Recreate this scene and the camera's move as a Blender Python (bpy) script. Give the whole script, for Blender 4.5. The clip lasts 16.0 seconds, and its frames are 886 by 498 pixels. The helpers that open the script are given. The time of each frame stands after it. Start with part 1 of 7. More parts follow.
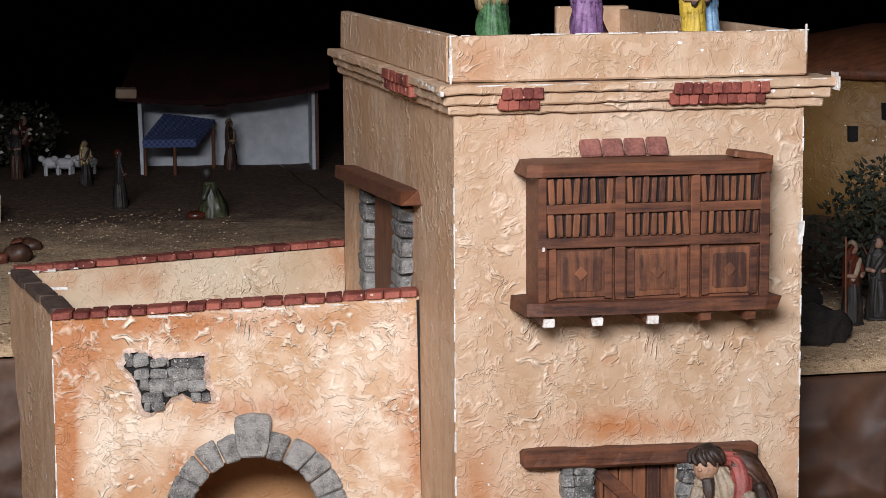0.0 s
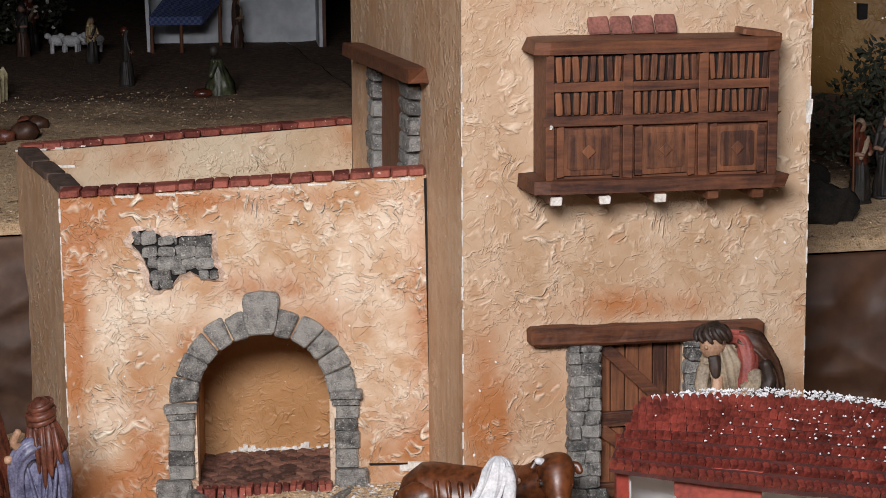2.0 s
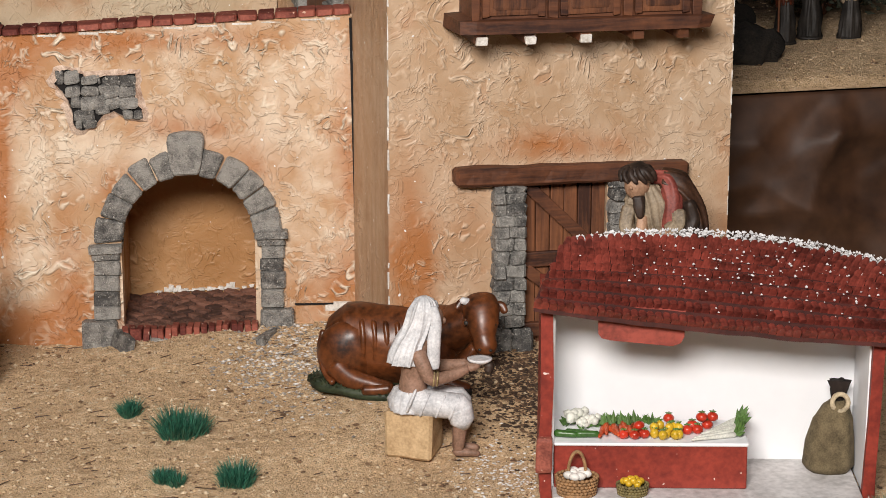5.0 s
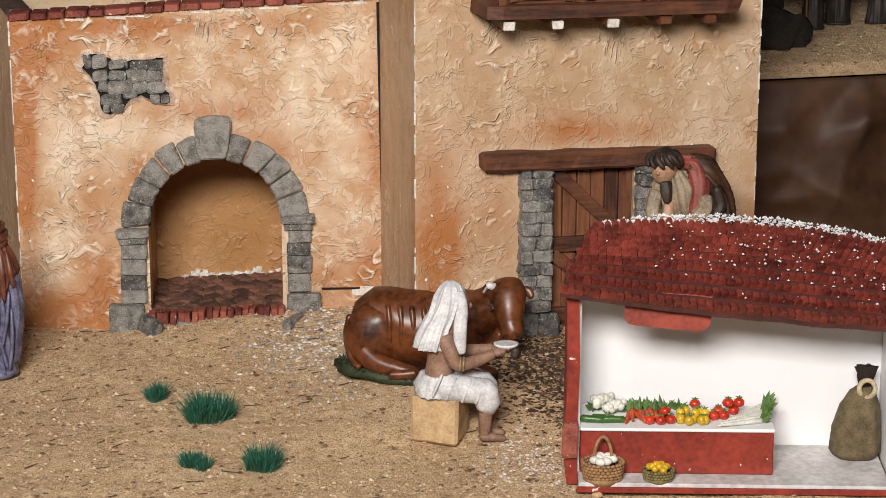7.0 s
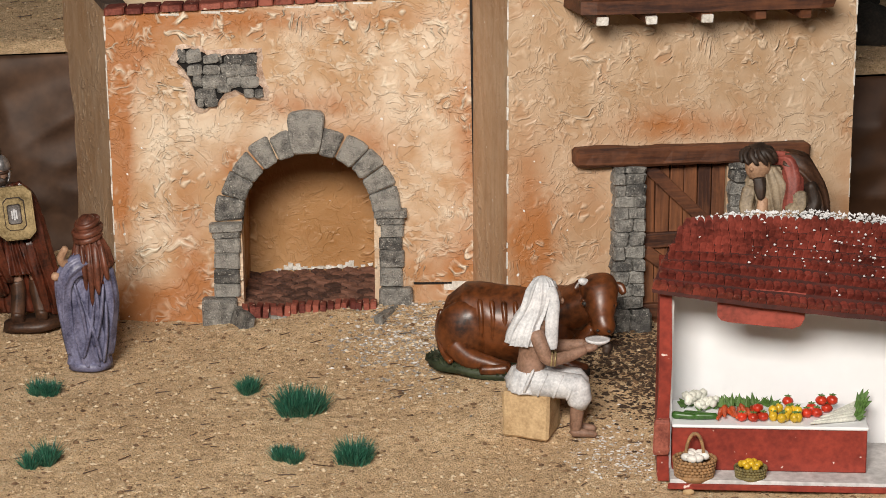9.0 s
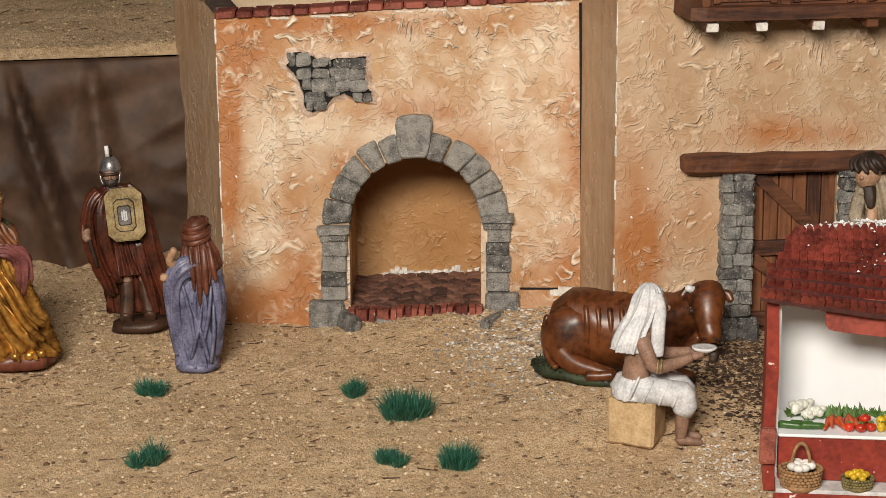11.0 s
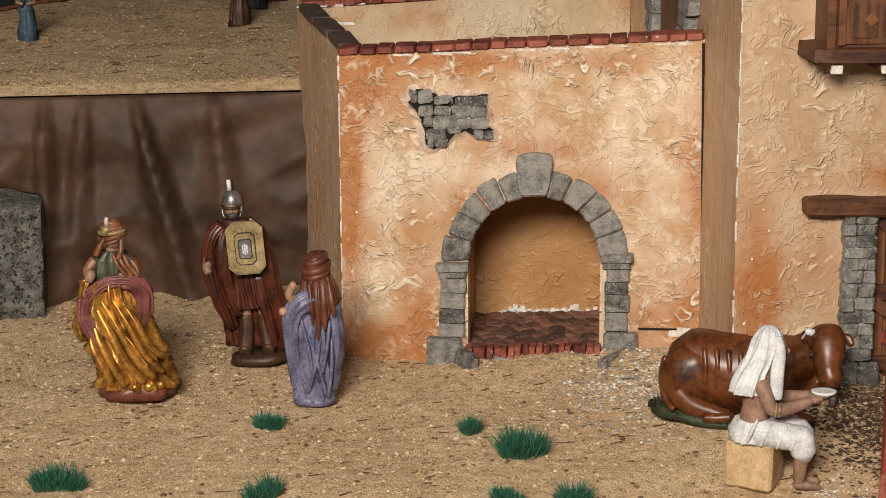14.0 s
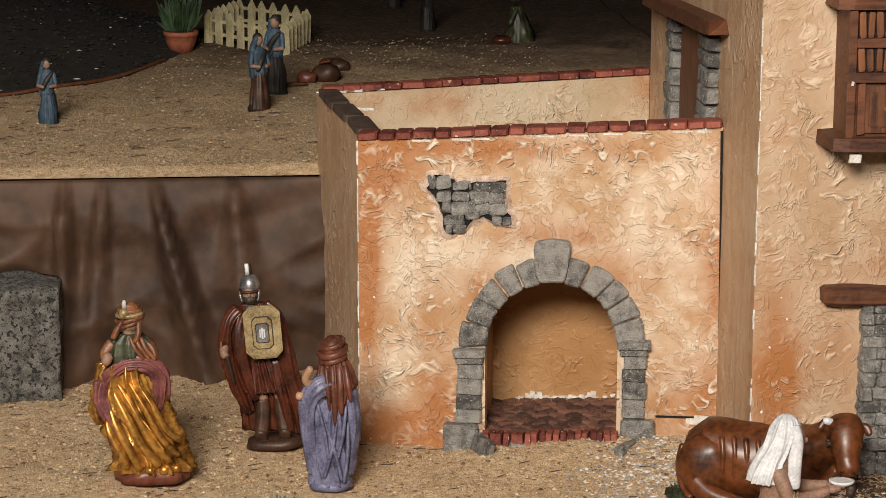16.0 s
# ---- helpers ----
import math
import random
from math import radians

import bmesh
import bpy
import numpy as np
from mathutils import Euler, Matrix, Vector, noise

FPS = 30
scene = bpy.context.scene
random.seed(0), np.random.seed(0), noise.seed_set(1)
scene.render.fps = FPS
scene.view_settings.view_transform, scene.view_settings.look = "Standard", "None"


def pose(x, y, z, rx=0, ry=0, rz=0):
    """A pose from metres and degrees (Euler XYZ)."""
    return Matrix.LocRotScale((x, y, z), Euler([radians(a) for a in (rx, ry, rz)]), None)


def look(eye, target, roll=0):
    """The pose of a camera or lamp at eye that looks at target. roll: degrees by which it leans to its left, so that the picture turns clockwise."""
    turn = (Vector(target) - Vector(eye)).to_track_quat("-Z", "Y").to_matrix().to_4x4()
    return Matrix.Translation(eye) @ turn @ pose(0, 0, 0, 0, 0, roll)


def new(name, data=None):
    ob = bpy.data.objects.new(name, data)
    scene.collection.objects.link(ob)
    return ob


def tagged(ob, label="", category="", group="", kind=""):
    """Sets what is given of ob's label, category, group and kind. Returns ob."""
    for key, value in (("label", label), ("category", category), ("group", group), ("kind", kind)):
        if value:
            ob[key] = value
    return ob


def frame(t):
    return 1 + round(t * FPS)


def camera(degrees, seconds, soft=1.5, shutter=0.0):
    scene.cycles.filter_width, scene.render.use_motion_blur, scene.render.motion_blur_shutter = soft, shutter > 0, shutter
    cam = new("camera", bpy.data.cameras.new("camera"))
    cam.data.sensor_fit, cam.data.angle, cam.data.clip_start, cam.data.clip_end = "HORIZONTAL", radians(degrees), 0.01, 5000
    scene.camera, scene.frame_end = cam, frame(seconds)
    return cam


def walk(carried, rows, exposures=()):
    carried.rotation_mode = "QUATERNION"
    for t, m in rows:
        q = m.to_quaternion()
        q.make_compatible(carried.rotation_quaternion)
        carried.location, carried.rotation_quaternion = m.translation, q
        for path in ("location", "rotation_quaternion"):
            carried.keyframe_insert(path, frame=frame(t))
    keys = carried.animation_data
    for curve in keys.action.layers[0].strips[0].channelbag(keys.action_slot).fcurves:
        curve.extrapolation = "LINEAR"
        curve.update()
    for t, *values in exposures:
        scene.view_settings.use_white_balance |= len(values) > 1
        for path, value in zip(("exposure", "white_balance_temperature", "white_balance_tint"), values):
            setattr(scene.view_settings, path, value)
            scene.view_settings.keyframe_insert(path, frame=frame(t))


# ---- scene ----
cam = camera(22.18, 16.0, soft=0.9)
EYE = (0.0, 0.0, 0.8312)
PATH = [
    (0.0, 81.629, 0.377, -12.269),
    (0.5, 81.017, 0.378, -12.180),
    (1.0, 80.264, 0.379, -12.115),
    (1.5, 79.410, 0.395, -12.039),
    (2.0, 78.541, 0.380, -12.080),
    (2.5, 77.758, 0.340, -12.277),
    (3.0, 76.872, 0.294, -12.691),
    (3.5, 76.018, 0.184, -13.154),
    (4.0, 75.295, 0.069, -13.684),
    (4.2, 75.072, -0.001, -13.861),
    (6.3, 74.200, -0.126, -13.917),
    (6.5, 74.175, -0.120, -13.749),
    (7.0, 74.106, -0.052, -13.219),
    (7.5, 74.063, 0.039, -12.676),
    (8.0, 74.043, 0.191, -12.124),
    (8.5, 73.989, 0.244, -11.483),
    (9.0, 73.985, 0.311, -10.897),
    (9.2, 73.990, 0.322, -10.610),
    (11.3, 74.140, 0.450, -7.772),
    (11.5, 74.144, 0.461, -7.554),
    (12.0, 74.183, 0.489, -7.002),
    (12.5, 74.245, 0.498, -6.357),
    (13.0, 74.362, 0.468, -5.784),
    (13.5, 74.662, 0.413, -5.336),
    (14.0, 75.107, 0.324, -4.967),
    (14.5, 75.630, 0.232, -4.779),
    (15.0, 76.231, 0.110, -4.657),
    (15.5, 76.818, 0.053, -4.535),
    (16.0, 77.278, -0.022, -4.423),
]
walk(cam, [(t, pose(*EYE, rx, ry, rz)) for t, rx, ry, rz in PATH], [(0.0, 0.28, 5950.0, 14.0), (2.0, 0.0, 6200.0, 14.0), (4.0, -0.02, 6600.0, 13.0), (7.0, -0.03, 6800.0, 12.5), (9.0, -0.04, 6950.0, 11.0), (12.5, -0.08, 7250.0, 10.0), (14.5, 0.0, 7200.0, 11.5), (16.0, 0.03, 7100.0, 11.5)])

# ---- light: an unseen area lamp inside the dark booth stands in for daylight ----
world = bpy.data.worlds.new("world")
scene.world = world
world.use_nodes = True
wn = world.node_tree
sky = wn.nodes.new("ShaderNodeTexSky")
sky.sky_type, sky.sun_disc = "NISHITA", False
sky.sun_elevation, sky.sun_rotation = radians(45), radians(160)
wn.links.new(sky.outputs[0], wn.nodes["Background"].inputs[0])
wn.nodes["Background"].inputs[1].default_value = 0.05


def area_lamp(name, eye, target, sx, sy, power, colour):
    data = bpy.data.lights.new(name, "AREA")
    data.shape, data.size, data.size_y, data.energy, data.color = "RECTANGLE", sx, sy, power, colour
    ob = new(name, data)
    ob.matrix_world = look(eye, target)
    return ob


# added lamp, hung within the closed booth and in no opening
area_lamp("unseen_front_lamp", (-0.62, -0.60, 1.80), (0.35, 2.4, 0.2), 1.2, 0.7, 152.0, (1.0, 0.975, 0.94))

# ---- materials ----
def nodes_of(name, rough=0.8, metal=0.0):
    m = bpy.data.materials.new(name)
    m.use_nodes = True
    t = m.node_tree
    b = t.nodes["Principled BSDF"]
    b.inputs["Roughness"].default_value = rough
    b.inputs["Metallic"].default_value = metal
    return m, t, b


def node(t, kind, links=(), **values):
    n = t.nodes.new(kind)
    for k, v in values.items():
        n.inputs[k.replace("_", " ")].default_value = v
    for src, dst in links:
        t.links.new(src, n.inputs[dst])
    return n


def coords(t):
    return t.nodes.new("ShaderNodeTexCoord").outputs["Object"]


def noise_tex(t, co, scale, detail=4.0, rough=0.55, dist=0.0):
    return node(t, "ShaderNodeTexNoise", [(co, "Vector")], Scale=scale, Detail=detail, Roughness=rough, Distortion=dist)


def ramp(t, fac, stops):
    r = t.nodes.new("ShaderNodeValToRGB")
    while len(r.color_ramp.elements) < len(stops):
        r.color_ramp.elements.new(0.5)
    for e, (p, c) in zip(r.color_ramp.elements, stops):
        e.position = p
        e.color = (*c, 1.0) if len(c) == 3 else c
    t.links.new(fac, r.inputs[0])
    return r.outputs[0]


def mix(t, fac, a, b, mode="MIX"):
    n = t.nodes.new("ShaderNodeMix")
    n.data_type, n.blend_type = "RGBA", mode
    for s, v in ((0, fac), (6, a), (7, b)):
        if isinstance(v, (int, float)):
            n.inputs[s].default_value = v
        elif isinstance(v, tuple):
            n.inputs[s].default_value = (*v, 1.0)
        else:
            t.links.new(v, n.inputs[s])
    return n.outputs[2]


def maths(t, op, a, b=None, c=None, clamp=False):
    n = t.nodes.new("ShaderNodeMath")
    n.operation, n.use_clamp = op, clamp
    for i, v in enumerate((a, b, c)):
        if v is None:
            continue
        if isinstance(v, (int, float)):
            n.inputs[i].default_value = v
        else:
            t.links.new(v, n.inputs[i])
    return n.outputs[0]


def bump(t, b, height, strength, distance):
    n = node(t, "ShaderNodeBump", [(height, "Height")], Strength=strength, Distance=distance)
    t.links.new(n.outputs[0], b.inputs["Normal"])


def simple(name, dark, light, scale, rough=0.8, metal=0.0, bump_by=0.3, bump_mm=0.5, random_by=0.0, specks=None):
    """Two tones broken up by coarse and fine grain, with a fine relief; random_by varies the pieces."""
    m, t, b = nodes_of(name, rough, metal)
    co = t.nodes.new("ShaderNodeNewGeometry").outputs["Position"]
    coarse, fine = noise_tex(t, co, scale), noise_tex(t, co, scale * 7, 3.0)
    f = maths(t, "MULTIPLY_ADD", fine.outputs[0], 0.45, maths(t, "MULTIPLY", coarse.outputs[0], 0.65))
    if random_by:
        info = t.nodes.new("ShaderNodeObjectInfo")
        f = maths(t, "MULTIPLY_ADD", info.outputs["Random"], random_by, maths(t, "SUBTRACT", f, random_by / 2))
    col = ramp(t, f, [(0.40, tuple(c * 0.8 for c in dark)), (0.68, light)])
    if specks:
        v = noise_tex(t, co, specks[1], 1.0)
        col = mix(t, ramp(t, v.outputs[0], [(specks[2], (0, 0, 0)), (specks[2] + 0.03, (1, 1, 1))]), col, specks[0])
    t.links.new(col, b.inputs["Base Color"])
    bump(t, b, f, bump_by, bump_mm / 1000)
    return m


def plaster(name, cream, tan, orange, stains=(), relief=1.0, pale=(0.70, 0.555, 0.40), brushed=0.0):
    """Trowelled, airbrushed and varnished plaster. stains: (x, z, rx, rz, weight) of soft orange patches, in the object's own plane."""
    m, t, b = nodes_of(name, 0.5)
    co = coords(t)
    white, black = (1, 1, 1), (0, 0, 0)
    big, mid = noise_tex(t, co, 8.0, 2.0), noise_tex(t, co, 34.0, 4.0, 0.6, 0.5)
    col = mix(t, ramp(t, big.outputs[0], [(0.36, black), (0.66, white)]), cream, tan)
    # worn pale places and finer mottling
    wide = ramp(t, noise_tex(t, co, 11.0, 3.0, 0.6).outputs[0], [(0.44, black), (0.64, white)])
    col = mix(t, maths(t, "MULTIPLY", wide, 0.62), col, pale)
    col = mix(t, maths(t, "MULTIPLY", ramp(t, mid.outputs[0], [(0.50, black), (0.72, white)]), 0.5), col, tan)
    if brushed:
        st = node(t, "ShaderNodeMapping", [(co, "Vector")])
        st.inputs["Scale"].default_value = (1.0, 1.0, 0.10)
        streak = noise_tex(t, st.outputs[0], 55.0, 4.0, 0.65)
        col = mix(t, maths(t, "MULTIPLY", ramp(t, streak.outputs[0], [(0.40, black), (0.66, white)]), brushed), col, orange)
    sep = node(t, "ShaderNodeSeparateXYZ", [(co, "Vector")])
    wob = noise_tex(t, co, 15.0, 4.0, 0.65)
    total = maths(t, "MULTIPLY", ramp(t, noise_tex(t, co, 21.0, 3.0).outputs[0], [(0.56, black), (0.80, white)]), 0.45)
    for x, z, rx, rz, w in stains:
        dx = maths(t, "DIVIDE", maths(t, "SUBTRACT", sep.outputs[0], x), rx)
        dz = maths(t, "DIVIDE", maths(t, "SUBTRACT", sep.outputs[2], z), rz)
        d = maths(t, "ADD", maths(t, "MULTIPLY", dx, dx), maths(t, "MULTIPLY", dz, dz))
        g = maths(t, "EXPONENT", maths(t, "MULTIPLY", d, -1.0))
        total = maths(t, "ADD", total, maths(t, "MULTIPLY", maths(t, "MULTIPLY", g, w), maths(t, "MULTIPLY_ADD", wob.outputs[0], 2.2, -0.3)))
    # trowel marks: short curled ridges on smooth ground, torn plate edges, pits
    warp = noise_tex(t, co, 17.0, 2.0)
    wco = mix(t, 0.06, co, warp.outputs[1])
    def strokes(scale, thin, gate_scale, lo, hi):
        n = noise_tex(t, wco, scale, 1.5, 0.5, 1.3).outputs[0]
        line = maths(t, "SUBTRACT", 1.0, maths(t, "MULTIPLY", maths(t, "ABSOLUTE", maths(t, "SUBTRACT", n, 0.5)), thin), clamp=True)
        side = maths(t, "SUBTRACT", 1.0, maths(t, "MULTIPLY", maths(t, "ABSOLUTE", maths(t, "SUBTRACT", n, 0.5 - 1.3 / thin)), thin), clamp=True)
        gate = ramp(t, noise_tex(t, co, gate_scale, 2.0).outputs[0], [(lo, black), (hi, white)])
        return maths(t, "MULTIPLY", line, gate), maths(t, "MULTIPLY", side, gate)
    r1, s1 = strokes(26.0, 17.0, 30.0, 0.52, 0.59)
    r2, s2 = strokes(52.0, 11.0, 42.0, 0.52, 0.60)
    some = ramp(t, noise_tex(t, co, 7.0, 2.0).outputs[0], [(0.42, (0.08, 0.08, 0.08)), (0.60, white)])
    ridge = maths(t, "MULTIPLY", maths(t, "MAXIMUM", r1, maths(t, "MULTIPLY", r2, 0.8)), some)
    shade = maths(t, "MULTIPLY", maths(t, "MAXIMUM", s1, s2), some)
    plate = ramp(t, noise_tex(t, wco, 24.0, 4.0, 0.6, 0.6).outputs[0], [(0.47, black), (0.49, white), (0.60, (0.8, 0.8, 0.8))])
    flake = ramp(t, noise_tex(t, wco, 70.0, 3.0, 0.6, 0.8).outputs[0], [(0.52, black), (0.56, white)])
    busy = ramp(t, noise_tex(t, co, 10.0, 2.0).outputs[0], [(0.40, (0.10, 0.10, 0.10)), (0.58, white)])
    grit = noise_tex(t, co, 210.0, 4.0, 0.7)
    h = maths(t, "ADD", maths(t, "MULTIPLY", ridge, 0.85), maths(t, "ADD", maths(t, "MULTIPLY", plate, 0.16), maths(t, "MULTIPLY", maths(t, "MULTIPLY", flake, busy), 0.24)))
    h = maths(t, "ADD", h, maths(t, "ADD", maths(t, "MULTIPLY", grit.outputs[0], 0.16), maths(t, "MULTIPLY", mid.outputs[0], 0.5)))
    # flakes and ridge tops paler, ridge flanks darker: relief shading put into the colour
    col = mix(t, maths(t, "MULTIPLY", maths(t, "MULTIPLY", flake, busy), 0.35), col, pale)
    col = mix(t, maths(t, "MINIMUM", total, 0.85, clamp=True), col, orange)
    col = mix(t, maths(t, "MULTIPLY", ridge, 0.90), col, tuple(min(0.95, c * 1.12) for c in pale))
    col = mix(t, maths(t, "MULTIPLY", shade, 0.20), col, orange)
    pits = ramp(t, grit.outputs[0], [(0.27, white), (0.36, black)])
    col = mix(t, maths(t, "MULTIPLY", pits, 0.55), col, orange)
    chips_at = ramp(t, noise_tex(t, co, 120.0, 1.0).outputs[0], [(0.755, black), (0.775, white)])
    col = mix(t, chips_at, col, (0.85, 0.82, 0.78))
    t.links.new(col, b.inputs["Base Color"])
    t.links.new(ramp(t, mid.outputs[0], [(0.3, (0.42, 0.42, 0.42)), (0.7, (0.68, 0.68, 0.68))]), b.inputs["Roughness"])
    bump(t, b, h, 1.0 * relief, 0.0030)
    return m


def wood_grain(name, dark, light, along, scale=34, rough=0.62, random_by=0.2):
    """Stained wood with grain drawn out along one axis of the place."""
    m, t, b = nodes_of(name, rough)
    co = t.nodes.new("ShaderNodeNewGeometry").outputs["Position"]
    st = node(t, "ShaderNodeMapping", [(co, "Vector")])
    st.inputs["Scale"].default_value = tuple(0.08 if i == along else 1.0 for i in range(3))
    grain, fine, wear = noise_tex(t, st.outputs[0], scale * 4, 4.0, 0.65, 0.4), noise_tex(t, co, 240.0, 3.0), noise_tex(t, co, scale, 3.0)
    f = maths(t, "MULTIPLY_ADD", grain.outputs[0], 0.70, maths(t, "MULTIPLY_ADD", fine.outputs[0], 0.15, maths(t, "MULTIPLY", wear.outputs[0], 0.30)))
    info = t.nodes.new("ShaderNodeObjectInfo")
    f = maths(t, "MULTIPLY_ADD", info.outputs["Random"], random_by, maths(t, "SUBTRACT", f, random_by / 2))
    t.links.new(ramp(t, f, [(0.40, dark), (0.58, tuple((a + c) / 2 for a, c in zip(dark, light))), (0.78, light)]), b.inputs["Base Color"])
    bump(t, b, f, 0.8, 0.0012)
    return m


CREAM, TAN, ORANGE = (0.54, 0.375, 0.245), (0.49, 0.29, 0.15), (0.40, 0.130, 0.024)
M = {}
M["tower"] = plaster("tower plaster", CREAM, (0.46, 0.29, 0.165), ORANGE,
                     [(0.025, 0.11, 0.035, 0.14, 1.2), (0.17, 0.27, 0.05, 0.02, 0.8), (0.40, 0.10, 0.03, 0.12, 0.6), (0.03, 0.68, 0.03, 0.03, 0.5), (0.1, 0.2, 0.03, 0.06, 0.4), (0.24, 0.265, 0.05, 0.016, 0.6), (0.10, 0.07, 0.02, 0.05, 0.5)], 0.85, (0.68, 0.53, 0.385))
M["house"] = plaster("house plaster", (0.60, 0.41, 0.26), (0.49, 0.28, 0.135), ORANGE,
                     [(0.012, 0.340, 0.045, 0.050, 2.5), (0.006, 0.23, 0.018, 0.13, 2.1), (0.03, 0.010, 0.09, 0.030, 1.7), (0.425, 0.22, 0.018, 0.16, 0.9), (0.20, 0.365, 0.16, 0.014, 0.7), (0.105, 0.03, 0.03, 0.05, 1.0),
                      (0.16, 0.19, 0.04, 0.03, 0.8), (0.30, 0.21, 0.05, 0.03, 0.7), (0.23, 0.26, 0.06, 0.02, 0.8), (0.38, 0.05, 0.05, 0.05, 0.8), (0.13, 0.36, 0.06, 0.02, 0.6), (0.09, 0.09, 0.02, 0.08, 0.8)], 1.1, (0.88, 0.77, 0.62))
# wall plaster copied darker to carry the shade of side faces; streaks are brushwork
M["house_shaded"] = plaster("shaded wall plaster", (0.60, 0.40, 0.25), (0.50, 0.30, 0.165), (0.34, 0.17, 0.08), (), 0.7, (0.66, 0.49, 0.34), 0.35)
M["recess"] = plaster("ochre niche plaster", (0.46, 0.24, 0.095), (0.38, 0.18, 0.06), (0.30, 0.11, 0.03), (), 1.0, (0.54, 0.31, 0.15))
M["inner"] = plaster("pale parapet plaster", (0.60, 0.50, 0.36), (0.50, 0.36, 0.22), ORANGE, [(0.05, 0.36, 0.05, 0.03, 0.5), (0.36, 0.36, 0.05, 0.03, 0.7)], 1.0)
M["white_edge"] = simple("chipped white plaster", (0.62, 0.56, 0.48), (0.85, 0.82, 0.77), 60)
M["stone"] = simple("grey modelled stone", (0.085, 0.082, 0.078), (0.36, 0.345, 0.315), 85, 0.7, 0, 1.0, 6.0, 0.22, ((0.46, 0.44, 0.40), 330, 0.66))
M["red_brick"] = simple("painted red brick", (0.14, 0.024, 0.016), (0.34, 0.095, 0.062), 55, 0.75, 0, 0.6, 1.0, 0.3, ((0.62, 0.40, 0.30), 150, 0.70))
M["floor_brick"] = simple("dark red floor brick", (0.075, 0.034, 0.024), (0.23, 0.105, 0.070), 55, 0.8, 0, 0.6, 1.0, 0.3)
M["wood"] = wood_grain("dark stained wood", (0.034, 0.010, 0.005), (0.200, 0.070, 0.028), 0)
M["wood_pale"] = wood_grain("worn brown wood", (0.042, 0.013, 0.006), (0.235, 0.086, 0.034), 2, 38, 0.62, 0.25)
# near-black colour put in for the shade of gaps and openings
M["black"] = simple("gap shade black", (0.004, 0.003, 0.003), (0.010, 0.008, 0.007), 20, 0.9)
M["booth"] = simple("dark booth cloth", (0.010, 0.006, 0.004), (0.022, 0.012, 0.008), 3, 0.95)
M["cloth"] = simple("brown crumpled backing paper", (0.050, 0.024, 0.013), (0.115, 0.060, 0.034), 5, 0.68, 0, 0.25, 2.0)
# right sheet's paper coloured darker in place of the tall house's shadow
M["cloth_shaded"] = simple("shaded brown crumpled backing paper", (0.036, 0.014, 0.006), (0.080, 0.034, 0.015), 5, 0.62, 0, 0.25, 2.0)
M["slab"] = simple("dark brown coping slab", (0.035, 0.022, 0.016), (0.12, 0.075, 0.055), 50, 0.8, 0, 0.6, 1.0)
M["white_paint"] = simple("white painted card", (1.03, 1.045, 1.07), (0.86, 0.87, 0.885), 9, 0.6, 0, 0.15, 0.5)
M["red_paint"] = simple("brick red paint", (0.20, 0.019, 0.011), (0.34, 0.044, 0.025), 25, 0.55, 0, 0.4, 0.6, 0.1, ((0.75, 0.6, 0.55), 130, 0.74))


def sand_material(name, shade_from=None):
    """Coarse sand; an (axis offset, depth) pair sets where shade painted in reddish brown begins."""
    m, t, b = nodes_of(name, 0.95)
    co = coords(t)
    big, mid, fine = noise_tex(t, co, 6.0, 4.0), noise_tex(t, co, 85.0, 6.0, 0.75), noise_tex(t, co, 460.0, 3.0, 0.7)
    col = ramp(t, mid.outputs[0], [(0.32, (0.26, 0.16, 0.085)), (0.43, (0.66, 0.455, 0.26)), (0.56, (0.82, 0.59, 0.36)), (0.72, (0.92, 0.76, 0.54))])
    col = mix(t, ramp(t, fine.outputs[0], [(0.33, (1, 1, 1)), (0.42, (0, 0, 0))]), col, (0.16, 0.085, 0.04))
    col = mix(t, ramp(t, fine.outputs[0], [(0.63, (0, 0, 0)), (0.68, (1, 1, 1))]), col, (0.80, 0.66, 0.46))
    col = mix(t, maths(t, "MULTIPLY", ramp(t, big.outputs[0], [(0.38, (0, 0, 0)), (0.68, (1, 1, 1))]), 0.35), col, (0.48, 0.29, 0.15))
    if shade_from:
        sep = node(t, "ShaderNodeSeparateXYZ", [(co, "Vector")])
        s = maths(t, "DIVIDE", maths(t, "SUBTRACT", sep.outputs[1], shade_from[0]), shade_from[1])
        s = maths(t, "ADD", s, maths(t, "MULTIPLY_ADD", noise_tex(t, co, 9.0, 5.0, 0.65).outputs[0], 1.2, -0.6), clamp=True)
        # brown tones that paint the shade of the rear terrace
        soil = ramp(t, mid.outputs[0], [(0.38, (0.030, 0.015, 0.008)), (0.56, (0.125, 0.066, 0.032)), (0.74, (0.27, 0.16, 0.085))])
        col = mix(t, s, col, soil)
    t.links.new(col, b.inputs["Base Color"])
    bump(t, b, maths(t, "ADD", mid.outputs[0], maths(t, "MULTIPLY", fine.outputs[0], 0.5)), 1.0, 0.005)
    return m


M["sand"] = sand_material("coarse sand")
M["terrace_left"] = sand_material("coarse sand with painted rear shade", (3.50, 0.75))
M["terrace_right"] = sand_material("sand with painted rear shade", (2.84, 0.40))


# ---- mesh helpers ----
def part(name, bm, material, parent=None, label=""):
    """Links a bmesh as one mesh object under a thing or a part."""
    me = bpy.data.meshes.new(name)
    bm.to_mesh(me)
    bm.free()
    for mat in material if isinstance(material, (list, tuple)) else [material]:
        me.materials.append(mat)
    ob = new(name, me)
    if parent:
        ob.parent = parent
    if label:
        ob["label"] = label
    return ob


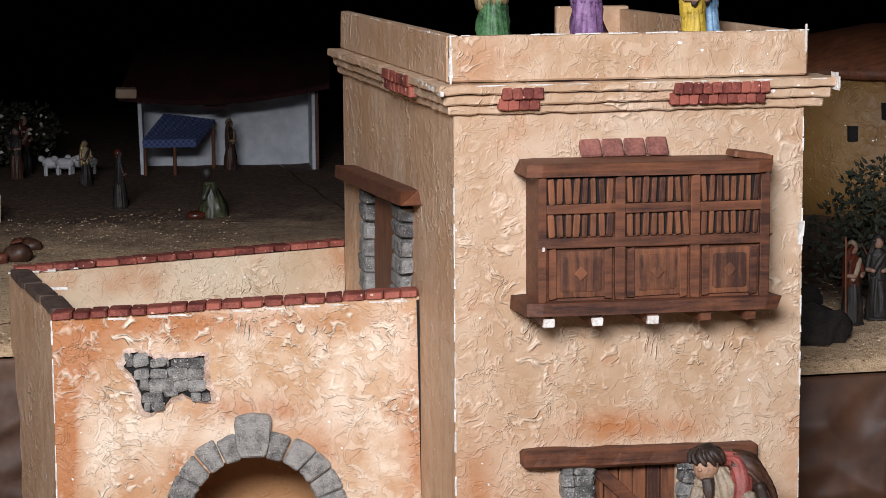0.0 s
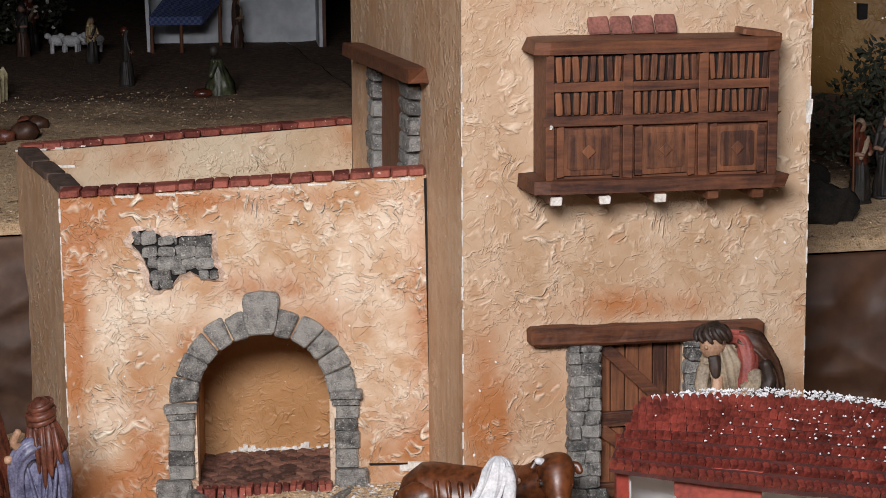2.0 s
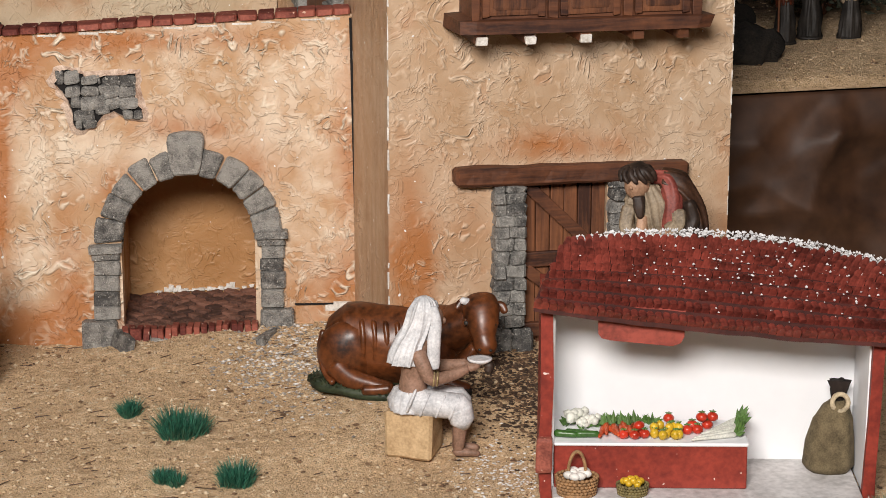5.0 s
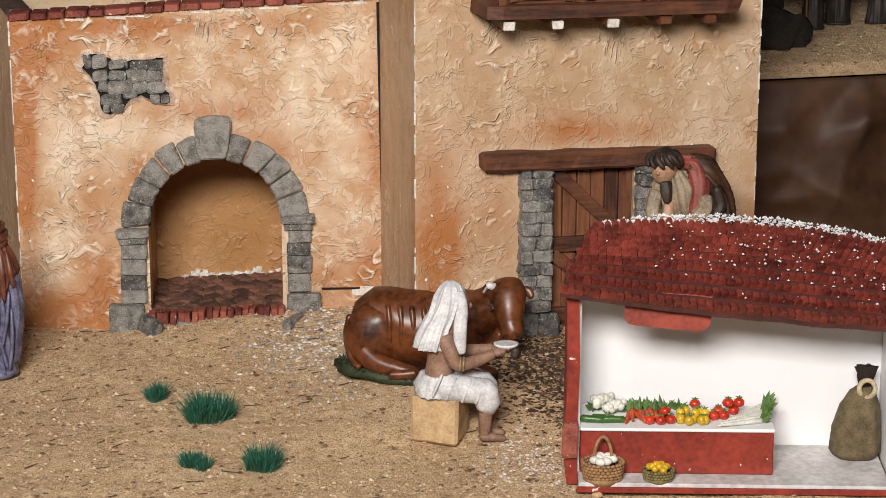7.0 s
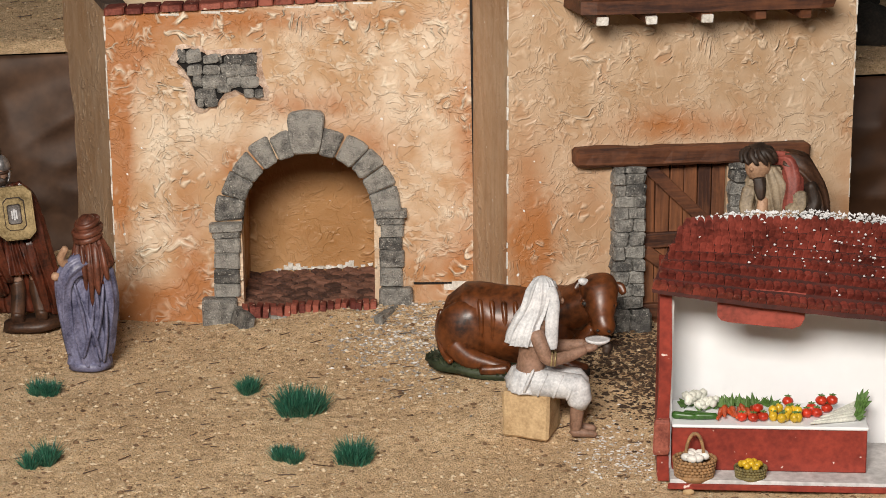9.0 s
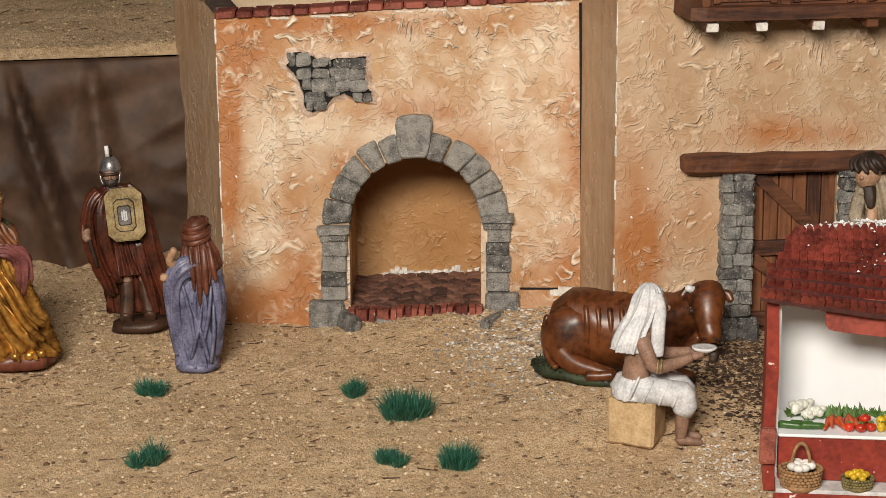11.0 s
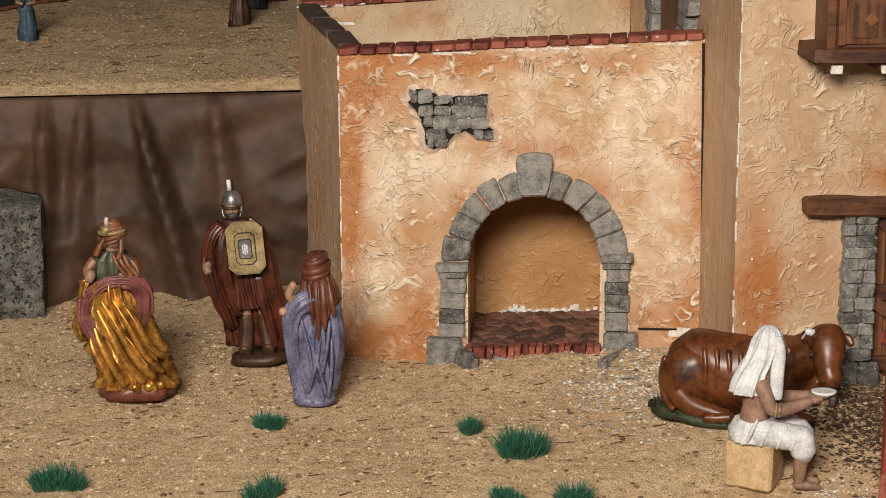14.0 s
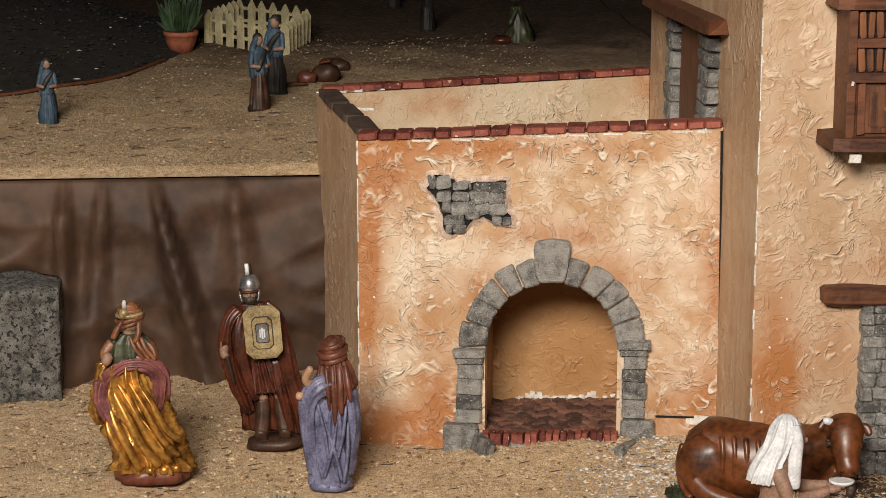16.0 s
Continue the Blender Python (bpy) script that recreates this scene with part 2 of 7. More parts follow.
def thing(name, m=None, label="", category="", group="", kind=""):
    ob = new(name)
    ob.empty_display_size = 0.02
    if m is not None:
        ob.matrix_basis = m
    return tagged(ob, label, category, group, kind)


def smooth(ob):
    for p in ob.data.polygons:
        p.use_smooth = True
    return ob


def add_box(bm, x0, x1, y0, y1, z0, z1, mat=0, jitter=0.0, bevel=0.0):
    vs = [bm.verts.new((x + random.uniform(-jitter, jitter), y + random.uniform(-jitter, jitter), z + random.uniform(-jitter, jitter)))
          for x in (x0, x1) for y in (y0, y1) for z in (z0, z1)]
    fs = [bm.faces.new([vs[i] for i in q]) for q in ((0, 1, 3, 2), (4, 6, 7, 5), (0, 4, 5, 1), (2, 3, 7, 6), (0, 2, 6, 4), (1, 5, 7, 3))]
    for f in fs:
        f.material_index = mat
    if bevel:
        es = list({e for f in fs for e in f.edges})
        made = bmesh.ops.bevel(bm, geom=es, offset=bevel, segments=1, affect="EDGES", profile=0.5)
        for f in made["faces"]:
            f.material_index = mat
    return vs


def box(x0, x1, y0, y1, z0, z1, jitter=0.0, bevel=0.0):
    bm = bmesh.new()
    add_box(bm, x0, x1, y0, y1, z0, z1, 0, jitter, bevel)
    return bm


def slab(outline, y0, y1, bm=None, mat=0):
    """A flat outline of (x, z), counter-clockwise as seen from -y, made thick from y0 to y1."""
    bm = bm or bmesh.new()
    a = [bm.verts.new((x, y0, z)) for x, z in outline]
    b = [bm.verts.new((x, y1, z)) for x, z in outline]
    n = len(a)
    fs = [bm.faces.new(a), bm.faces.new(b[::-1])]
    for i in range(n):
        fs.append(bm.faces.new((a[i], b[i], b[(i + 1) % n], a[(i + 1) % n])))
    for f in fs:
        f.material_index = mat
    return bm


def flat_prism(outline, z0, z1):
    """A plan outline of (x, y), counter-clockwise from above, from z0 to z1 (z1 may be one height a corner)."""
    bm = bmesh.new()
    tops = z1 if isinstance(z1, (list, tuple)) else [z1] * len(outline)
    a = [bm.verts.new((x, y, z0)) for x, y in outline]
    b = [bm.verts.new((x, y, z)) for (x, y), z in zip(outline, tops)]
    bm.faces.new(a[::-1]), bm.faces.new(b)
    n = len(a)
    for i in range(n):
        bm.faces.new((a[i], a[(i + 1) % n], b[(i + 1) % n], b[i]))
    return bm


def step(v):
    v = min(1.0, max(0.0, v))
    return v * v * (3 - 2 * v)


def ground_z(x, y):
    rise = 0.042 * step((x - 0.28) / 0.38) * step((y - 2.10) / 0.26)
    drift = 0.015 * math.exp(-((x - 0.345) / 0.095) ** 2 - ((y - 2.565) / 0.055) ** 2)
    lumps = 0.0016 * noise.noise(Vector((x * 46, y * 46, 7))) + 0.0011 * noise.noise(Vector((x * 110, y * 110, 1)))
    return rise + drift + lumps + 0.006 * (noise.noise(Vector((x * 6, y * 6, 0))) + 0.5 * noise.noise(Vector((x * 17, y * 17, 3)))) - 0.004


TERRACE = 0.276


def grid(x0, x1, y0, y1, nx, ny, height, keep=None):
    bm = bmesh.new()
    rows = [[bm.verts.new((x0 + (x1 - x0) * i / nx, y0 + (y1 - y0) * j / ny, 0)) for i in range(nx + 1)] for j in range(ny + 1)]
    for r in rows:
        for v in r:
            v.co.z = height(v.co.x, v.co.y)
    for j in range(ny):
        for i in range(nx):
            q = (rows[j][i], rows[j][i + 1], rows[j + 1][i + 1], rows[j + 1][i])
            if keep is None or keep(*(sum((v.co for v in q), Vector()) / 4)[:2]):
                bm.faces.new(q)
    return bm

# ---- the booth that closes the place; front and roof are unseen light blockers ----
def structure(name, bm, mat, label):
    ob = part(name, bm, mat)
    return tagged(ob, label, "structure", "", "structure")


structure("floor", box(-2.6, 4.6, -1.7, 7.0, -0.90, -0.85), M["booth"], "dark booth floor under the display table")
structure("wall_back", box(-2.6, 4.6, 6.9, 7.0, -0.85, 2.3), M["booth"], "black cloth back wall of the booth")
structure("wall_left", box(-2.7, -2.6, -1.7, 7.0, -0.85, 2.3), M["booth"], "black cloth side wall of the booth")
structure("wall_right", box(4.6, 4.7, -1.7, 7.0, -0.85, 2.3), M["booth"], "dark brown side wall of the booth")
structure("wall_front", box(-2.6, 4.6, -1.8, -1.7, -0.85, 2.3), M["booth"], "unseen dark wall that closes the booth behind the camera")
# ceiling panels added out of view, so little sky light gets in
structure("ceiling", box(-2.6, 4.6, 1.35, 7.0, 2.3, 2.35), M["booth"], "unseen dark ceiling that blocks the sky behind the gap")
structure("ceiling_front", box(-2.6, 4.6, -1.8, 0.75, 2.3, 2.35), M["booth"], "unseen dark ceiling that cuts sky light before the gap")
# added out of view to hold the lamp's light off the rear terrace
structure("shade_board", box(-2.6, 4.6, 2.26, 2.30, 1.01, 2.3), M["booth"], "unseen dark board hung to shade the terrace")

# ---- ground, terrace and its cloth ----
ground = structure("ground", grid(-1.3, 2.2, 1.45, 3.06, 760, 350, ground_z), M["sand"], "coarse tan sand strewn over the display table")
smooth(ground)
structure("table_front", box(-1.3, 2.2, 1.43, 1.45, -0.85, 0.0), M["cloth"], "brown cloth front of the display table")


def edge_y(x):
    return 2.965 if x < 0.72 else 2.60


def terrace_z(x, y):
    e = edge_y(x)
    n = 0.008 * noise.noise(Vector((x * 5, y * 5, 9))) + 0.004 * noise.noise(Vector((x * 15, y * 15, 2)))
    return TERRACE + n * step((y - e) / 0.06) - 0.012 * step(1 - (y - e) / 0.03)


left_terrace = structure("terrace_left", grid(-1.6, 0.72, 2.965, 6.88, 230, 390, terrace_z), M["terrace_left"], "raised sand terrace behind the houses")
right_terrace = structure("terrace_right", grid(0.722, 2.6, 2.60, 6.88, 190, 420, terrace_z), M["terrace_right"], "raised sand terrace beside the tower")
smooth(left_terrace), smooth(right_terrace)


def cloth_sheet(x0, x1, y, z_top, pleats, seed, flare):
    """A hanging sheet of stiff crumpled paper whose pleats start at pinched points of the upper edge."""
    def place(x, s):
        d = min(1.0, s * 5) ** 0.8
        off = 0.0
        for px, w, lean, depth in pleats:
            c = px + lean * s
            width = w * (0.22 + 1.3 * s)
            off -= depth * max(0.0, 1 - abs(x - c) / width) ** 1.3 * min(1, s * 7) * (1 - 0.25 * s)
        q = x * 4.5 + 1.5 * s
        off -= 0.022 * d * (1 - 2.2 * abs(noise.noise(Vector((q, s * 2.0 - x, seed)))))
        off -= 0.007 * d * (1 - 2.2 * abs(noise.noise(Vector((x * 10 - 2 * s, s * 4 + x * 2, seed + 5)))))
        off += 0.002 * d * noise.noise(Vector((x * 30, s * 10, seed + 2)))
        return y + off - flare * s
    bm = bmesh.new()
    nx, nz = 320, 60
    rows = []
    for j in range(nz + 1):
        s = j / nz
        rows.append([bm.verts.new((x0 + (x1 - x0) * i / nx, place(x0 + (x1 - x0) * i / nx, s), z_top - (z_top + 0.015) * s)) for i in range(nx + 1)])
    for j in range(nz):
        for i in range(nx):
            bm.faces.new((rows[j][i], rows[j + 1][i], rows[j + 1][i + 1], rows[j][i + 1]))
    return bm


def cloth(name, *args):
    ob = smooth(part(name, cloth_sheet(*args), M["cloth"] if args[0] < 0 else M["cloth_shaded"]))
    s = ob.modifiers.new("thickness", "SOLIDIFY")
    s.thickness, s.offset = 0.002, 1
    return tagged(ob, "brown crumpled paper hung from the edge of the sand terrace", "backdrop", "", "structure")


cloth("backdrop_left", -1.6, 0.56, 2.962, 0.262, [(-0.272, 0.030, -0.01, 0.045), (-0.155, 0.028, 0.07, 0.055), (-0.22, 0.03, -0.03, 0.03), (-0.05, 0.05, 0.02, 0.03), (-0.42, 0.05, 0, 0.04), (-0.7, 0.05, 0, 0.04)], 3.0, 0.004)
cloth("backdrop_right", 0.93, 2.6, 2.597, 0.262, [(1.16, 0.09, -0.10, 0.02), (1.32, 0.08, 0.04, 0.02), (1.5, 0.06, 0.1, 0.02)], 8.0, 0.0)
structure("terrace_end", box(0.70, 0.722, 2.62, 6.88, -0.02, 0.262), M["cloth"], "hidden end of the terrace")

# ---- the tall house ----
tower = thing("tall_house", pose(0.524, 2.363, 0), "tall plastered model house with parapet, balcony and plank door", "house")
TW, TD = 0.400, 0.700


front = slab([(0, -0.02), (0.154, -0.02), (0.154, 0.226), (0.253, 0.226), (0.253, -0.02), (TW, -0.02), (TW - 0.002, 0.650), (0.0, 0.650)], 0.0, 0.020)
part("front_wall", front, M["tower"], tower, "cream plaster with trowel marks and orange stains")
# the side wall, drawn in (depth, height), has a narrow window
side = slab([(0.020, -0.02), (TD, -0.02), (TD, 0.650), (0.020, 0.650)], 0.0, 0.020)
bmesh.ops.rotate(side, cent=(0, 0, 0), matrix=Matrix.Rotation(radians(90), 3, "Z"), verts=side.verts)
bmesh.ops.translate(side, vec=(0.020, 0, 0), verts=side.verts)
bmesh.ops.recalc_face_normals(side, faces=side.faces)
part("side_wall", side, M["house_shaded"], tower, "plaster darkened for shade, with brushed streaks")
part("side_wall", box(TW - 0.02, TW, 0.020, TD, -0.02, 0.650), M["house_shaded"], tower, "plaster darkened for shade, with brushed streaks")
part("back_wall", box(0.020, TW - 0.02, TD - 0.02, TD, -0.02, 0.650), M["house_shaded"], tower)
part("roof", box(0.020, TW - 0.02, 0.020, TD - 0.02, 0.638, 0.648), M["tower"], tower)


# ---- pieces: a few shared rough shapes, scaled to size ----
def rough_block(seed, bevel, jitter):
    random.seed(seed)
    bm = bmesh.new()
    add_box(bm, -0.5, 0.5, -0.5, 0.5, -0.5, 0.5, 0, jitter, bevel)
    me = bpy.data.meshes.new("block")
    bm.to_mesh(me)
    bm.free()
    return me


BLOCKS = {}


def blocks(kind, mat, bevel, jitter, count=4):
    BLOCKS[kind] = []
    for i in range(count):
        me = rough_block(i + len(kind) * 11, bevel, jitter)
        me.materials.append(mat)
        for p in me.polygons:
            p.use_smooth = False
        BLOCKS[kind].append(me)


blocks("stone", M["stone"], 0.15, 0.10, 6)
blocks("ashlar", M["stone"], 0.07, 0.035)
blocks("brick", M["red_brick"], 0.10, 0.05)
blocks("floor_brick", M["floor_brick"], 0.10, 0.05)
blocks("plank", M["wood_pale"], 0.06, 0.02)
blocks("slat", M["wood_pale"], 0.12, 0.03)
blocks("beam", M["wood"], 0.06, 0.03)


def piece(name, kind, parent, centre, size, rot=(0, 0, 0)):
    ob = new(name, random.choice(BLOCKS[kind]))
    ob.parent = parent
    ob.matrix_basis = pose(*centre, *rot) @ Matrix.Diagonal((*size, 1))
    return ob


def span(name, kind, parent, x0, x1, y0, y1, z0, z1, rot=(0, 0, 0)):
    return piece(name, kind, parent, ((x0 + x1) / 2, (y0 + y1) / 2, (z0 + z1) / 2), (x1 - x0, y1 - y0, z1 - z0), rot)


def chips(places, mat, parent, name="chipped_edge"):
    """Small ragged flakes along worn edges; places: (x, y, z, sx, sy, sz)."""
    bm = bmesh.new()
    for x, y, z, sx, sy, sz in places:
        add_box(bm, x - sx / 2, x + sx / 2, y - sy / 2, y + sy / 2, z - sz / 2, z + sz / 2, 0, min(sx, sy, sz) * 0.35)
    return part(name, bm, mat, parent, "bare white chipped plaster")


def worn_edge(bm, a, b, width, count, rng):
    """Ragged wear along the edge from a to b."""
    a, b = Vector(a), Vector(b)
    for _ in range(count):
        s, ln = rng.random(), rng.uniform(0.004, 0.022)
        p, d = a.lerp(b, s), (b - a).normalized() * ln / 2
        w = width * rng.uniform(0.4, 1.0)
        lo = Vector((min(p.x - abs(d.x), p.x + abs(d.x)) - w / 2, p.y - abs(d.y) - w / 2, p.z - abs(d.z) - w / 2))
        hi = Vector((p.x + abs(d.x) + w / 2, p.y + abs(d.y) + w / 2, p.z + abs(d.z) + w / 2))
        add_box(bm, lo.x, hi.x, lo.y, hi.y, lo.z, hi.z, 0, w * 0.3)


def rough_box(x0, x1, y0, y1, z0, z1, cell, amp, seed):
    """A hand-cut bar: its sides are cut into cells and worn unevenly."""
    bm = bmesh.new()
    add_box(bm, x0, x1, y0, y1, z0, z1, 0, 0, min(x1 - x0, y1 - y0, z1 - z0) * 0.16)
    for axis, ln in ((0, x1 - x0), (1, y1 - y0)):
        for k in range(1, int(ln / cell)):
            co = Vector((x0, y0, z0))
            co[axis] += ln * k / int(ln / cell)
            no = Vector((0, 0, 0))
            no[axis] = 1
            bmesh.ops.bisect_plane(bm, geom=list(bm.verts) + list(bm.edges) + list(bm.faces), plane_co=co, plane_no=no)
    for v in bm.verts:
        q = v.co * 55 + Vector((seed, seed, 0))
        v.co += amp * Vector((noise.noise(q), noise.noise(q + Vector((9, 0, 0))), noise.noise(q + Vector((0, 9, 0)))))
    bmesh.ops.recalc_face_normals(bm, faces=bm.faces)
    return bm


rng = random.Random(5)
# cornice, parapet
for z0, z1, out, right in ((0.6205, 0.6305, 0.007, 0.019), (0.6312, 0.6425, 0.013, 0.026), (0.6432, 0.6530, 0.019, 0.034)):
    part("cornice_course", rough_box(-out, TW + right, -out, TD + 0.01, z0, z1, 0.011, 0.0020, z0 * 900), M["tower"], tower)
part("parapet", rough_box(-0.003, 0.404, 0.0035, 0.0165, 0.6545, 0.7045, 0.012, 0.0011, 3), M["tower"], tower)
part("parapet", box(-0.003, 0.010, 0.0167, TD, 0.6535, 0.7040, 0.001, 0.0015), M["house_shaded"], tower)
part("parapet", box(0.391, 0.404, 0.0167, TD - 0.013, 0.6535, 0.7025, 0.001, 0.0015), M["house_shaded"], tower)
part("parapet", box(0.300, 0.404, TD - 0.0128, TD, 0.6535, 0.7060, 0.001, 0.0015), M["house_shaded"], tower)
for x0, x1, rows, zc in ((0.046, 0.092, 2, 0.636), (0.238, 0.348, 2, 0.6375)):
    n = max(4, round((x1 - x0) / 0.0105))
    for r in range(rows):
        for i in range(n):
            x = x0 + (x1 - x0) * (i + 0.5) / n + 0.003 * (r % 2)
            piece("brick", "brick", tower, (x, -0.0115 - 0.005 * r, zc - 0.0045 + 0.0115 * r), ((x1 - x0) / n * 0.95, 0.010, 0.0125), (rng.uniform(-4, 4), rng.uniform(-6, 6), rng.uniform(-4, 4)))
for i in range(14):
    piece("brick", "brick", tower, (-0.013 - 0.003 * (i % 2), 0.16 + 0.022 * (i // 2), 0.634 + 0.012 * (i % 2)), (0.010, 0.021, 0.0125), (0, 0, rng.uniform(-4, 4)))
bm = bmesh.new()
worn_edge(bm, (0.0, 0.0, 0.05), (0.0, 0.0, 0.61), 0.0018, 26, rng)
worn_edge(bm, (TW - 0.001, 0.0, 0.10), (TW - 0.002, 0.0, 0.61), 0.0017, 20, rng)
worn_edge(bm, (0.0, 0.004, 0.7045), (0.404, 0.004, 0.7045), 0.0016, 24, rng)
worn_edge(bm, (-0.002, 0.004, 0.657), (-0.002, 0.004, 0.704), 0.003, 10, rng)
worn_edge(bm, (0.401, 0.004, 0.690), (0.401, 0.004, 0.699), 0.0022, 4, rng)
worn_edge(bm, (-0.003, 0.03, 0.7040), (-0.003, 0.65, 0.7040), 0.0015, 12, rng)
worn_edge(bm, (-0.018, -0.019, 0.652), (0.43, -0.019, 0.652), 0.0015, 16, rng)
worn_edge(bm, (-0.018, -0.019, 0.645), (-0.018, 0.10, 0.652), 0.003, 16, rng)
worn_edge(bm, (0.430, -0.019, 0.644), (0.430, -0.010, 0.652), 0.004, 6, rng)
worn_edge(bm, (TW - 0.004, 0.0, 0.470), (TW - 0.002, 0.0, 0.485), 0.004, 3, rng)
tagged(part("chipped_edge", bm, M["white_edge"], tower, "bare white chipped plaster"), kind="stuff")

M["tile_clay"] = simple("dull red clay", (0.12, 0.045, 0.035), (0.30, 0.115, 0.085), 45, 0.8, 0, 0.5, 1.0)
# small tiled shelf over the balcony
for i in range(4):
    x = 0.1395 + 0.0252 * i
    ob = part("roof_tile", box(x, x + 0.0242, -0.024, 0.009, 0.570, 0.575, 0.0008, 0.0018), M["tile_clay"], tower, "dull red clay tile")
    ob.matrix_basis = Matrix.Translation((0, 0, 0.585)) @ Matrix.Rotation(radians(54), 4, "X") @ Matrix.Translation((0, 0.0075, -0.572))

# wooden balcony with slatted upper and panelled lower bays
balc = part("balcony", slab([(0.080, 0.4100), (0.336, 0.4085), (0.336, 0.5600), (0.080, 0.5630)], -0.056, 0.0), M["wood"], tower, "dark brown wooden balcony box")
BZ = lambda z, x: z - 0.011 * (x - 0.083) + 0.001


def on_balcony(name, kind, x0, x1, z0, z1, y0, y1, tilt=0.0):
    xm = (x0 + x1) / 2
    return span(name, kind, balc, x0, x1, y0, y1, BZ(z0, xm), BZ(z1, xm), (0, tilt, 0))


on_balcony("top_beam", "beam", 0.068, 0.345, 0.556, 0.571, -0.066, 0.0, 0.6)
on_balcony("bottom_beam", "beam", 0.068, 0.347, 0.406, 0.422, -0.066, 0.0, 0.6)
on_balcony("rail", "beam", 0.078, 0.338, 0.480, 0.4905, -0.063, -0.057, 0.6)
on_balcony("sill_board", "plank", 0.30, 0.345, 0.570, 0.577, -0.05, -0.02, 8)
for x0, x1 in ((0.078, 0.087), (0.163, 0.174), (0.2475, 0.258), (0.3265, 0.3375)):
    on_balcony("post", "beam", x0, x1, 0.421, 0.557, -0.0625, -0.0565)
for b0, b1 in ((0.088, 0.162), (0.175, 0.2465), (0.259, 0.3255)):
    on_balcony("slat_rail", "beam", b0 - 0.002, b1 + 0.002, 0.5165, 0.5265, -0.0622, -0.0575)
    # black sheet added so the slat gaps read as shaded
    part("slat_shade_sheet", box(b0, b1, -0.0567, -0.0562, BZ(0.491, b0), BZ(0.556, b1)), M["black"], balc, "black sheet standing in for shade behind the slats")
    for z0, z1 in ((0.4915, 0.5160), (0.527, 0.5545)):
        n = 8
        for i in range(n):
            w = (b1 - b0) / n
            on_balcony("slat", "slat", b0 + w * i + rng.uniform(.0008, .0020), b0 + w * (i + 1) - rng.uniform(.0008, .0020), z0 + rng.uniform(-.0006, .0006), z1 + rng.uniform(-.0012, .0005), -0.0612, -0.0572, rng.uniform(-4.5, 4.5))
    mid_x = (b0 + b1) / 2
    on_balcony("panel", "plank", b0 + 0.004, b1 - 0.004, 0.426, 0.476, -0.0595, -0.0562)
    on_balcony("panel_frame", "beam", b0 + 0.002, b0 + 0.010, 0.424, 0.478, -0.0610, -0.0562)
    on_balcony("panel_frame", "beam", b1 - 0.010, b1 - 0.002, 0.424, 0.478, -0.0610, -0.0562)
    on_balcony("panel_field", "plank", b0 + 0.014, b1 - 0.014, 0.432, 0.470, -0.0606, -0.0575)
    on_balcony("diamond", "plank", mid_x - 0.0055, mid_x + 0.0055, 0.4465, 0.4575, -0.0625, -0.0600, 45)
blocks("tip", M["white_edge"], 0.08, 0.06)
for i, x in enumerate((0.089, 0.143, 0.205, 0.266, 0.318)):
    span("bracket", "beam", balc, x - 0.0065, x + 0.0065, -0.060, 0.0, BZ(0.3955, x), BZ(0.4065, x))
    if i < 3:
        span("bracket_tip", "tip", balc, x - 0.006, x + 0.006, -0.0645, -0.0602, BZ(0.3945, x), BZ(0.4035, x))
chips([(0.086, -0.0635, 0.5625, 0.010, 0.003, 0.005), (0.083, -0.0635, 0.480, 0.003, 0.002, 0.004)], M["white_edge"], balc)
# black piece in place of a cut hole's shade
part("gap", box(0.183, 0.203, -0.0625, -0.0618, 0.4845, 0.4885), M["black"], balc, "black piece for the dark of a hole in the rail")

# doorway: beam, stone jambs, plank door
lintel = part("lintel", rough_box(-0.136, 0.136, -0.011, 0.011, -0.0105, 0.0105, 0.010, 0.0016, 8), M["wood"], tower, "dark worn wooden lintel")
lintel.matrix_basis = pose(0.2088, -0.007, 0.2363, 0, 1.25, 0)
for x0, x1, z_low in ((0.1175, 0.153, 0.062), (0.2535, 0.2855, 0.03)):
    z = z_low
    while z < 0.222:
        h = min(rng.uniform(0.0125, 0.0165), 0.2265 - z)
        cut = rng.choice((0.35, 0.5, 0.65, 1.0))
        xs = [x0 + rng.uniform(-0.0015, 0.001), x0 + (x1 - x0) * cut, x1] if cut < 1 else [x0 - 0.001, x1]
        for a, b in zip(xs, xs[1:]):
            span("stone", "stone", tower, a, b + 0.0008, -0.018 - rng.uniform(0, 0.004), 0.004, z, z + h + 0.0008, (0, rng.uniform(-3, 3), rng.uniform(-5, 5)))
        z += h
for x0, x1, z0, z1 in ((0.110, 0.138, 0.018, 0.062), (0.1385, 0.162, 0.016, 0.060)):
    span("stone", "stone", tower, x0, x1, -0.026, 0.004, z0, z1)
door = part("door", box(0.150, 0.257, 0.010, 0.014, 0.0, 0.230), M["black"], tower, "dark plank door with a diagonal brace")
for i in range(6):
    x = 0.1545 + 0.0164 * i
    span("plank", "plank", door, x + 0.0006, x + 0.0158, 0.0045, 0.0095, 0.012, 0.2255, (0, rng.uniform(-0.4, 0.4), 0))
span("ledge", "beam", door, 0.155, 0.2525, -0.002, 0.0042, 0.128, 0.145)
span("ledge", "beam", door, 0.155, 0.2525, -0.002, 0.0042, 0.045, 0.062)
piece("brace", "beam", door, (0.198, 0.0000, 0.186), (0.014, 0.006, 0.112), (0, -46, 0))
piece("brace", "beam", door, (0.198, 0.0000, 0.095), (0.014, 0.006, 0.100), (0, -52, 0))

# window in the side wall
window = part("side_window", box(-0.003, 0.001, 0.285, 0.460, 0.34, 0.495), M["wood_pale"], tower, "brown boarded narrow window")
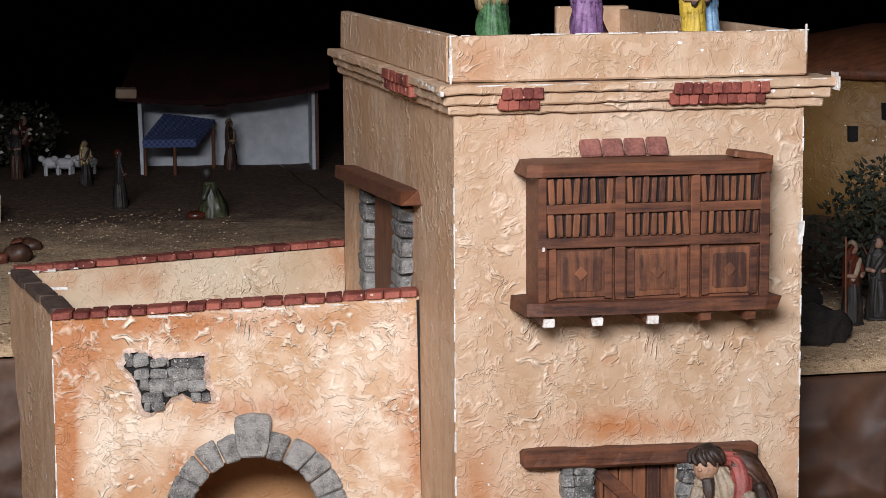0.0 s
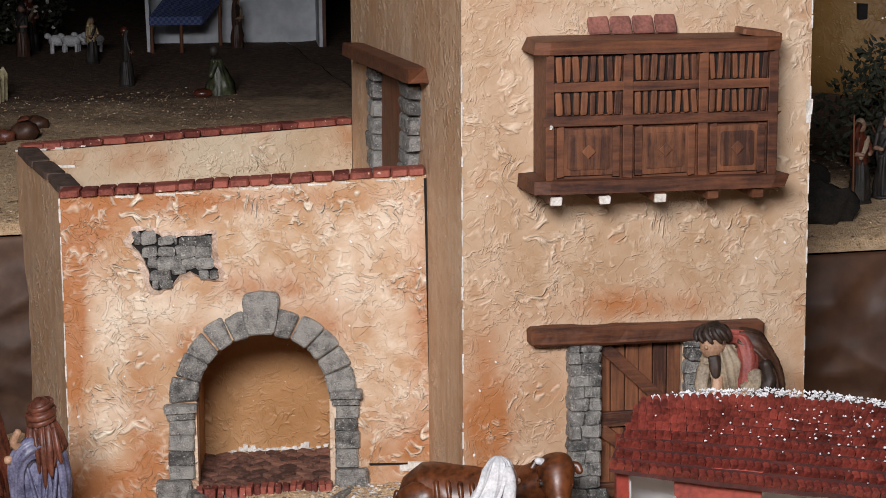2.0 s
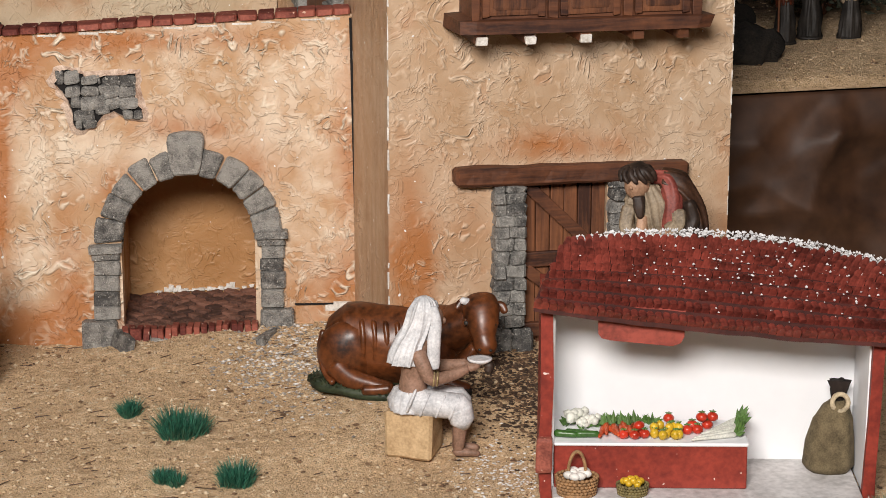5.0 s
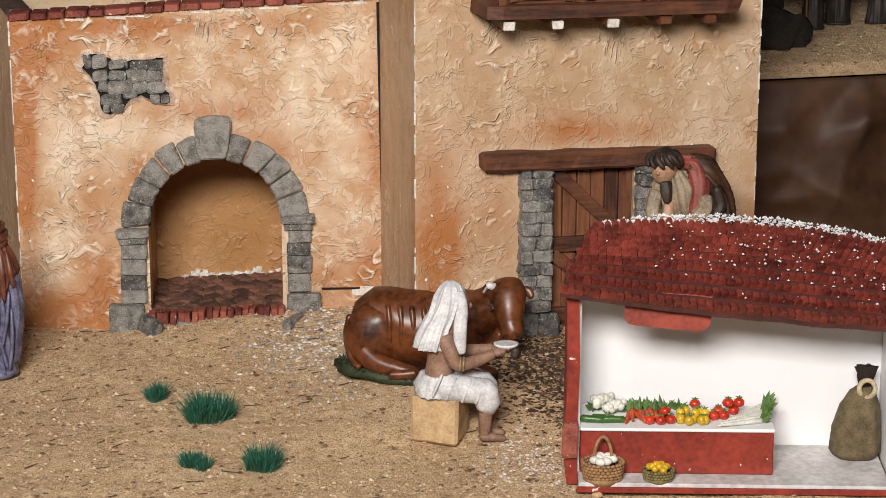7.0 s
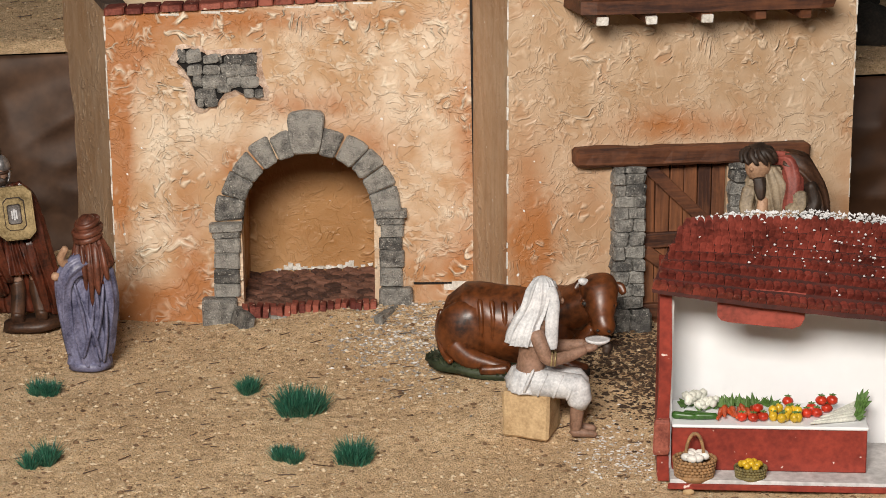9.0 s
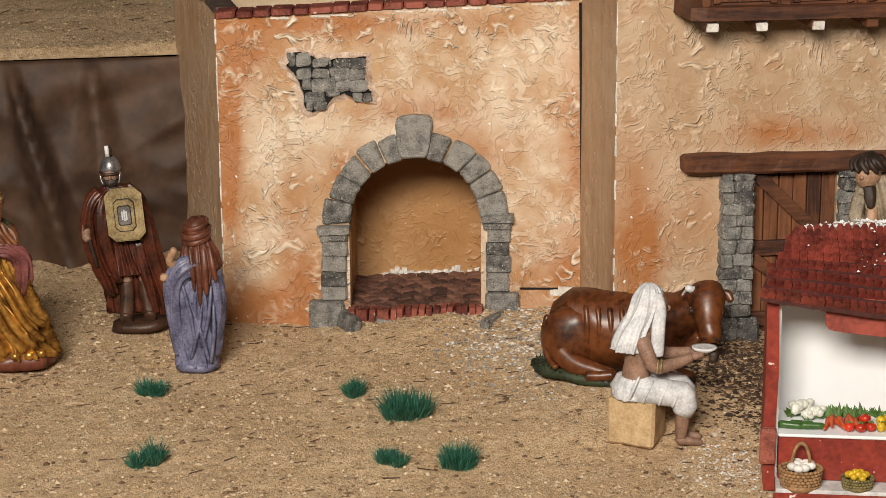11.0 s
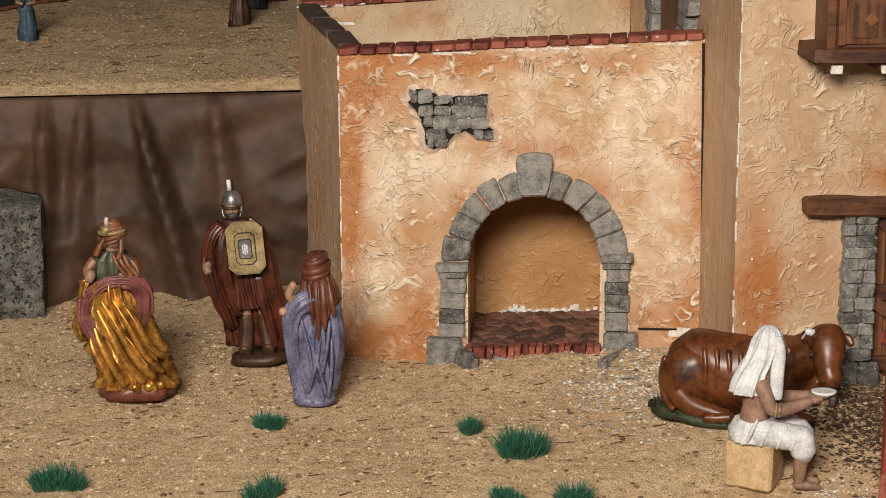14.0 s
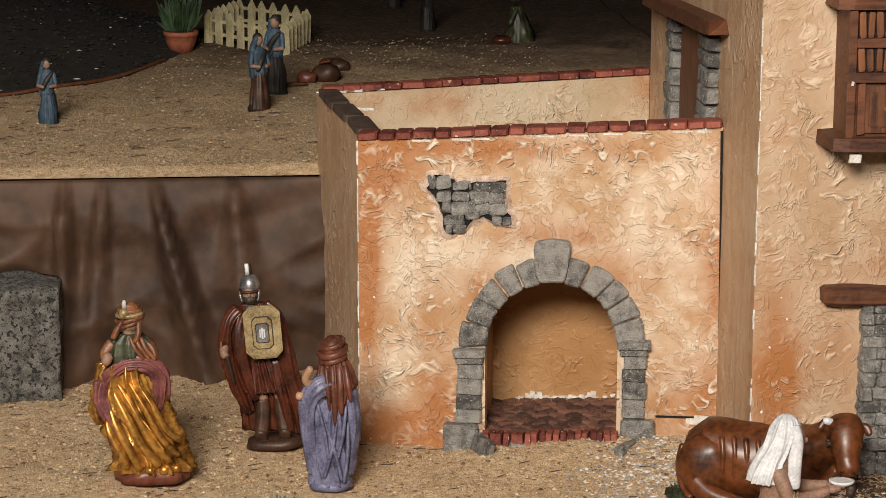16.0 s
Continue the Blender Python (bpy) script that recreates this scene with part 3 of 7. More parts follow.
span("window_lintel", "beam", window, -0.026, 0.001, 0.180, 0.625, 0.492, 0.510, (-2.0, 0, 0))
for y0, y1 in ((0.225, 0.290), (0.455, 0.505)):
    z = 0.335
    while z < 0.486:
        h = rng.uniform(0.018, 0.024)
        w = rng.uniform(-0.012, 0.012)
        span("stone", "stone", window, -0.016, 0.002, y0 + w, y1 + w * 0.5, z, min(z + h, 0.497) - 0.0005)
        z += h

# ---- the low house ----
HOUSE = pose(0.102, 2.628, 0, 0, 0, -10.23)
house = thing("low_house", HOUSE, "low plastered model house with a grey stone arch", "house")


def lift(u):
    return 0.037 * u


def arc(cx, r, a0, a1, n):
    return [(cx + r * math.cos(radians(a0 + (a1 - a0) * i / n)), r * math.sin(radians(a0 + (a1 - a0) * i / n))) for i in range(n + 1)]


AX, AZ, AR, AO = 0.2315, 0.1175, 0.079, 0.1095
hole = [(AX - AR, -0.02)] + [(x, AZ + z + lift(x)) for x, z in arc(AX, AR, 180, 0, 24)] + [(AX + AR, -0.02)]
part("front_wall", slab([(0.0, -0.02)] + hole + [(0.434, -0.02), (0.428, 0.392), (0, 0.369)], 0.0, 0.030), M["house"], house, "cream plaster with orange stains and trowel marks")
part("side_wall", flat_prism([(0.0, 0.0302), (0.022, 0.0302), (-0.080, 0.344), (-0.102, 0.344)], -0.02, [0.369, 0.369, 0.372, 0.372]), M["house_shaded"], house, "plaster darkened for shade, with brushed streaks")
part("back_wall", flat_prism([(-0.102, 0.3442), (-0.0794, 0.3442), (0.337, 0.505), (0.337, 0.527), (-0.102, 0.364)], -0.02, [0.370, 0.370, 0.378, 0.378, 0.370]), M["inner"], house, "pale plaster")
part("roof", flat_prism([(0.022, 0.031), (0.425, 0.031), (0.345, 0.44), (0.334, 0.50), (-0.070, 0.343)], 0.285, 0.295), M["inner"], house)
part("niche_back", box(0.10, 0.37, 0.15, 0.16, -0.02, 0.284), M["recess"], house, "ochre plaster")
part("niche_side", box(0.145, 0.150, 0.0302, 0.1498, -0.02, 0.284), M["recess"], house)
part("niche_side", box(0.313, 0.318, 0.0302, 0.1498, -0.02, 0.284), M["recess"], house)
bm = bmesh.new()
for i in range(34):
    x = 0.152 + 0.16 * i / 33
    if i < 6 or rng.random() < 0.22:
        continue
    h = max(-0.002, rng.gauss(0.0006, 0.0018)) + (0.004 if 8 < i < 13 else 0)
    add_box(bm, x - 0.003, x + 0.003, 0.1465, 0.1505, 0.008 + lift(x), 0.0108 + lift(x) + h, 0, 0.0012)
part("broken_plaster_edge", bm, M["white_edge"], house, "white broken plaster edge")

# coping of red bricks along front and back, dark slabs along the side
x = 0.0
while x < 0.424:
    w = min(rng.uniform(0.018, 0.030), 0.4285 - x)
    z = 0.3690 + (0.392 - 0.369) * (x + w / 2) / 0.428
    span("coping_brick", "brick", house, x + 0.0004, x + w - 0.0004, -0.005 - rng.uniform(0, 0.002), 0.028, z + 0.0005, z + 0.0080 + rng.uniform(0, 0.0012), (0, -3 + rng.uniform(-1.5, 1.5), rng.uniform(-1, 1)))
    x += w
p0, p1 = Vector((-0.095, 0.352)), Vector((0.337, 0.516))
s = 0.0
ln = (p1 - p0).length
while s < ln - 0.006:
    w = min(rng.uniform(0.020, 0.034), ln - s)
    c = p0.lerp(p1, (s + w / 2) / ln)
    piece("coping_brick", "brick", house, (c.x, c.y, 0.3755 + 0.0085 * s / ln), (w - 0.0008, 0.026, 0.0085), (0, 0, 20.8 + rng.uniform(-1.5, 1.5)))
    s += w
blocks("dark_slab", M["slab"], 0.08, 0.05)
for f0, f1 in ((0.02, 0.30), (0.31, 0.60), (0.61, 0.97)):
    c = Vector((0.011, 0.030)).lerp(Vector((-0.091, 0.344)), (f0 + f1) / 2)
    piece("coping_slab", "dark_slab", house, (c.x, c.y, 0.3735 + 0.002 * f0), (0.026, 0.33 * (f1 - f0), 0.009), (0, 0, 18 + rng.uniform(-2, 2)))

# wedge stones of the arch
def wedge(name, a0, a1, r0, r1, y0, y1, parent):
    bm = bmesh.new()
    n = 3
    out = [(AX + r0 * math.cos(radians(a)), r0 * math.sin(radians(a))) for a in (a0 + (a1 - a0) * i / n for i in range(n + 1))]
    out += [(AX + r1 * math.cos(radians(a)), r1 * math.sin(radians(a))) for a in (a1 + (a0 - a1) * i / n for i in range(n + 1))]
    slab([(x + rng.uniform(-.0013, .0013), AZ + z + lift(x) + rng.uniform(-.0013, .0013)) for x, z in out], y0, y1, bm)
    bmesh.ops.recalc_face_normals(bm, faces=bm.faces)
    bmesh.ops.bevel(bm, geom=[e for e in bm.edges if e.calc_face_angle(0) > 0.5], offset=0.0022, segments=1, affect="EDGES")
    return part(name, bm, M["stone"], parent)


for edges in ((180, 163, 146, 130, 115, 100.5), (80, 64, 47, 33, 18, 0)):
    for a0, a1 in zip(edges, edges[1:]):
        lo, hi = min(a0, a1), max(a0, a1)
        wedge("arch_stone", lo + 0.5, hi - 0.5, AR - 0.002, AO + rng.uniform(-0.003, 0.002), -0.006 - rng.uniform(0, 0.002), 0.028, house)
key = slab([(0.2155, 0.2035), (0.2465, 0.2045), (0.2500, 0.2200), (0.2545, 0.2470), (0.2515, 0.2545), (0.2310, 0.2565), (0.2125, 0.2530), (0.2095, 0.2450), (0.2130, 0.2180)], -0.011, 0.02)
bmesh.ops.bevel(key, geom=list(key.edges), offset=0.0025, segments=1, affect="EDGES")
part("keystone", key, M["stone"], house)
for x0, x1, zs, ux in ((0.1185, 0.1495, (0.027, 0.044, 0.062, 0.082, 0.1020), 0), (0.3165, 0.3455, (0.0375, 0.062, 0.084, 0.100, 0.1165), 0)):
    for z0, z1 in zip(zs, zs[1:]):
        span("jamb_stone", "ashlar", house, x0 + rng.uniform(-.0015, .0015), x1 + rng.uniform(-.0015, .0015), -0.007, 0.028, z0 + 0.0004, z1 - 0.0004)
for x0, x1, z in ((0.1150, 0.1530, 0.1018), (0.3120, 0.3490, 0.1168)):
    span("impost", "ashlar", house, x0 + 0.002, x1 - 0.002, -0.010, 0.028, z, z + 0.0085, (0, -2, 0))
    span("impost", "ashlar", house, x0 - 0.001, x1 + 0.001, -0.014, 0.028, z + 0.0087, z + 0.0180, (0, -2, 0))
span("base_stone", "ashlar", house, 0.102, 0.146, -0.016, 0.028, -0.012, 0.0268)
span("base_stone", "ashlar", house, 0.316, 0.356, -0.014, 0.028, 0.002, 0.0372)
piece("base_stone", "ashlar", house, (0.151, -0.028, 0.004), (0.014, 0.05, 0.026), (0, 15, 24))
piece("base_stone", "ashlar", house, (0.328, -0.034, 0.008), (0.013, 0.06, 0.022), (0, -12, -24))
piece("base_stone", "ashlar", house, (0.195, -0.018, 0.003), (0.022, 0.016, 0.012), (0, 5, 10))

# brick floor of the niche, with a soldier course along its front
for i in range(19):
    x = 0.154 + 0.0086 * i
    piece("floor_brick", "brick", house, (x, -0.010 + 0.003 * math.sin(i), 0.0045 + lift(x)), (0.0076, 0.022, 0.015), (rng.uniform(-4, 4), rng.uniform(-5, 5), rng.uniform(-8, 8)))
part("niche_floor", box(0.1505, 0.3125, -0.002, 0.1498, -0.018, 0.006), M["floor_brick"], house, "dark red brick floor")
for r in range(9):
    for c in range(8):
        x = 0.156 + 0.0205 * c + (0.006 if r % 2 else -0.002)
        y = 0.008 + 0.0158 * r
        piece("floor_brick", "floor_brick", house, (x + rng.uniform(-.001, .001), y, 0.0065 + lift(x)), (0.019, 0.0105, 0.008), (rng.uniform(-2, 2), rng.uniform(-2, 2), (33 if c % 2 else -33) + rng.uniform(-5, 5)))

# patch of bare stonework, with the broken plaster standing round it
outline = [(0.0825, 0.314), (0.0885, 0.3300), (0.099, 0.3310), (0.1130, 0.3265), (0.1215, 0.3200), (0.1420, 0.3235), (0.1600, 0.3240), (0.1765, 0.3265), (0.1740, 0.3080), (0.1755, 0.2920), (0.1830, 0.2830),
           (0.1800, 0.2700), (0.1660, 0.2720), (0.1500, 0.2800), (0.1380, 0.2775), (0.1280, 0.2640), (0.1130, 0.2580), (0.1030, 0.2640), (0.1010, 0.2830), (0.0950, 0.3000)]
part("patch_bed", slab([(x, z) for x, z in outline[::-1]], -0.0012, 0.001), M["black"], house, "dark joints of bare stonework")
bm = bmesh.new()
cx, cz = 0.135, 0.297
ring = []
for i, (x, z) in enumerate(outline):
    nx, nz = outline[(i + 1) % len(outline)]
    for k in range(3):
        ring.append((x + (nx - x) * k / 3 + rng.uniform(-.0012, .0012), z + (nz - z) * k / 3 + rng.uniform(-.0012, .0012)))
inner = [bm.verts.new((x, -0.0045 - rng.uniform(0, .0015), z)) for x, z in ring]
base = [bm.verts.new((x, 0.0, z)) for x, z in ring]
outer = [bm.verts.new((cx + (x - cx) * 1.0 + (x - cx) / math.hypot(x - cx, z - cz) * rng.uniform(.006, .012), 0.0003, cz + (z - cz) + (z - cz) / math.hypot(x - cx, z - cz) * rng.uniform(.005, .010))) for x, z in ring]
n = len(ring)
for i in range(n):
    j = (i + 1) % n
    bm.faces.new((inner[i], outer[i], outer[j], inner[j])), bm.faces.new((base[i], inner[i], inner[j], base[j]))
bmesh.ops.recalc_face_normals(bm, faces=bm.faces)
M["broken"] = simple("broken pinkish plaster", (0.42, 0.26, 0.18), (0.78, 0.62, 0.50), 70, 0.8, 0, 0.8, 1.5)
part("patch_rim", bm, M["broken"], house, "broken pinkish plaster edge")
for zc, h, xs in ((0.3215, 0.015, (0.084, 0.094, 0.112)), (0.3185, 0.010, (0.113, 0.132, 0.136)), (0.3165, 0.013, (0.137, 0.158, 0.177)), (0.3050, 0.012, (0.094, 0.112, 0.133)),
                  (0.3045, 0.015, (0.134, 0.157, 0.176)), (0.2925, 0.014, (0.100, 0.1125)), (0.2910, 0.016, (0.113, 0.140)), (0.2905, 0.014, (0.141, 0.158, 0.178)),
                  (0.2765, 0.014, (0.102, 0.127)), (0.2830, 0.010, (0.128, 0.146)), (0.2765, 0.010, (0.160, 0.172, 0.183)), (0.2660, 0.010, (0.105, 0.113, 0.130))):
    for a, b in zip(xs, xs[1:]):
        span("stone", "stone", house, a + 0.0003, b - 0.0003, -0.0055 - rng.uniform(0, .002), 0.0, zc - h / 2, zc + h / 2, (0, rng.uniform(-9, 3), 0))
bm = bmesh.new()
worn_edge(bm, (0, 0, 0.05), (0, 0, 0.365), 0.0018, 22, rng)
worn_edge(bm, (0.4325, 0, 0.03), (0.428, 0, 0.385), 0.0014, 22, rng)
worn_edge(bm, (0.0, 0.0, 0.366), (0.42, 0.0, 0.388), 0.0016, 16, rng)
worn_edge(bm, (0.40, -0.004, 0.036), (0.415, -0.004, 0.040), 0.0040, 3, rng)
worn_edge(bm, (0.372, -0.004, 0.010), (0.382, -0.004, 0.014), 0.0045, 3, rng)
worn_edge(bm, (0.0, -0.001, 0.0), (0.0, -0.001, 0.02), 0.004, 4, rng)
worn_edge(bm, (-0.098, 0.342, 0.3725), (-0.02, 0.372, 0.3735), 0.003, 10, rng)
worn_edge(bm, (-0.042, 0.19, 0.376), (-0.010, 0.19, 0.376), 0.003, 6, rng)
tagged(part("chipped_edge", bm, M["white_edge"], house, "bare white chipped plaster"), kind="stuff")
# black strips laid on the wall to paint the shade of two gaps
part("gap_strip", slab([(0.4305, 0.045), (0.4335, 0.045), (0.4280, 0.388), (0.4250, 0.388)], -0.0012, 0.002), M["black"], house, "black strip painting a shaded gap beside the tall house")
part("base_gap_strip", box(0.357, 0.4335, -0.0014, 0.001, 0.0402, 0.0424), M["black"], house, "black strip painting a shaded gap over the base course")
part("base_course", box(0.357, 0.4355, -0.004, -0.0002, -0.01, 0.040, 0.0004, 0.001), M["house"], house)

# ---- the market stall ----
def gloss(name, colour, rough=0.45, vary=0.35, scale=60):
    d = tuple(c * (1 - vary) for c in colour)
    return simple(name, d, tuple(min(1.0, c * (1 + vary * 0.4)) for c in colour), scale, rough, 0, 0.35, 0.6)


# deck colour kept dark to supply the shade between the tiles
M["deck"] = simple("roof deck darkened for tile gaps", (0.035, 0.008, 0.006), (0.085, 0.018, 0.013), 30, 0.8)
M["tile"] = simple("weathered red roof tile", (0.120, 0.021, 0.014), (0.35, 0.068, 0.046), 26, 0.6, 0, 0.5, 0.8, 0.12)
STALL = pose(0.600, 2.005, 0, 0, 0, -15)
stall = thing("market_stall", STALL, "white market stall with red posts and a curved red tiled roof", "stall")
M["grey_white"] = simple("scuffed grey white board", (0.50, 0.48, 0.47), (0.74, 0.72, 0.71), 18, 0.7, 0, 0.3, 0.5)
part("floor_board", box(0.008, 0.312, -0.032, 0.108, 0.002, 0.0085, 0.0006, 0.001), M["grey_white"], stall, "scuffed grey white board")
part("floor_edge", box(0.006, 0.322, -0.0365, -0.0322, 0.000, 0.0060, 0.0006, 0.001), M["red_paint"], stall)
part("back_wall", box(0.0097, 0.3143, 0.080, 0.086, 0.004, 0.206), M["white_paint"], stall)
part("side_wall", box(0.004, 0.0095, 0.0, 0.106, 0.004, 0.196), M["white_paint"], stall)
part("side_wall", box(0.3145, 0.320, 0.0, 0.106, 0.004, 0.178), M["white_paint"], stall)
part("outer_side", box(-0.004, 0.0038, 0.0, 0.106, 0.0, 0.196, 0.0006), M["red_paint"], stall)
part("outer_side", box(0.3202, 0.327, 0.0, 0.106, 0.0, 0.176, 0.0006), M["red_paint"], stall)
part("post", slab([(-0.003, -0.002), (0.008, -0.002), (0.0065, 0.05), (0.0085, 0.12), (0.0065, 0.195), (-0.005, 0.196), (-0.0035, 0.1), (-0.006, 0.05)], -0.009, -0.0002), M["red_paint"], stall)
part("post", slab([(0.3125, -0.002), (0.324, -0.002), (0.3265, 0.08), (0.3285, 0.175), (0.3165, 0.176), (0.3155, 0.08)], -0.009, -0.0002), M["red_paint"], stall)
piece("post_foot", "brick", stall, (0.000, -0.010, 0.045), (0.016, 0.012, 0.035))
part("counter", box(0.0100, 0.1990, -0.006, 0.056, 0.0085, 0.0535, 0.0006, 0.001), M["red_paint"], stall, "brick red counter front")
part("counter_top", box(0.0096, 0.2005, -0.0085, 0.062, 0.0537, 0.0568, 0.0006, 0.001), M["white_paint"], stall, "white counter top")
part("sign_board", slab([(0.050, 0.197), (0.0505, 0.170), (0.054, 0.1655), (0.062, 0.1635), (0.122, 0.1580), (0.130, 0.161), (0.1335, 0.168), (0.134, 0.197)], -0.012, -0.0088), M["tile"], stall, "dark red hanging board")


def roof_point(i, s):
    """A point of the roof: i runs along it, s from the eave to the ridge."""
    e = Vector((-0.0125 + 0.343 * i, -0.024, 0.2035 - 0.050 * i + 0.016 * i * i))
    r = Vector((0.024 + 0.325 * i, 0.102, 0.2285 + 0.052 * i - 0.075 * i * i))
    p = e.lerp(r, s)
    p.z += 0.010 * math.sin(math.pi * s) + 0.0015 * noise.noise(Vector((i * 9, s * 4, 1)))
    return p


bm = bmesh.new()
nu, nv = 44, 8
top = [[bm.verts.new(roof_point(i / nu, j / nv) - Vector((0, 0, 0.001))) for i in range(nu + 1)] for j in range(nv + 1)]
low = [[bm.verts.new(roof_point(i / nu, j / nv) - Vector((0, 0, 0.0075))) for i in range(nu + 1)] for j in range(nv + 1)]
for j in range(nv):
    for i in range(nu):
        bm.faces.new((top[j][i], top[j][i + 1], top[j + 1][i + 1], top[j + 1][i]))
        bm.faces.new((low[j][i], low[j + 1][i], low[j + 1][i + 1], low[j][i + 1]))
for i in range(nu):
    bm.faces.new((low[0][i], low[0][i + 1], top[0][i + 1], top[0][i])), bm.faces.new((top[nv][i], top[nv][i + 1], low[nv][i + 1], low[nv][i]))
for j in range(nv):
    bm.faces.new((top[j][0], top[j + 1][0], low[j + 1][0], low[j][0])), bm.faces.new((top[j][nu], low[j][nu], low[j + 1][nu], top[j + 1][nu]))
roof = part("roof", bm, M["deck"], stall)
# small rounded tiles, laid in rows that overlap downwards
bm = bmesh.new()
prof = [(-0.5, 0.0), (-0.42, 0.26), (-0.2, 0.46), (0.2, 0.46), (0.42, 0.26), (0.5, 0.0)]
back_row = [bm.verts.new((x, 0.62, z * 0.35 - 0.40)) for x, z in prof]
front_row = [bm.verts.new((x * 0.96, -0.5 - 0.20 * (1 - (2 * x) ** 2), z + 0.24)) for x, z in prof]
under = [bm.verts.new((x * 0.80, -0.42, z * 0.2 - 0.35)) for x, z in prof]
for i in range(5):
    bm.faces.new((front_row[i], front_row[i + 1], back_row[i + 1], back_row[i])), bm.faces.new((under[i], under[i + 1], front_row[i + 1], front_row[i]))
tile_mesh = bpy.data.meshes.new("tile")
bm.to_mesh(tile_mesh)
tile_mesh.materials.append(M["tile"])
ROWS_T, COLS_T = 9, 44
far_tiles = bmesh.new()
for r in range(ROWS_T):
    for c in range(COLS_T):
        i, s = (c + 0.5 + (0.25 if r % 2 else -0.25)) / COLS_T, (r + 0.30) / (ROWS_T + 0.15)
        i = min(0.99, max(0.01, i))
        p, du, dv = roof_point(i, s), (roof_point(min(1, i + 0.01), s) - roof_point(i - 0.01, s)).normalized(), (roof_point(i, s + 0.02) - roof_point(i, s - 0.02)).normalized()
        up = du.cross(dv).normalized()
        m = Matrix((du, up.cross(du), up)).transposed().to_4x4()
        place = Matrix.Translation(p + up * 0.0004) @ m @ Matrix.Rotation(radians(rng.uniform(-4, 4)), 4, "Z") @ Matrix.Diagonal((0.0082, 0.0150, 0.0150 * rng.uniform(0.8, 1.2), 1))
        if r < 7:
            ob = new("roof_tile", tile_mesh)
            ob.parent = roof
            ob.matrix_basis = place
        else:
            made = bm.copy()
            made.transform(place)
            extra = bpy.data.meshes.new("row")
            made.to_mesh(extra)
            made.free()
            far_tiles.from_mesh(extra)
            bpy.data.meshes.remove(extra)
bm.free()
tagged(part("upper_tiles", far_tiles, M["tile"], roof), kind="stuff")


def flecks(name, places, size, mat, parent, label):
    """Many small ragged crumbs, joined."""
    verts, faces = [], []
    for p in places:
        k = len(verts)
        r = size * rng.uniform(0.5, 1.4)
        for d in ((1, 0, 0), (-0.5, 0.8, 0), (-0.5, -0.8, 0), (0.1, 0.1, 0.9), (0, 0, -0.6)):
            verts.append((p[0] + d[0] * r * rng.uniform(0.6, 1.3), p[1] + d[1] * r * rng.uniform(0.6, 1.3), p[2] + d[2] * r * rng.uniform(0.6, 1.3)))
        faces += [(k, k + 1, k + 3), (k + 1, k + 2, k + 3), (k + 2, k, k + 3), (k + 1, k, k + 4), (k + 2, k + 1, k + 4), (k, k + 2, k + 4)]
    me = bpy.data.meshes.new(name)
    me.from_pydata(verts, [], faces)
    me.materials.append(mat)
    ob = new(name, me)
    ob.parent = parent
    return tagged(ob, label, "", "", "stuff")


M["snow"] = simple("white flock", (0.72, 0.72, 0.73), (0.90, 0.90, 0.90), 60, 0.8)
places = []
for k in range(230):
    i, s = min(0.99, max(0.01, rng.gauss(0.62, 0.24))), min(0.95, max(0.03, rng.gauss(0.52, 0.22)))
    places.append(roof_point(i, s) + Vector((0, 0, 0.006)))
flecks("white_flecks", places, 0.0015, M["snow"], roof, "white specks strewn over the tiles")
places = [roof_point(rng.uniform(0.02, 1), rng.uniform(0.955, 1.0)) + Vector((0, rng.uniform(-0.004, 0.004), rng.uniform(0.000, 0.008))) for _ in range(900)]
flecks("ridge_garland", places, 0.0019, M["snow"], roof, "silvery white tinsel along the ridge")


# ---- goods on the stall ----
def blob_bm(bm, centre, radii, rot=(0, 0, 0), mat=0, lumps=0.0, seed=0.0, sub=2):
    m = pose(*centre, *rot) @ Matrix.Diagonal((*radii, 1))
    made = bmesh.ops.create_icosphere(bm, subdivisions=sub, radius=1.0, matrix=Matrix())
    for v in made["verts"]:
        if lumps:
            v.co *= 1 + lumps * noise.noise(v.co * 2.2 + Vector((seed, seed * 2, 0)))
        v.co = m @ v.co
    for f in {f for v in made["verts"] for f in v.link_faces}:
        f.material_index, f.smooth = mat, True


def rod(bm, a, b, ra, rb, mat=0, seg=10):
    """A round-ended tapered limb from a to b."""
    a, b = Vector(a), Vector(b)
    d = (b - a)
    q = d.to_track_quat("Z", "Y").to_matrix()
    rings = []
    for k in range(8):
        s = k / 7
        t = (s - 0.14) / 0.72
        r = (ra + (rb - ra) * min(1, max(0, t)))
        if k == 0 or k == 7:
            r *= 0.35
        z = -ra * 0.7 if k == 0 else d.length + rb * 0.7 if k == 7 else d.length * min(1, max(0, t))
        rings.append([bm.verts.new(a + q @ Vector((r * math.cos(2 * math.pi * i / seg), r * math.sin(2 * math.pi * i / seg), z))) for i in range(seg)])
    fs = []
    for r0, r1 in zip(rings, rings[1:]):
        for i in range(seg):
            fs.append(bm.faces.new((r0[i], r0[(i + 1) % seg], r1[(i + 1) % seg], r1[i])))
    fs += [bm.faces.new(rings[0][::-1]), bm.faces.new(rings[-1])]
    for f in fs:
        f.material_index, f.smooth = mat, True


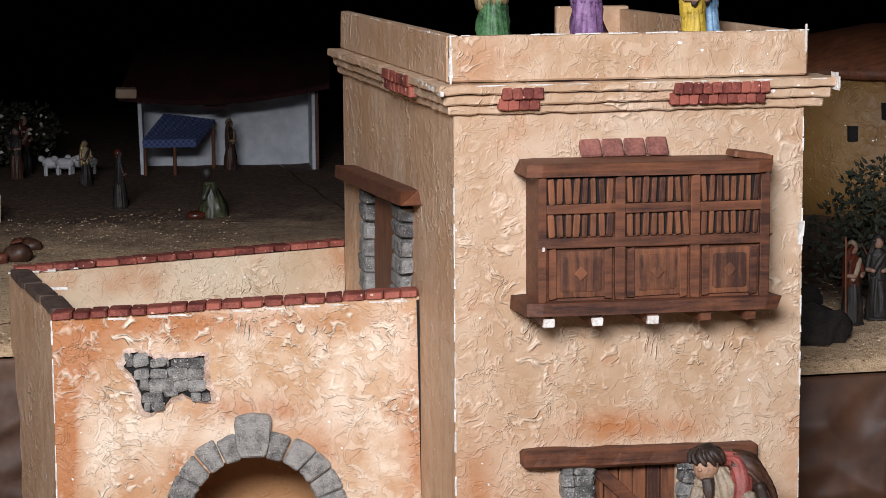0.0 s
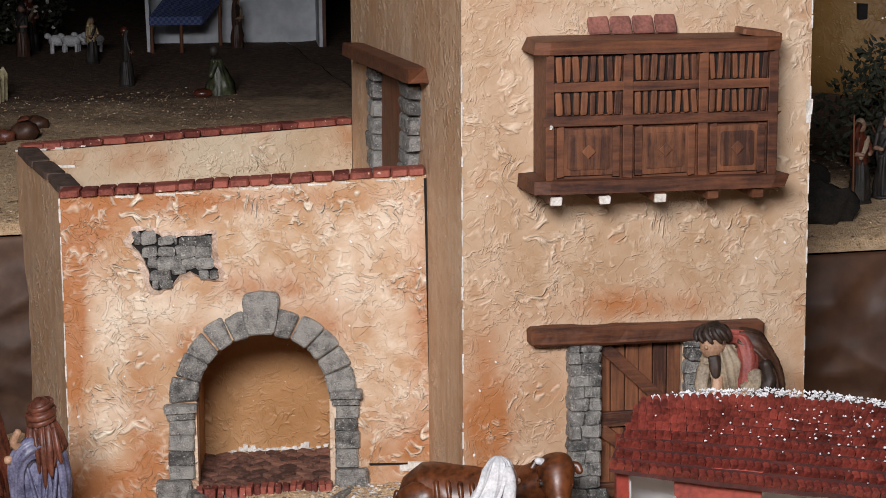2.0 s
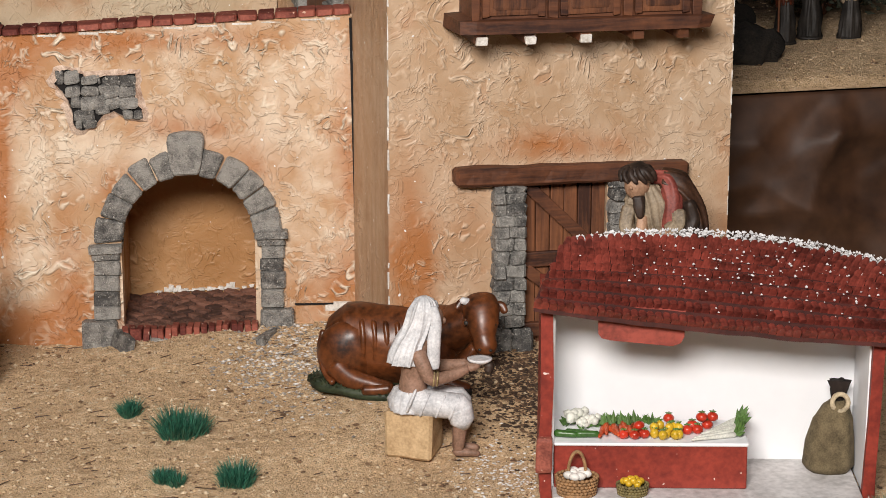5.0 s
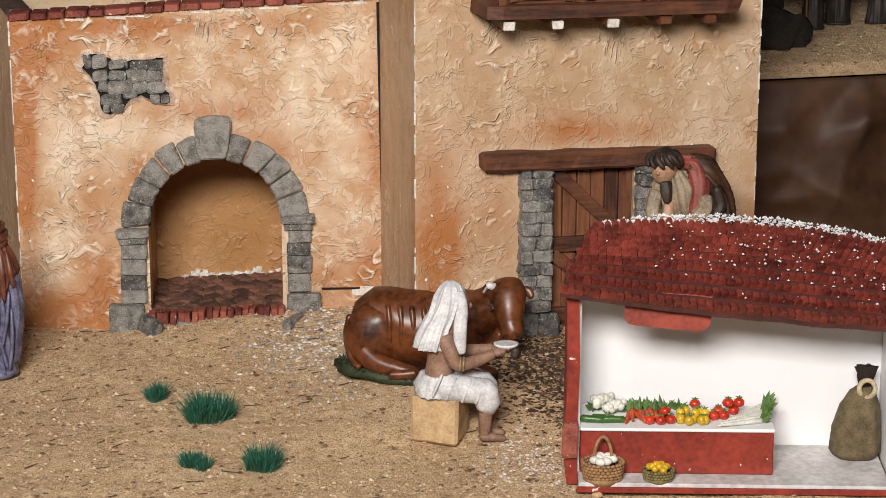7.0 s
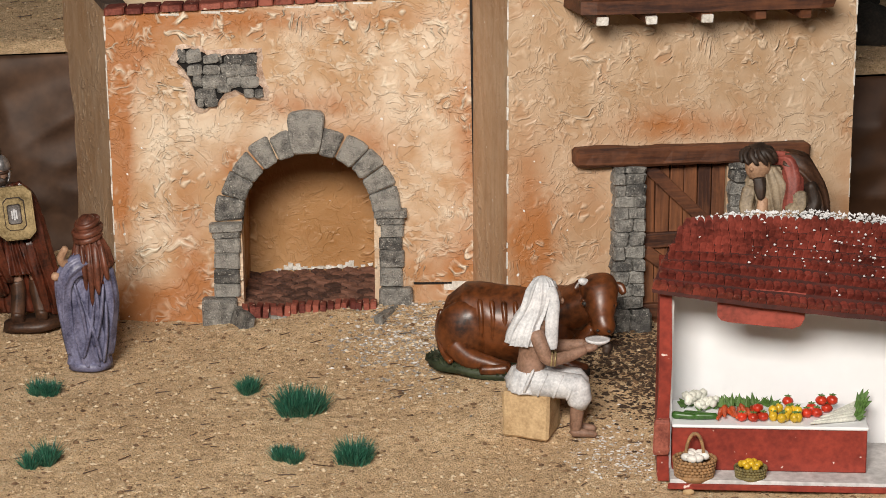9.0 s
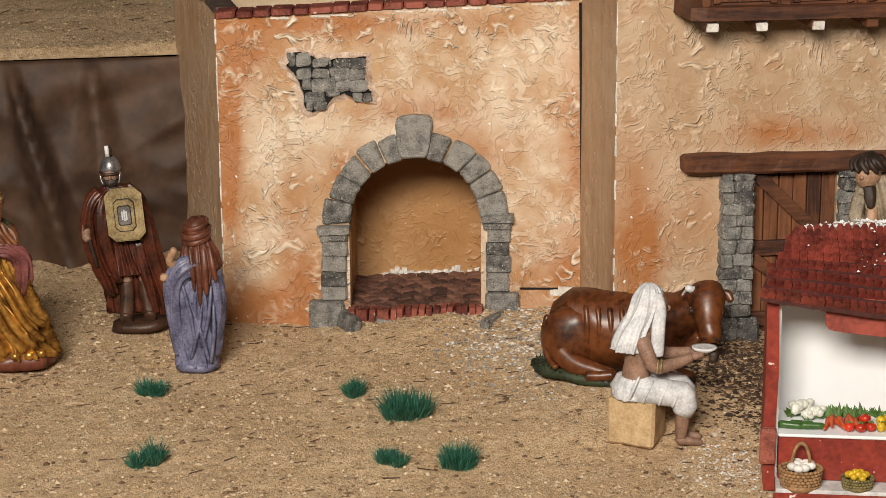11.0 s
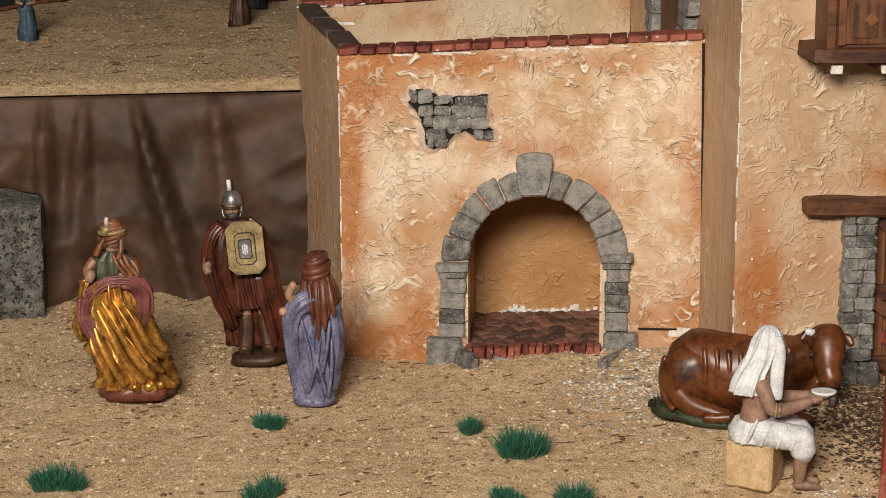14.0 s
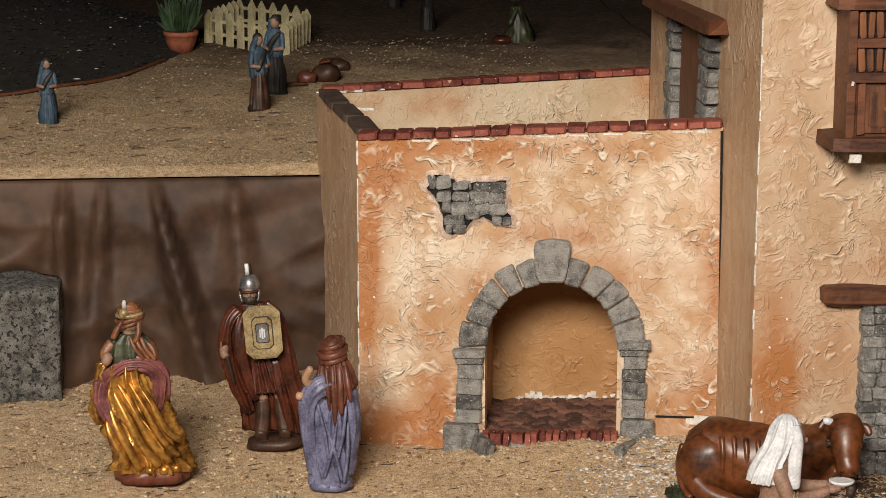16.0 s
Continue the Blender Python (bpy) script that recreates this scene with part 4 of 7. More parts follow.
def leaf(bm, base, tip, width, mat=0):
    base, tip = Vector(base), Vector(tip)
    d = tip - base
    side = d.cross(Vector((0.2, -1, 0.3))).normalized() * width / 2
    up = d.cross(side).normalized() * width * 0.2
    pts = [base, base.lerp(tip, 0.4) + side + up, tip, base.lerp(tip, 0.4) - side + up]
    vs = [bm.verts.new(p) for p in pts]
    vb = [bm.verts.new(p - up.normalized() * 0.0004) for p in pts]
    fs = [bm.faces.new(vs), bm.faces.new(vb[::-1])]
    for i in range(4):
        fs.append(bm.faces.new((vs[i], vb[i], vb[(i + 1) % 4], vs[(i + 1) % 4])))
    for f in fs:
        f.material_index = mat


VEG = {"tomato": gloss("tomato red", (0.62, 0.045, 0.02), 0.3), "carrot": gloss("carrot orange", (0.66, 0.10, 0.03), 0.45), "green": gloss("leaf green", (0.085, 0.18, 0.035), 0.6),
       "courgette": gloss("dark green skin", (0.05, 0.14, 0.025), 0.35), "white": gloss("creamy white curd", (0.74, 0.74, 0.66), 0.6, 0.2), "yellow": gloss("yellow pepper skin", (0.70, 0.44, 0.03), 0.3),
       "wicker": gloss("pale wicker", (0.36, 0.20, 0.09), 0.7, 0.5, 180), "dark_wicker": gloss("olive wicker", (0.20, 0.16, 0.06), 0.7, 0.5, 180), "egg": gloss("white eggshell", (0.82, 0.79, 0.74), 0.5, 0.12)}
CT = 0.0570


def vegetable(name, u, v, z, build, mats, label, category, group="vegetables on the stall"):
    bm = bmesh.new()
    build(bm)
    ob = part(name, bm, mats)
    ob.matrix_basis = STALL @ pose(u, v, z, 0, 0, rng.uniform(-25, 25))
    return tagged(ob, label, category, group)


def round_veg(r, squash=0.85, stem=True):
    def build(bm):
        blob_bm(bm, (0, 0, r * squash), (r, r, r * squash), (0, 0, 0), 0, 0.12, rng.random() * 9)
        if stem:
            for k in range(4):
                leaf(bm, (0, 0, 2 * r * squash), (r * 0.7 * math.cos(k * 1.6), r * 0.7 * math.sin(k * 1.6), 2 * r * squash + 0.001), 0.002, 1)
    return build


def long_veg(length, r, tip, leaves):
    def build(bm):
        rod(bm, (0, -length / 2, r), (0, length / 2, r), tip, r, 0, 9)
        for k in range(leaves):
            leaf(bm, (0, length / 2, r), (rng.uniform(-.008, .008), length / 2 + rng.uniform(.004, .012), r + rng.uniform(.004, .016)), 0.006, 1)
    return build


for u, v, r in ((0.026, 0.040, 0.009), (0.036, 0.046, 0.010), (0.049, 0.035, 0.0085), (0.041, 0.030, 0.007)):
    vegetable("cauliflower", u, v, CT, lambda bm: [blob_bm(bm, (rng.uniform(-1, 1) * r * .6, rng.uniform(-1, 1) * r * .6, r * .7 + rng.uniform(0, .6) * r), (r * .55,) * 3, (0, 0, 0), 0, 0.3, k, 1) for k in range(9)] + [leaf(bm, (0, 0, .002), (1.2 * r * math.cos(k), 1.2 * r * math.sin(k), r * .8), r * .9, 1) for k in range(5)],
              [VEG["white"], VEG["green"]], "small white cauliflower on the counter", "vegetable")
for u, v in ((0.022, 0.006), (0.033, 0.010), (0.043, 0.006)):
    ob = vegetable("courgette", u, v, CT, long_veg(0.020, 0.0040, 0.0032, 0), [VEG["courgette"], VEG["green"]], "dark green striped courgette lying on the counter", "vegetable")
    ob.matrix_basis = STALL @ pose(u, v, CT, 0, 0, 80 + rng.uniform(-12, 12))
for k in range(9):
    vegetable("carrot", 0.057 + 0.0048 * k, 0.012 + 0.004 * (k % 3), CT + 0.0015 * (k % 2), long_veg(0.026, 0.0036, 0.0014, 3), [VEG["carrot"], VEG["green"]], "orange carrot with green tops on the counter", "vegetable")
for k in range(5):
    vegetable("lettuce", 0.060 + 0.012 * k, 0.046, CT, lambda bm: [leaf(bm, (rng.uniform(-.003, .003), 0, 0), (rng.uniform(-.011, .011), rng.uniform(-.006, .006), rng.uniform(.003, .012)), 0.0042, 0) for _ in range(13)], [VEG["green"]], "bunch of green leaves behind the vegetables", "vegetable")
for u, v, z in ((0.078, 0.004, 0), (0.089, 0.003, 0), (0.099, 0.006, 0), (0.094, 0.014, .006)):
    vegetable("tomato", u, v, CT + z, round_veg(0.0055), [VEG["tomato"], VEG["green"]], "ripe red tomato on the counter", "vegetable")
for k in range(10):
    vegetable("pepper", 0.110 + 0.0062 * (k % 5) + rng.uniform(-.0025, .0025), 0.004 + 0.009 * (k // 5) + rng.uniform(-.004, .004), CT + 0.005 * (k // 5), round_veg(0.0047, 1.1), [VEG["yellow"], VEG["green"]], "small yellow pepper in a heap on the counter", "vegetable")
for u, v, z in ((0.142, 0.018, 0), (0.152, 0.020, 0), (0.148, 0.032, 0), (0.157, 0.030, .009), (0.168, 0.032, .009), (0.163, 0.034, 0), (0.125, 0.040, 0.004)):
    vegetable("tomato", u, v, CT + z, round_veg(0.0058), [VEG["tomato"], VEG["green"]], "ripe orange-red tomato in a heap on the counter", "vegetable")
for k in range(6):
    ob = vegetable("radish", 0.168 + 0.003 * k, 0.004 + 0.006 * k, CT + 0.0012 * (k % 2), long_veg(0.046, 0.0030, 0.0012, 5), [VEG["white"], VEG["green"]], "long white radish with green tops on the counter", "vegetable")
    ob.matrix_basis = STALL @ pose(0.166 + 0.003 * k, 0.002 + 0.0075 * k, CT, 0, 0, -70 + 6 * k + rng.uniform(-6, 6))


def basket(u, v, z, r, h, mat, label, handle):
    ob = thing("basket", STALL @ pose(u, v, z), label, "basket")
    bm = bmesh.new()
    n = 26
    rows_b = max(4, round(h / 0.0032))
    for j in range(rows_b):
        zz = h * (j + 0.5) / rows_b
        rr = r * (0.86 + 0.14 * zz / h)
        for i in range(n):
            a = 2 * math.pi * (i + 0.5 * (j % 2)) / n
            blob_bm(bm, (rr * math.cos(a), rr * 0.8 * math.sin(a), zz), (r * 0.15, r * 0.10, h / rows_b * 0.62), (0, 0, math.degrees(a) + 90), 0, 0, 0, 1)
    part("weave", bm, mat, ob)
    bm = bmesh.new()
    rod(bm, (0, 0, 0.001), (0, 0, 0.002), r * 0.85, r * 0.85, 0, 18)
    part("base", bm, mat, ob)
    if handle:
        bm = bmesh.new()
        for i in range(12):
            a0, a1 = math.pi * i / 12, math.pi * (i + 1) / 12
            hx = r * 0.42
            rod(bm, (hx * math.cos(a0), 0, h + handle * math.sin(a0)), (hx * math.cos(a1), 0, h + handle * math.sin(a1)), 0.0018, 0.0018, 0, 6)
        part("handle", bm, mat, ob)
    return ob


basket(0.0320, -0.0210, 0.0086, 0.0205, 0.020, VEG["wicker"], "pale wicker basket with a handle, full of eggs", 0.024)
for k in range(9):
    a = k * 0.9
    vegetable("egg", 0.032 + 0.013 * math.cos(a) * (0.4 + 0.6 * (k % 3) / 2), -0.021 + 0.009 * math.sin(a), 0.0265, lambda bm: blob_bm(bm, (0, 0, 0.003), (0.0058, 0.0042, 0.0042)), [VEG["egg"]], "white egg in the wicker basket", "egg", "eggs in the basket")
basket(0.0865, -0.0210, 0.0086, 0.0155, 0.012, VEG["dark_wicker"], "low olive wicker basket full of yellow fruit", 0)
for k in range(12):
    a = k * 2.4
    q = 0.011 * (k / 12) ** 0.5
    vegetable("lemon", 0.0865 + q * math.cos(a), -0.021 + 0.8 * q * math.sin(a), 0.0165 + 0.004 * (1 - k / 12), round_veg(0.0037, 1.0, False), [VEG["yellow"]], "small yellow lemon in the low basket", "fruit", "lemons in the basket")

# sack in the corner
sack = thing("sack", STALL @ pose(0.2885, 0.053, 0.0086), "olive brown cloth sack tied with pale cord in the stall", "sack")
M["sackcloth"] = simple("olive brown sackcloth", (0.085, 0.062, 0.030), (0.17, 0.13, 0.07), 90, 0.9, 0, 0.5, 0.6)
M["cord"] = gloss("pale cord", (0.55, 0.45, 0.30), 0.8)


def loft(bm, rings, seg=32, mat=0, cap=True):
    """Rings of (x, y, z, rx, ry, fold depth, folds, phase), joined from below upwards."""
    made = []
    for x, y, z, rx, ry, amp, nf, ph in rings:
        ring = []
        for i in range(seg):
            a = 2 * math.pi * i / seg
            k = 1 + amp * (math.sin(nf * a + ph) + 0.5 * math.sin((nf * 1.7) * a + 2 * ph))
            ring.append(bm.verts.new((x + rx * k * math.cos(a), y + ry * k * math.sin(a), z)))
        made.append(ring)
    fs = []
    for r0, r1 in zip(made, made[1:]):
        for i in range(seg):
            fs.append(bm.faces.new((r0[i], r0[(i + 1) % seg], r1[(i + 1) % seg], r1[i])))
    if cap:
        fs += [bm.faces.new(made[0][::-1]), bm.faces.new(made[-1])]
    for f in fs:
        f.material_index, f.smooth = mat, True


bm = bmesh.new()
loft(bm, [(0, 0, 0, .022, .018, .03, 5, 0), (0, 0, .006, .026, .020, .04, 5, 0), (0, 0, .030, .024, .019, .04, 5, .3), (.002, 0, .055, .019, .016, .05, 6, .6), (.004, 0, .068, .012, .012, .08, 7, 1), (.006, 0, .074, .007, .007, .1, 8, 1.2)], 32)
part("bag", bm, M["sackcloth"], sack)
bm = bmesh.new()
loft(bm, [(.006, 0, .0742, .006, .006, .1, 7, 0), (.007, 0, .084, .008, .007, .18, 7, 0), (.007, 0, .094, .010, .008, .25, 6, .5)], 28)
part("gathered_mouth", bm, M["booth"], sack, "dark gathered mouth")
bm = bmesh.new()
for i in range(14):
    a0, a1 = 2 * math.pi * i / 14, 2 * math.pi * (i + 1) / 14
    rod(bm, (.007 + .008 * math.cos(a0), -.010, .074 + .009 * math.sin(a0)), (.007 + .008 * math.cos(a1), -.010, .074 + .009 * math.sin(a1)), .0026, .0026, 0, 6)
part("cord_ring", bm, M["cord"], sack, "pale cord ring")

# ---- statuettes and animals on the sand ----
def hue(name, dark, light, rough=0.6, metal=0.0, scale=55):
    return simple(name, dark, light, scale, rough, metal, 0.4, 0.8)


F = {"lilac": hue("lilac blue robe", (0.060, 0.060, 0.115), (0.215, 0.215, 0.325), 0.42), "rust": hue("rust brown veil", (0.060, 0.018, 0.010), (0.185, 0.060, 0.034), 0.45), "gold": hue("gilded robe", (0.10, 0.034, 0.008), (0.76, 0.39, 0.09), 0.36, 0.68, 24),
     "mauve": hue("mauve shawl", (0.10, 0.030, 0.030), (0.27, 0.090, 0.085), 0.42), "skin": hue("tan painted skin", (0.30, 0.16, 0.09), (0.50, 0.30, 0.19)), "brown_skin": hue("brown painted skin", (0.20, 0.11, 0.07), (0.34, 0.20, 0.14)),
     "oxblood": hue("dark red cloak", (0.016, 0.005, 0.003), (0.115, 0.027, 0.013), 0.33), "leather": hue("brown leather", (0.022, 0.010, 0.006), (0.085, 0.037, 0.019), 0.5), "steel": hue("dull steel", (0.16, 0.15, 0.15), (0.42, 0.41, 0.42), 0.35, 0.7),
     "brass": hue("aged brass", (0.20, 0.14, 0.06), (0.50, 0.38, 0.20), 0.5, 0.35), "orange": hue("russet striped turban", (0.085, 0.028, 0.014), (0.30, 0.12, 0.055), 0.45), "moss": hue("dark green bodice", (0.012, 0.014, 0.007), (0.065, 0.070, 0.034), 0.45),
     "white": hue("white painted cotton", (0.52, 0.53, 0.55), (0.76, 0.76, 0.77)), "terracotta": hue("red brown base", (0.09, 0.026, 0.015), (0.21, 0.064, 0.038), 0.4), "hair": hue("black brown hair", (0.012, 0.007, 0.005), (0.05, 0.028, 0.018)),
     "sandstone": hue("pale sandstone", (0.46, 0.30, 0.15), (0.62, 0.44, 0.25), 0.85), "beige": hue("beige shirt", (0.17, 0.125, 0.08), (0.36, 0.28, 0.19)), "red": hue("dull red scarf", (0.16, 0.030, 0.022), (0.32, 0.075, 0.055)),
     "green": hue("green dress", (0.02, 0.06, 0.02), (0.10, 0.24, 0.09)), "purple": hue("purple dress", (0.10, 0.04, 0.12), (0.30, 0.16, 0.32)), "sky": hue("light blue cloak", (0.12, 0.25, 0.42), (0.32, 0.50, 0.68)), "yellow": hue("yellow dress", (0.40, 0.26, 0.02), (0.68, 0.48, 0.06)),
     "cow": hue("glossy brown hide", (0.026, 0.008, 0.003), (0.170, 0.050, 0.015), 0.36, 0, 22), "turf": hue("dark green base", (0.010, 0.016, 0.007), (0.045, 0.06, 0.028), 0.6), "blue": hue("blue dress", (0.014, 0.032, 0.055), (0.065, 0.115, 0.165)), "dark": hue("dark clothes", (0.007, 0.006, 0.005), (0.032, 0.026, 0.022))}


def statue(name, m, build, mats, label, category="statuette"):
    bm = bmesh.new()
    build(bm)
    ob = part(name, bm, [F[k] for k in mats])
    ob.matrix_basis = m
    return tagged(ob, label, category)


def folded(bm, path, folds, depth, mat, seg=112, twist=1.0, bottom=True):
    """Draped cloth: rings of (x, y, z, rx, ry), with deep uneven pleats that wander as they rise."""
    rings = []
    for x, y, z, rx, ry in path:
        ring = []
        for i in range(seg):
            a = 2 * math.pi * i / seg
            n1 = noise.noise(Vector((math.cos(a) * 2.3, math.sin(a) * 2.3, z * 14 * twist + mat)))
            w = math.sin(folds * a + 3.2 * n1 + z * 22 * twist)
            k = 1 + 1.7 * depth * (1 - 2 * abs(w) ** 0.6) + 0.12 * n1 + 0.3 * depth * math.sin(2 * folds * a - 4 * n1 + z * 40)
            ring.append(bm.verts.new((x + rx * k * math.cos(a), y + ry * k * math.sin(a), z)))
        rings.append(ring)
    fs = []
    for r0, r1 in zip(rings, rings[1:]):
        for i in range(seg):
            fs.append(bm.faces.new((r0[i], r0[(i + 1) % seg], r1[(i + 1) % seg], r1[i])))
    fs += [bm.faces.new(rings[0][::-1]), bm.faces.new(rings[-1])]
    for f in fs:
        f.material_index, f.smooth = mat, True


def between(path, n):
    """The path of rings, filled in smoothly."""
    out = []
    for a, b in zip(path, path[1:]):
        for k in range(n):
            s = step(k / n)
            out.append(tuple(p + (q - p) * s for p, q in zip(a, b)))
    return out + [path[-1]]


def drape(bm, path, folds, depth, mat, slant=0.0, seed=0.0, seg=128, n=7):
    """Carved drapery: sharp ridges and round hollows that slant as they fall; path of (x, y, z, rx, ry)."""
    rings = []
    for x, y, z, rx, ry in between(path, n):
        ring = []
        for i in range(seg):
            a = 2 * math.pi * i / seg
            q = noise.noise(Vector((math.cos(a) * 1.6, math.sin(a) * 1.6, z * 16 + seed)))
            w = abs(math.sin(0.5 * folds * a + slant * z + 1.7 * q))
            v = abs(math.sin(0.5 * (folds + 3) * a + 1.6 * slant * z - 2.0 * q + seed))
            k = 1 + depth * (1.5 * (1 - w) ** 1.4 - 0.5) + 0.45 * depth * (1.3 * (1 - v) ** 1.6 - 0.4) + 0.05 * q
            ring.append(bm.verts.new((x + rx * k * math.cos(a), y + ry * k * math.sin(a), z)))
        rings.append(ring)
    skin_rings(bm, rings, mat)


def skin_rings(bm, rings, mat):
    fs, n = [], len(rings[0])
    for r0, r1 in zip(rings, rings[1:]):
        for i in range(n):
            fs.append(bm.faces.new((r0[i], r0[(i + 1) % n], r1[(i + 1) % n], r1[i])))
    fs += [bm.faces.new(rings[0][::-1]), bm.faces.new(rings[-1])]
    for f in fs:
        f.material_index, f.smooth = mat, True


def sweep(bm, path, mat, folds=0, depth=0.0, seg=40, n=6, seed=0.0):
    """A bent limb or band of cloth along (x, y, z, half width, half depth), creased lengthwise."""
    pts = [Vector(q[:3]) for q in path]
    out = []
    for k in range(len(path) - 1):
        p0, p1, p2, p3 = pts[max(0, k - 1)], pts[k], pts[k + 1], pts[min(len(pts) - 1, k + 2)]
        for j in range(n + (k == len(path) - 2)):
            u = j / n
            c = 0.5 * (2 * p1 + (p2 - p0) * u + (2 * p0 - 5 * p1 + 4 * p2 - p3) * u * u + (3 * p1 - p0 - 3 * p2 + p3) * u ** 3)
            out.append((c, path[k][3] + (path[k + 1][3] - path[k][3]) * u, path[k][4] + (path[k + 1][4] - path[k][4]) * u))
    rings = []
    for k, (c, ra, rb) in enumerate(out):
        d = (out[min(k + 1, len(out) - 1)][0] - out[max(k - 1, 0)][0]).normalized()
        deep = Vector((0, 1, 0)) - d * d.y
        deep = (deep if deep.length > 0.2 else Vector((0, 0, 1)) - d * d.z).normalized()
        side = d.cross(deep)
        end = 0.55 if k in (0, len(out) - 1) else 1.0
        ring = []
        for i in range(seg):
            a = 2 * math.pi * i / seg
            q = noise.noise(Vector((math.cos(a) * 1.5, math.sin(a) * 1.5, k * 0.12 + seed)))
            w = abs(math.sin(0.5 * folds * a + 1.4 * q + seed)) if folds else 0.5
            m = (1 + depth * (1.5 * (1 - w) ** 1.3 - 0.5) + 0.04 * q) * end
            ring.append(bm.verts.new(c + side * ra * m * math.cos(a) + deep * rb * m * math.sin(a)))
        rings.append(ring)
    skin_rings(bm, rings, mat)


def veiled_woman(bm):
    loft(bm, [(.001, 0, 0, .027, .021, .03, 4, 0), (.001, 0, .008, .026, .020, .04, 5, 0)], 32, 3)
    drape(bm, [(.001, 0, .005, .024, .019), (.000, 0, .030, .024, .019), (-.002, 0, .065, .027, .020), (-.001, 0, .100, .026, .019), (.002, 0, .126, .021, .016), (.004, 0, .140, .012, .012)], 11, .17, 0, 26, 2.0)
    # mantle gathered over the raised arm, falling in long folds
    sweep(bm, [(.012, -.010, .128, .008, .008), (-.010, -.016, .122, .012, .009), (-.024, -.014, .108, .012, .010), (-.027, -.010, .080, .009, .009), (-.024, -.008, .045, .008, .007), (-.021, -.006, .018, .006, .006)], 0, 7, .22, 48, 6, 3.0)
    sweep(bm, [(.024, -.006, .118, .008, .012), (.029, -.004, .085, .009, .012), (.026, -.004, .045, .008, .010), (.022, -.004, .014, .006, .008)], 0, 6, .2, 40, 6, 1.0)
    for x0, x1, z0, z1 in ((.020, .006, .100, .030), (-.016, -.002, .108, .034), (.010, -.008, .092, .016), (-.008, .014, .086, .012), (.022, .016, .080, .010)):
        sweep(bm, [(x0, -.015, z0, .0018, .0035), ((x0 + x1) / 2 + .002, -.0215, (z0 + z1) / 2, .0026, .0045), (x1, -.0190, z1, .0022, .0040)], 0, 0, 0, 16, 6, z0)
    # arm and hands
    sweep(bm, [(-.020, -.010, .122, .006, .006), (-.029, -.016, .132, .005, .005), (-.022, -.020, .147, .0042, .0042)], 2, 0, 0, 16)
    blob_bm(bm, (-.036, -.014, .112), (.006, .005, .005), (0, 0, 0), 2, .2, 2)
    # veil: crown wound with a roll, and strands falling to a point on the back
    blob_bm(bm, (.005, 0, .162), (.0145, .0150, .0165), (0, 0, 0), 1, .05, 2, 3)
    for r, z, th in ((.0155, .160, .0042), (.0130, .169, .0034), (.0150, .153, .0036)):
        ring = [(.005 + r * math.cos(a), r * math.sin(a), z + .004 * math.sin(a + 1), th, th) for a in (math.pi * k / 6 for k in range(13))]
        sweep(bm, ring, 1, 4, .12, 14, 2, z * 50)
    drape(bm, [(.008, -.004, .088, .006, .012), (.009, -.003, .104, .016, .019), (.009, -.002, .122, .024, .020), (.008, 0, .137, .021, .018), (.006, 0, .150, .0155, .0155), (.005, 0, .158, .013, .013)], 13, .16, 1, 8, 5.0, 112, 5)
    for x0, x1, z1 in ((-.004, .000, .096), (.004, .006, .078), (.012, .014, .090), (.019, .026, .106)):
        sweep(bm, [(x0, -.012, .146, .0030, .0030), ((x0 + x1) / 2, -.0205, .124, .0042, .0040), (x1, -.0200, z1, .0022, .0030)], 1, 3, .15, 16, 5, x0 * 90)


statue("woman_statuette", pose(0.0615, 2.455, 0.000) @ Matrix.Diagonal((0.92, 0.95, 1, 1)), veiled_woman, ["lilac", "rust", "skin", "lilac"], "statuette in a lilac robe and rust brown veil standing on sand")


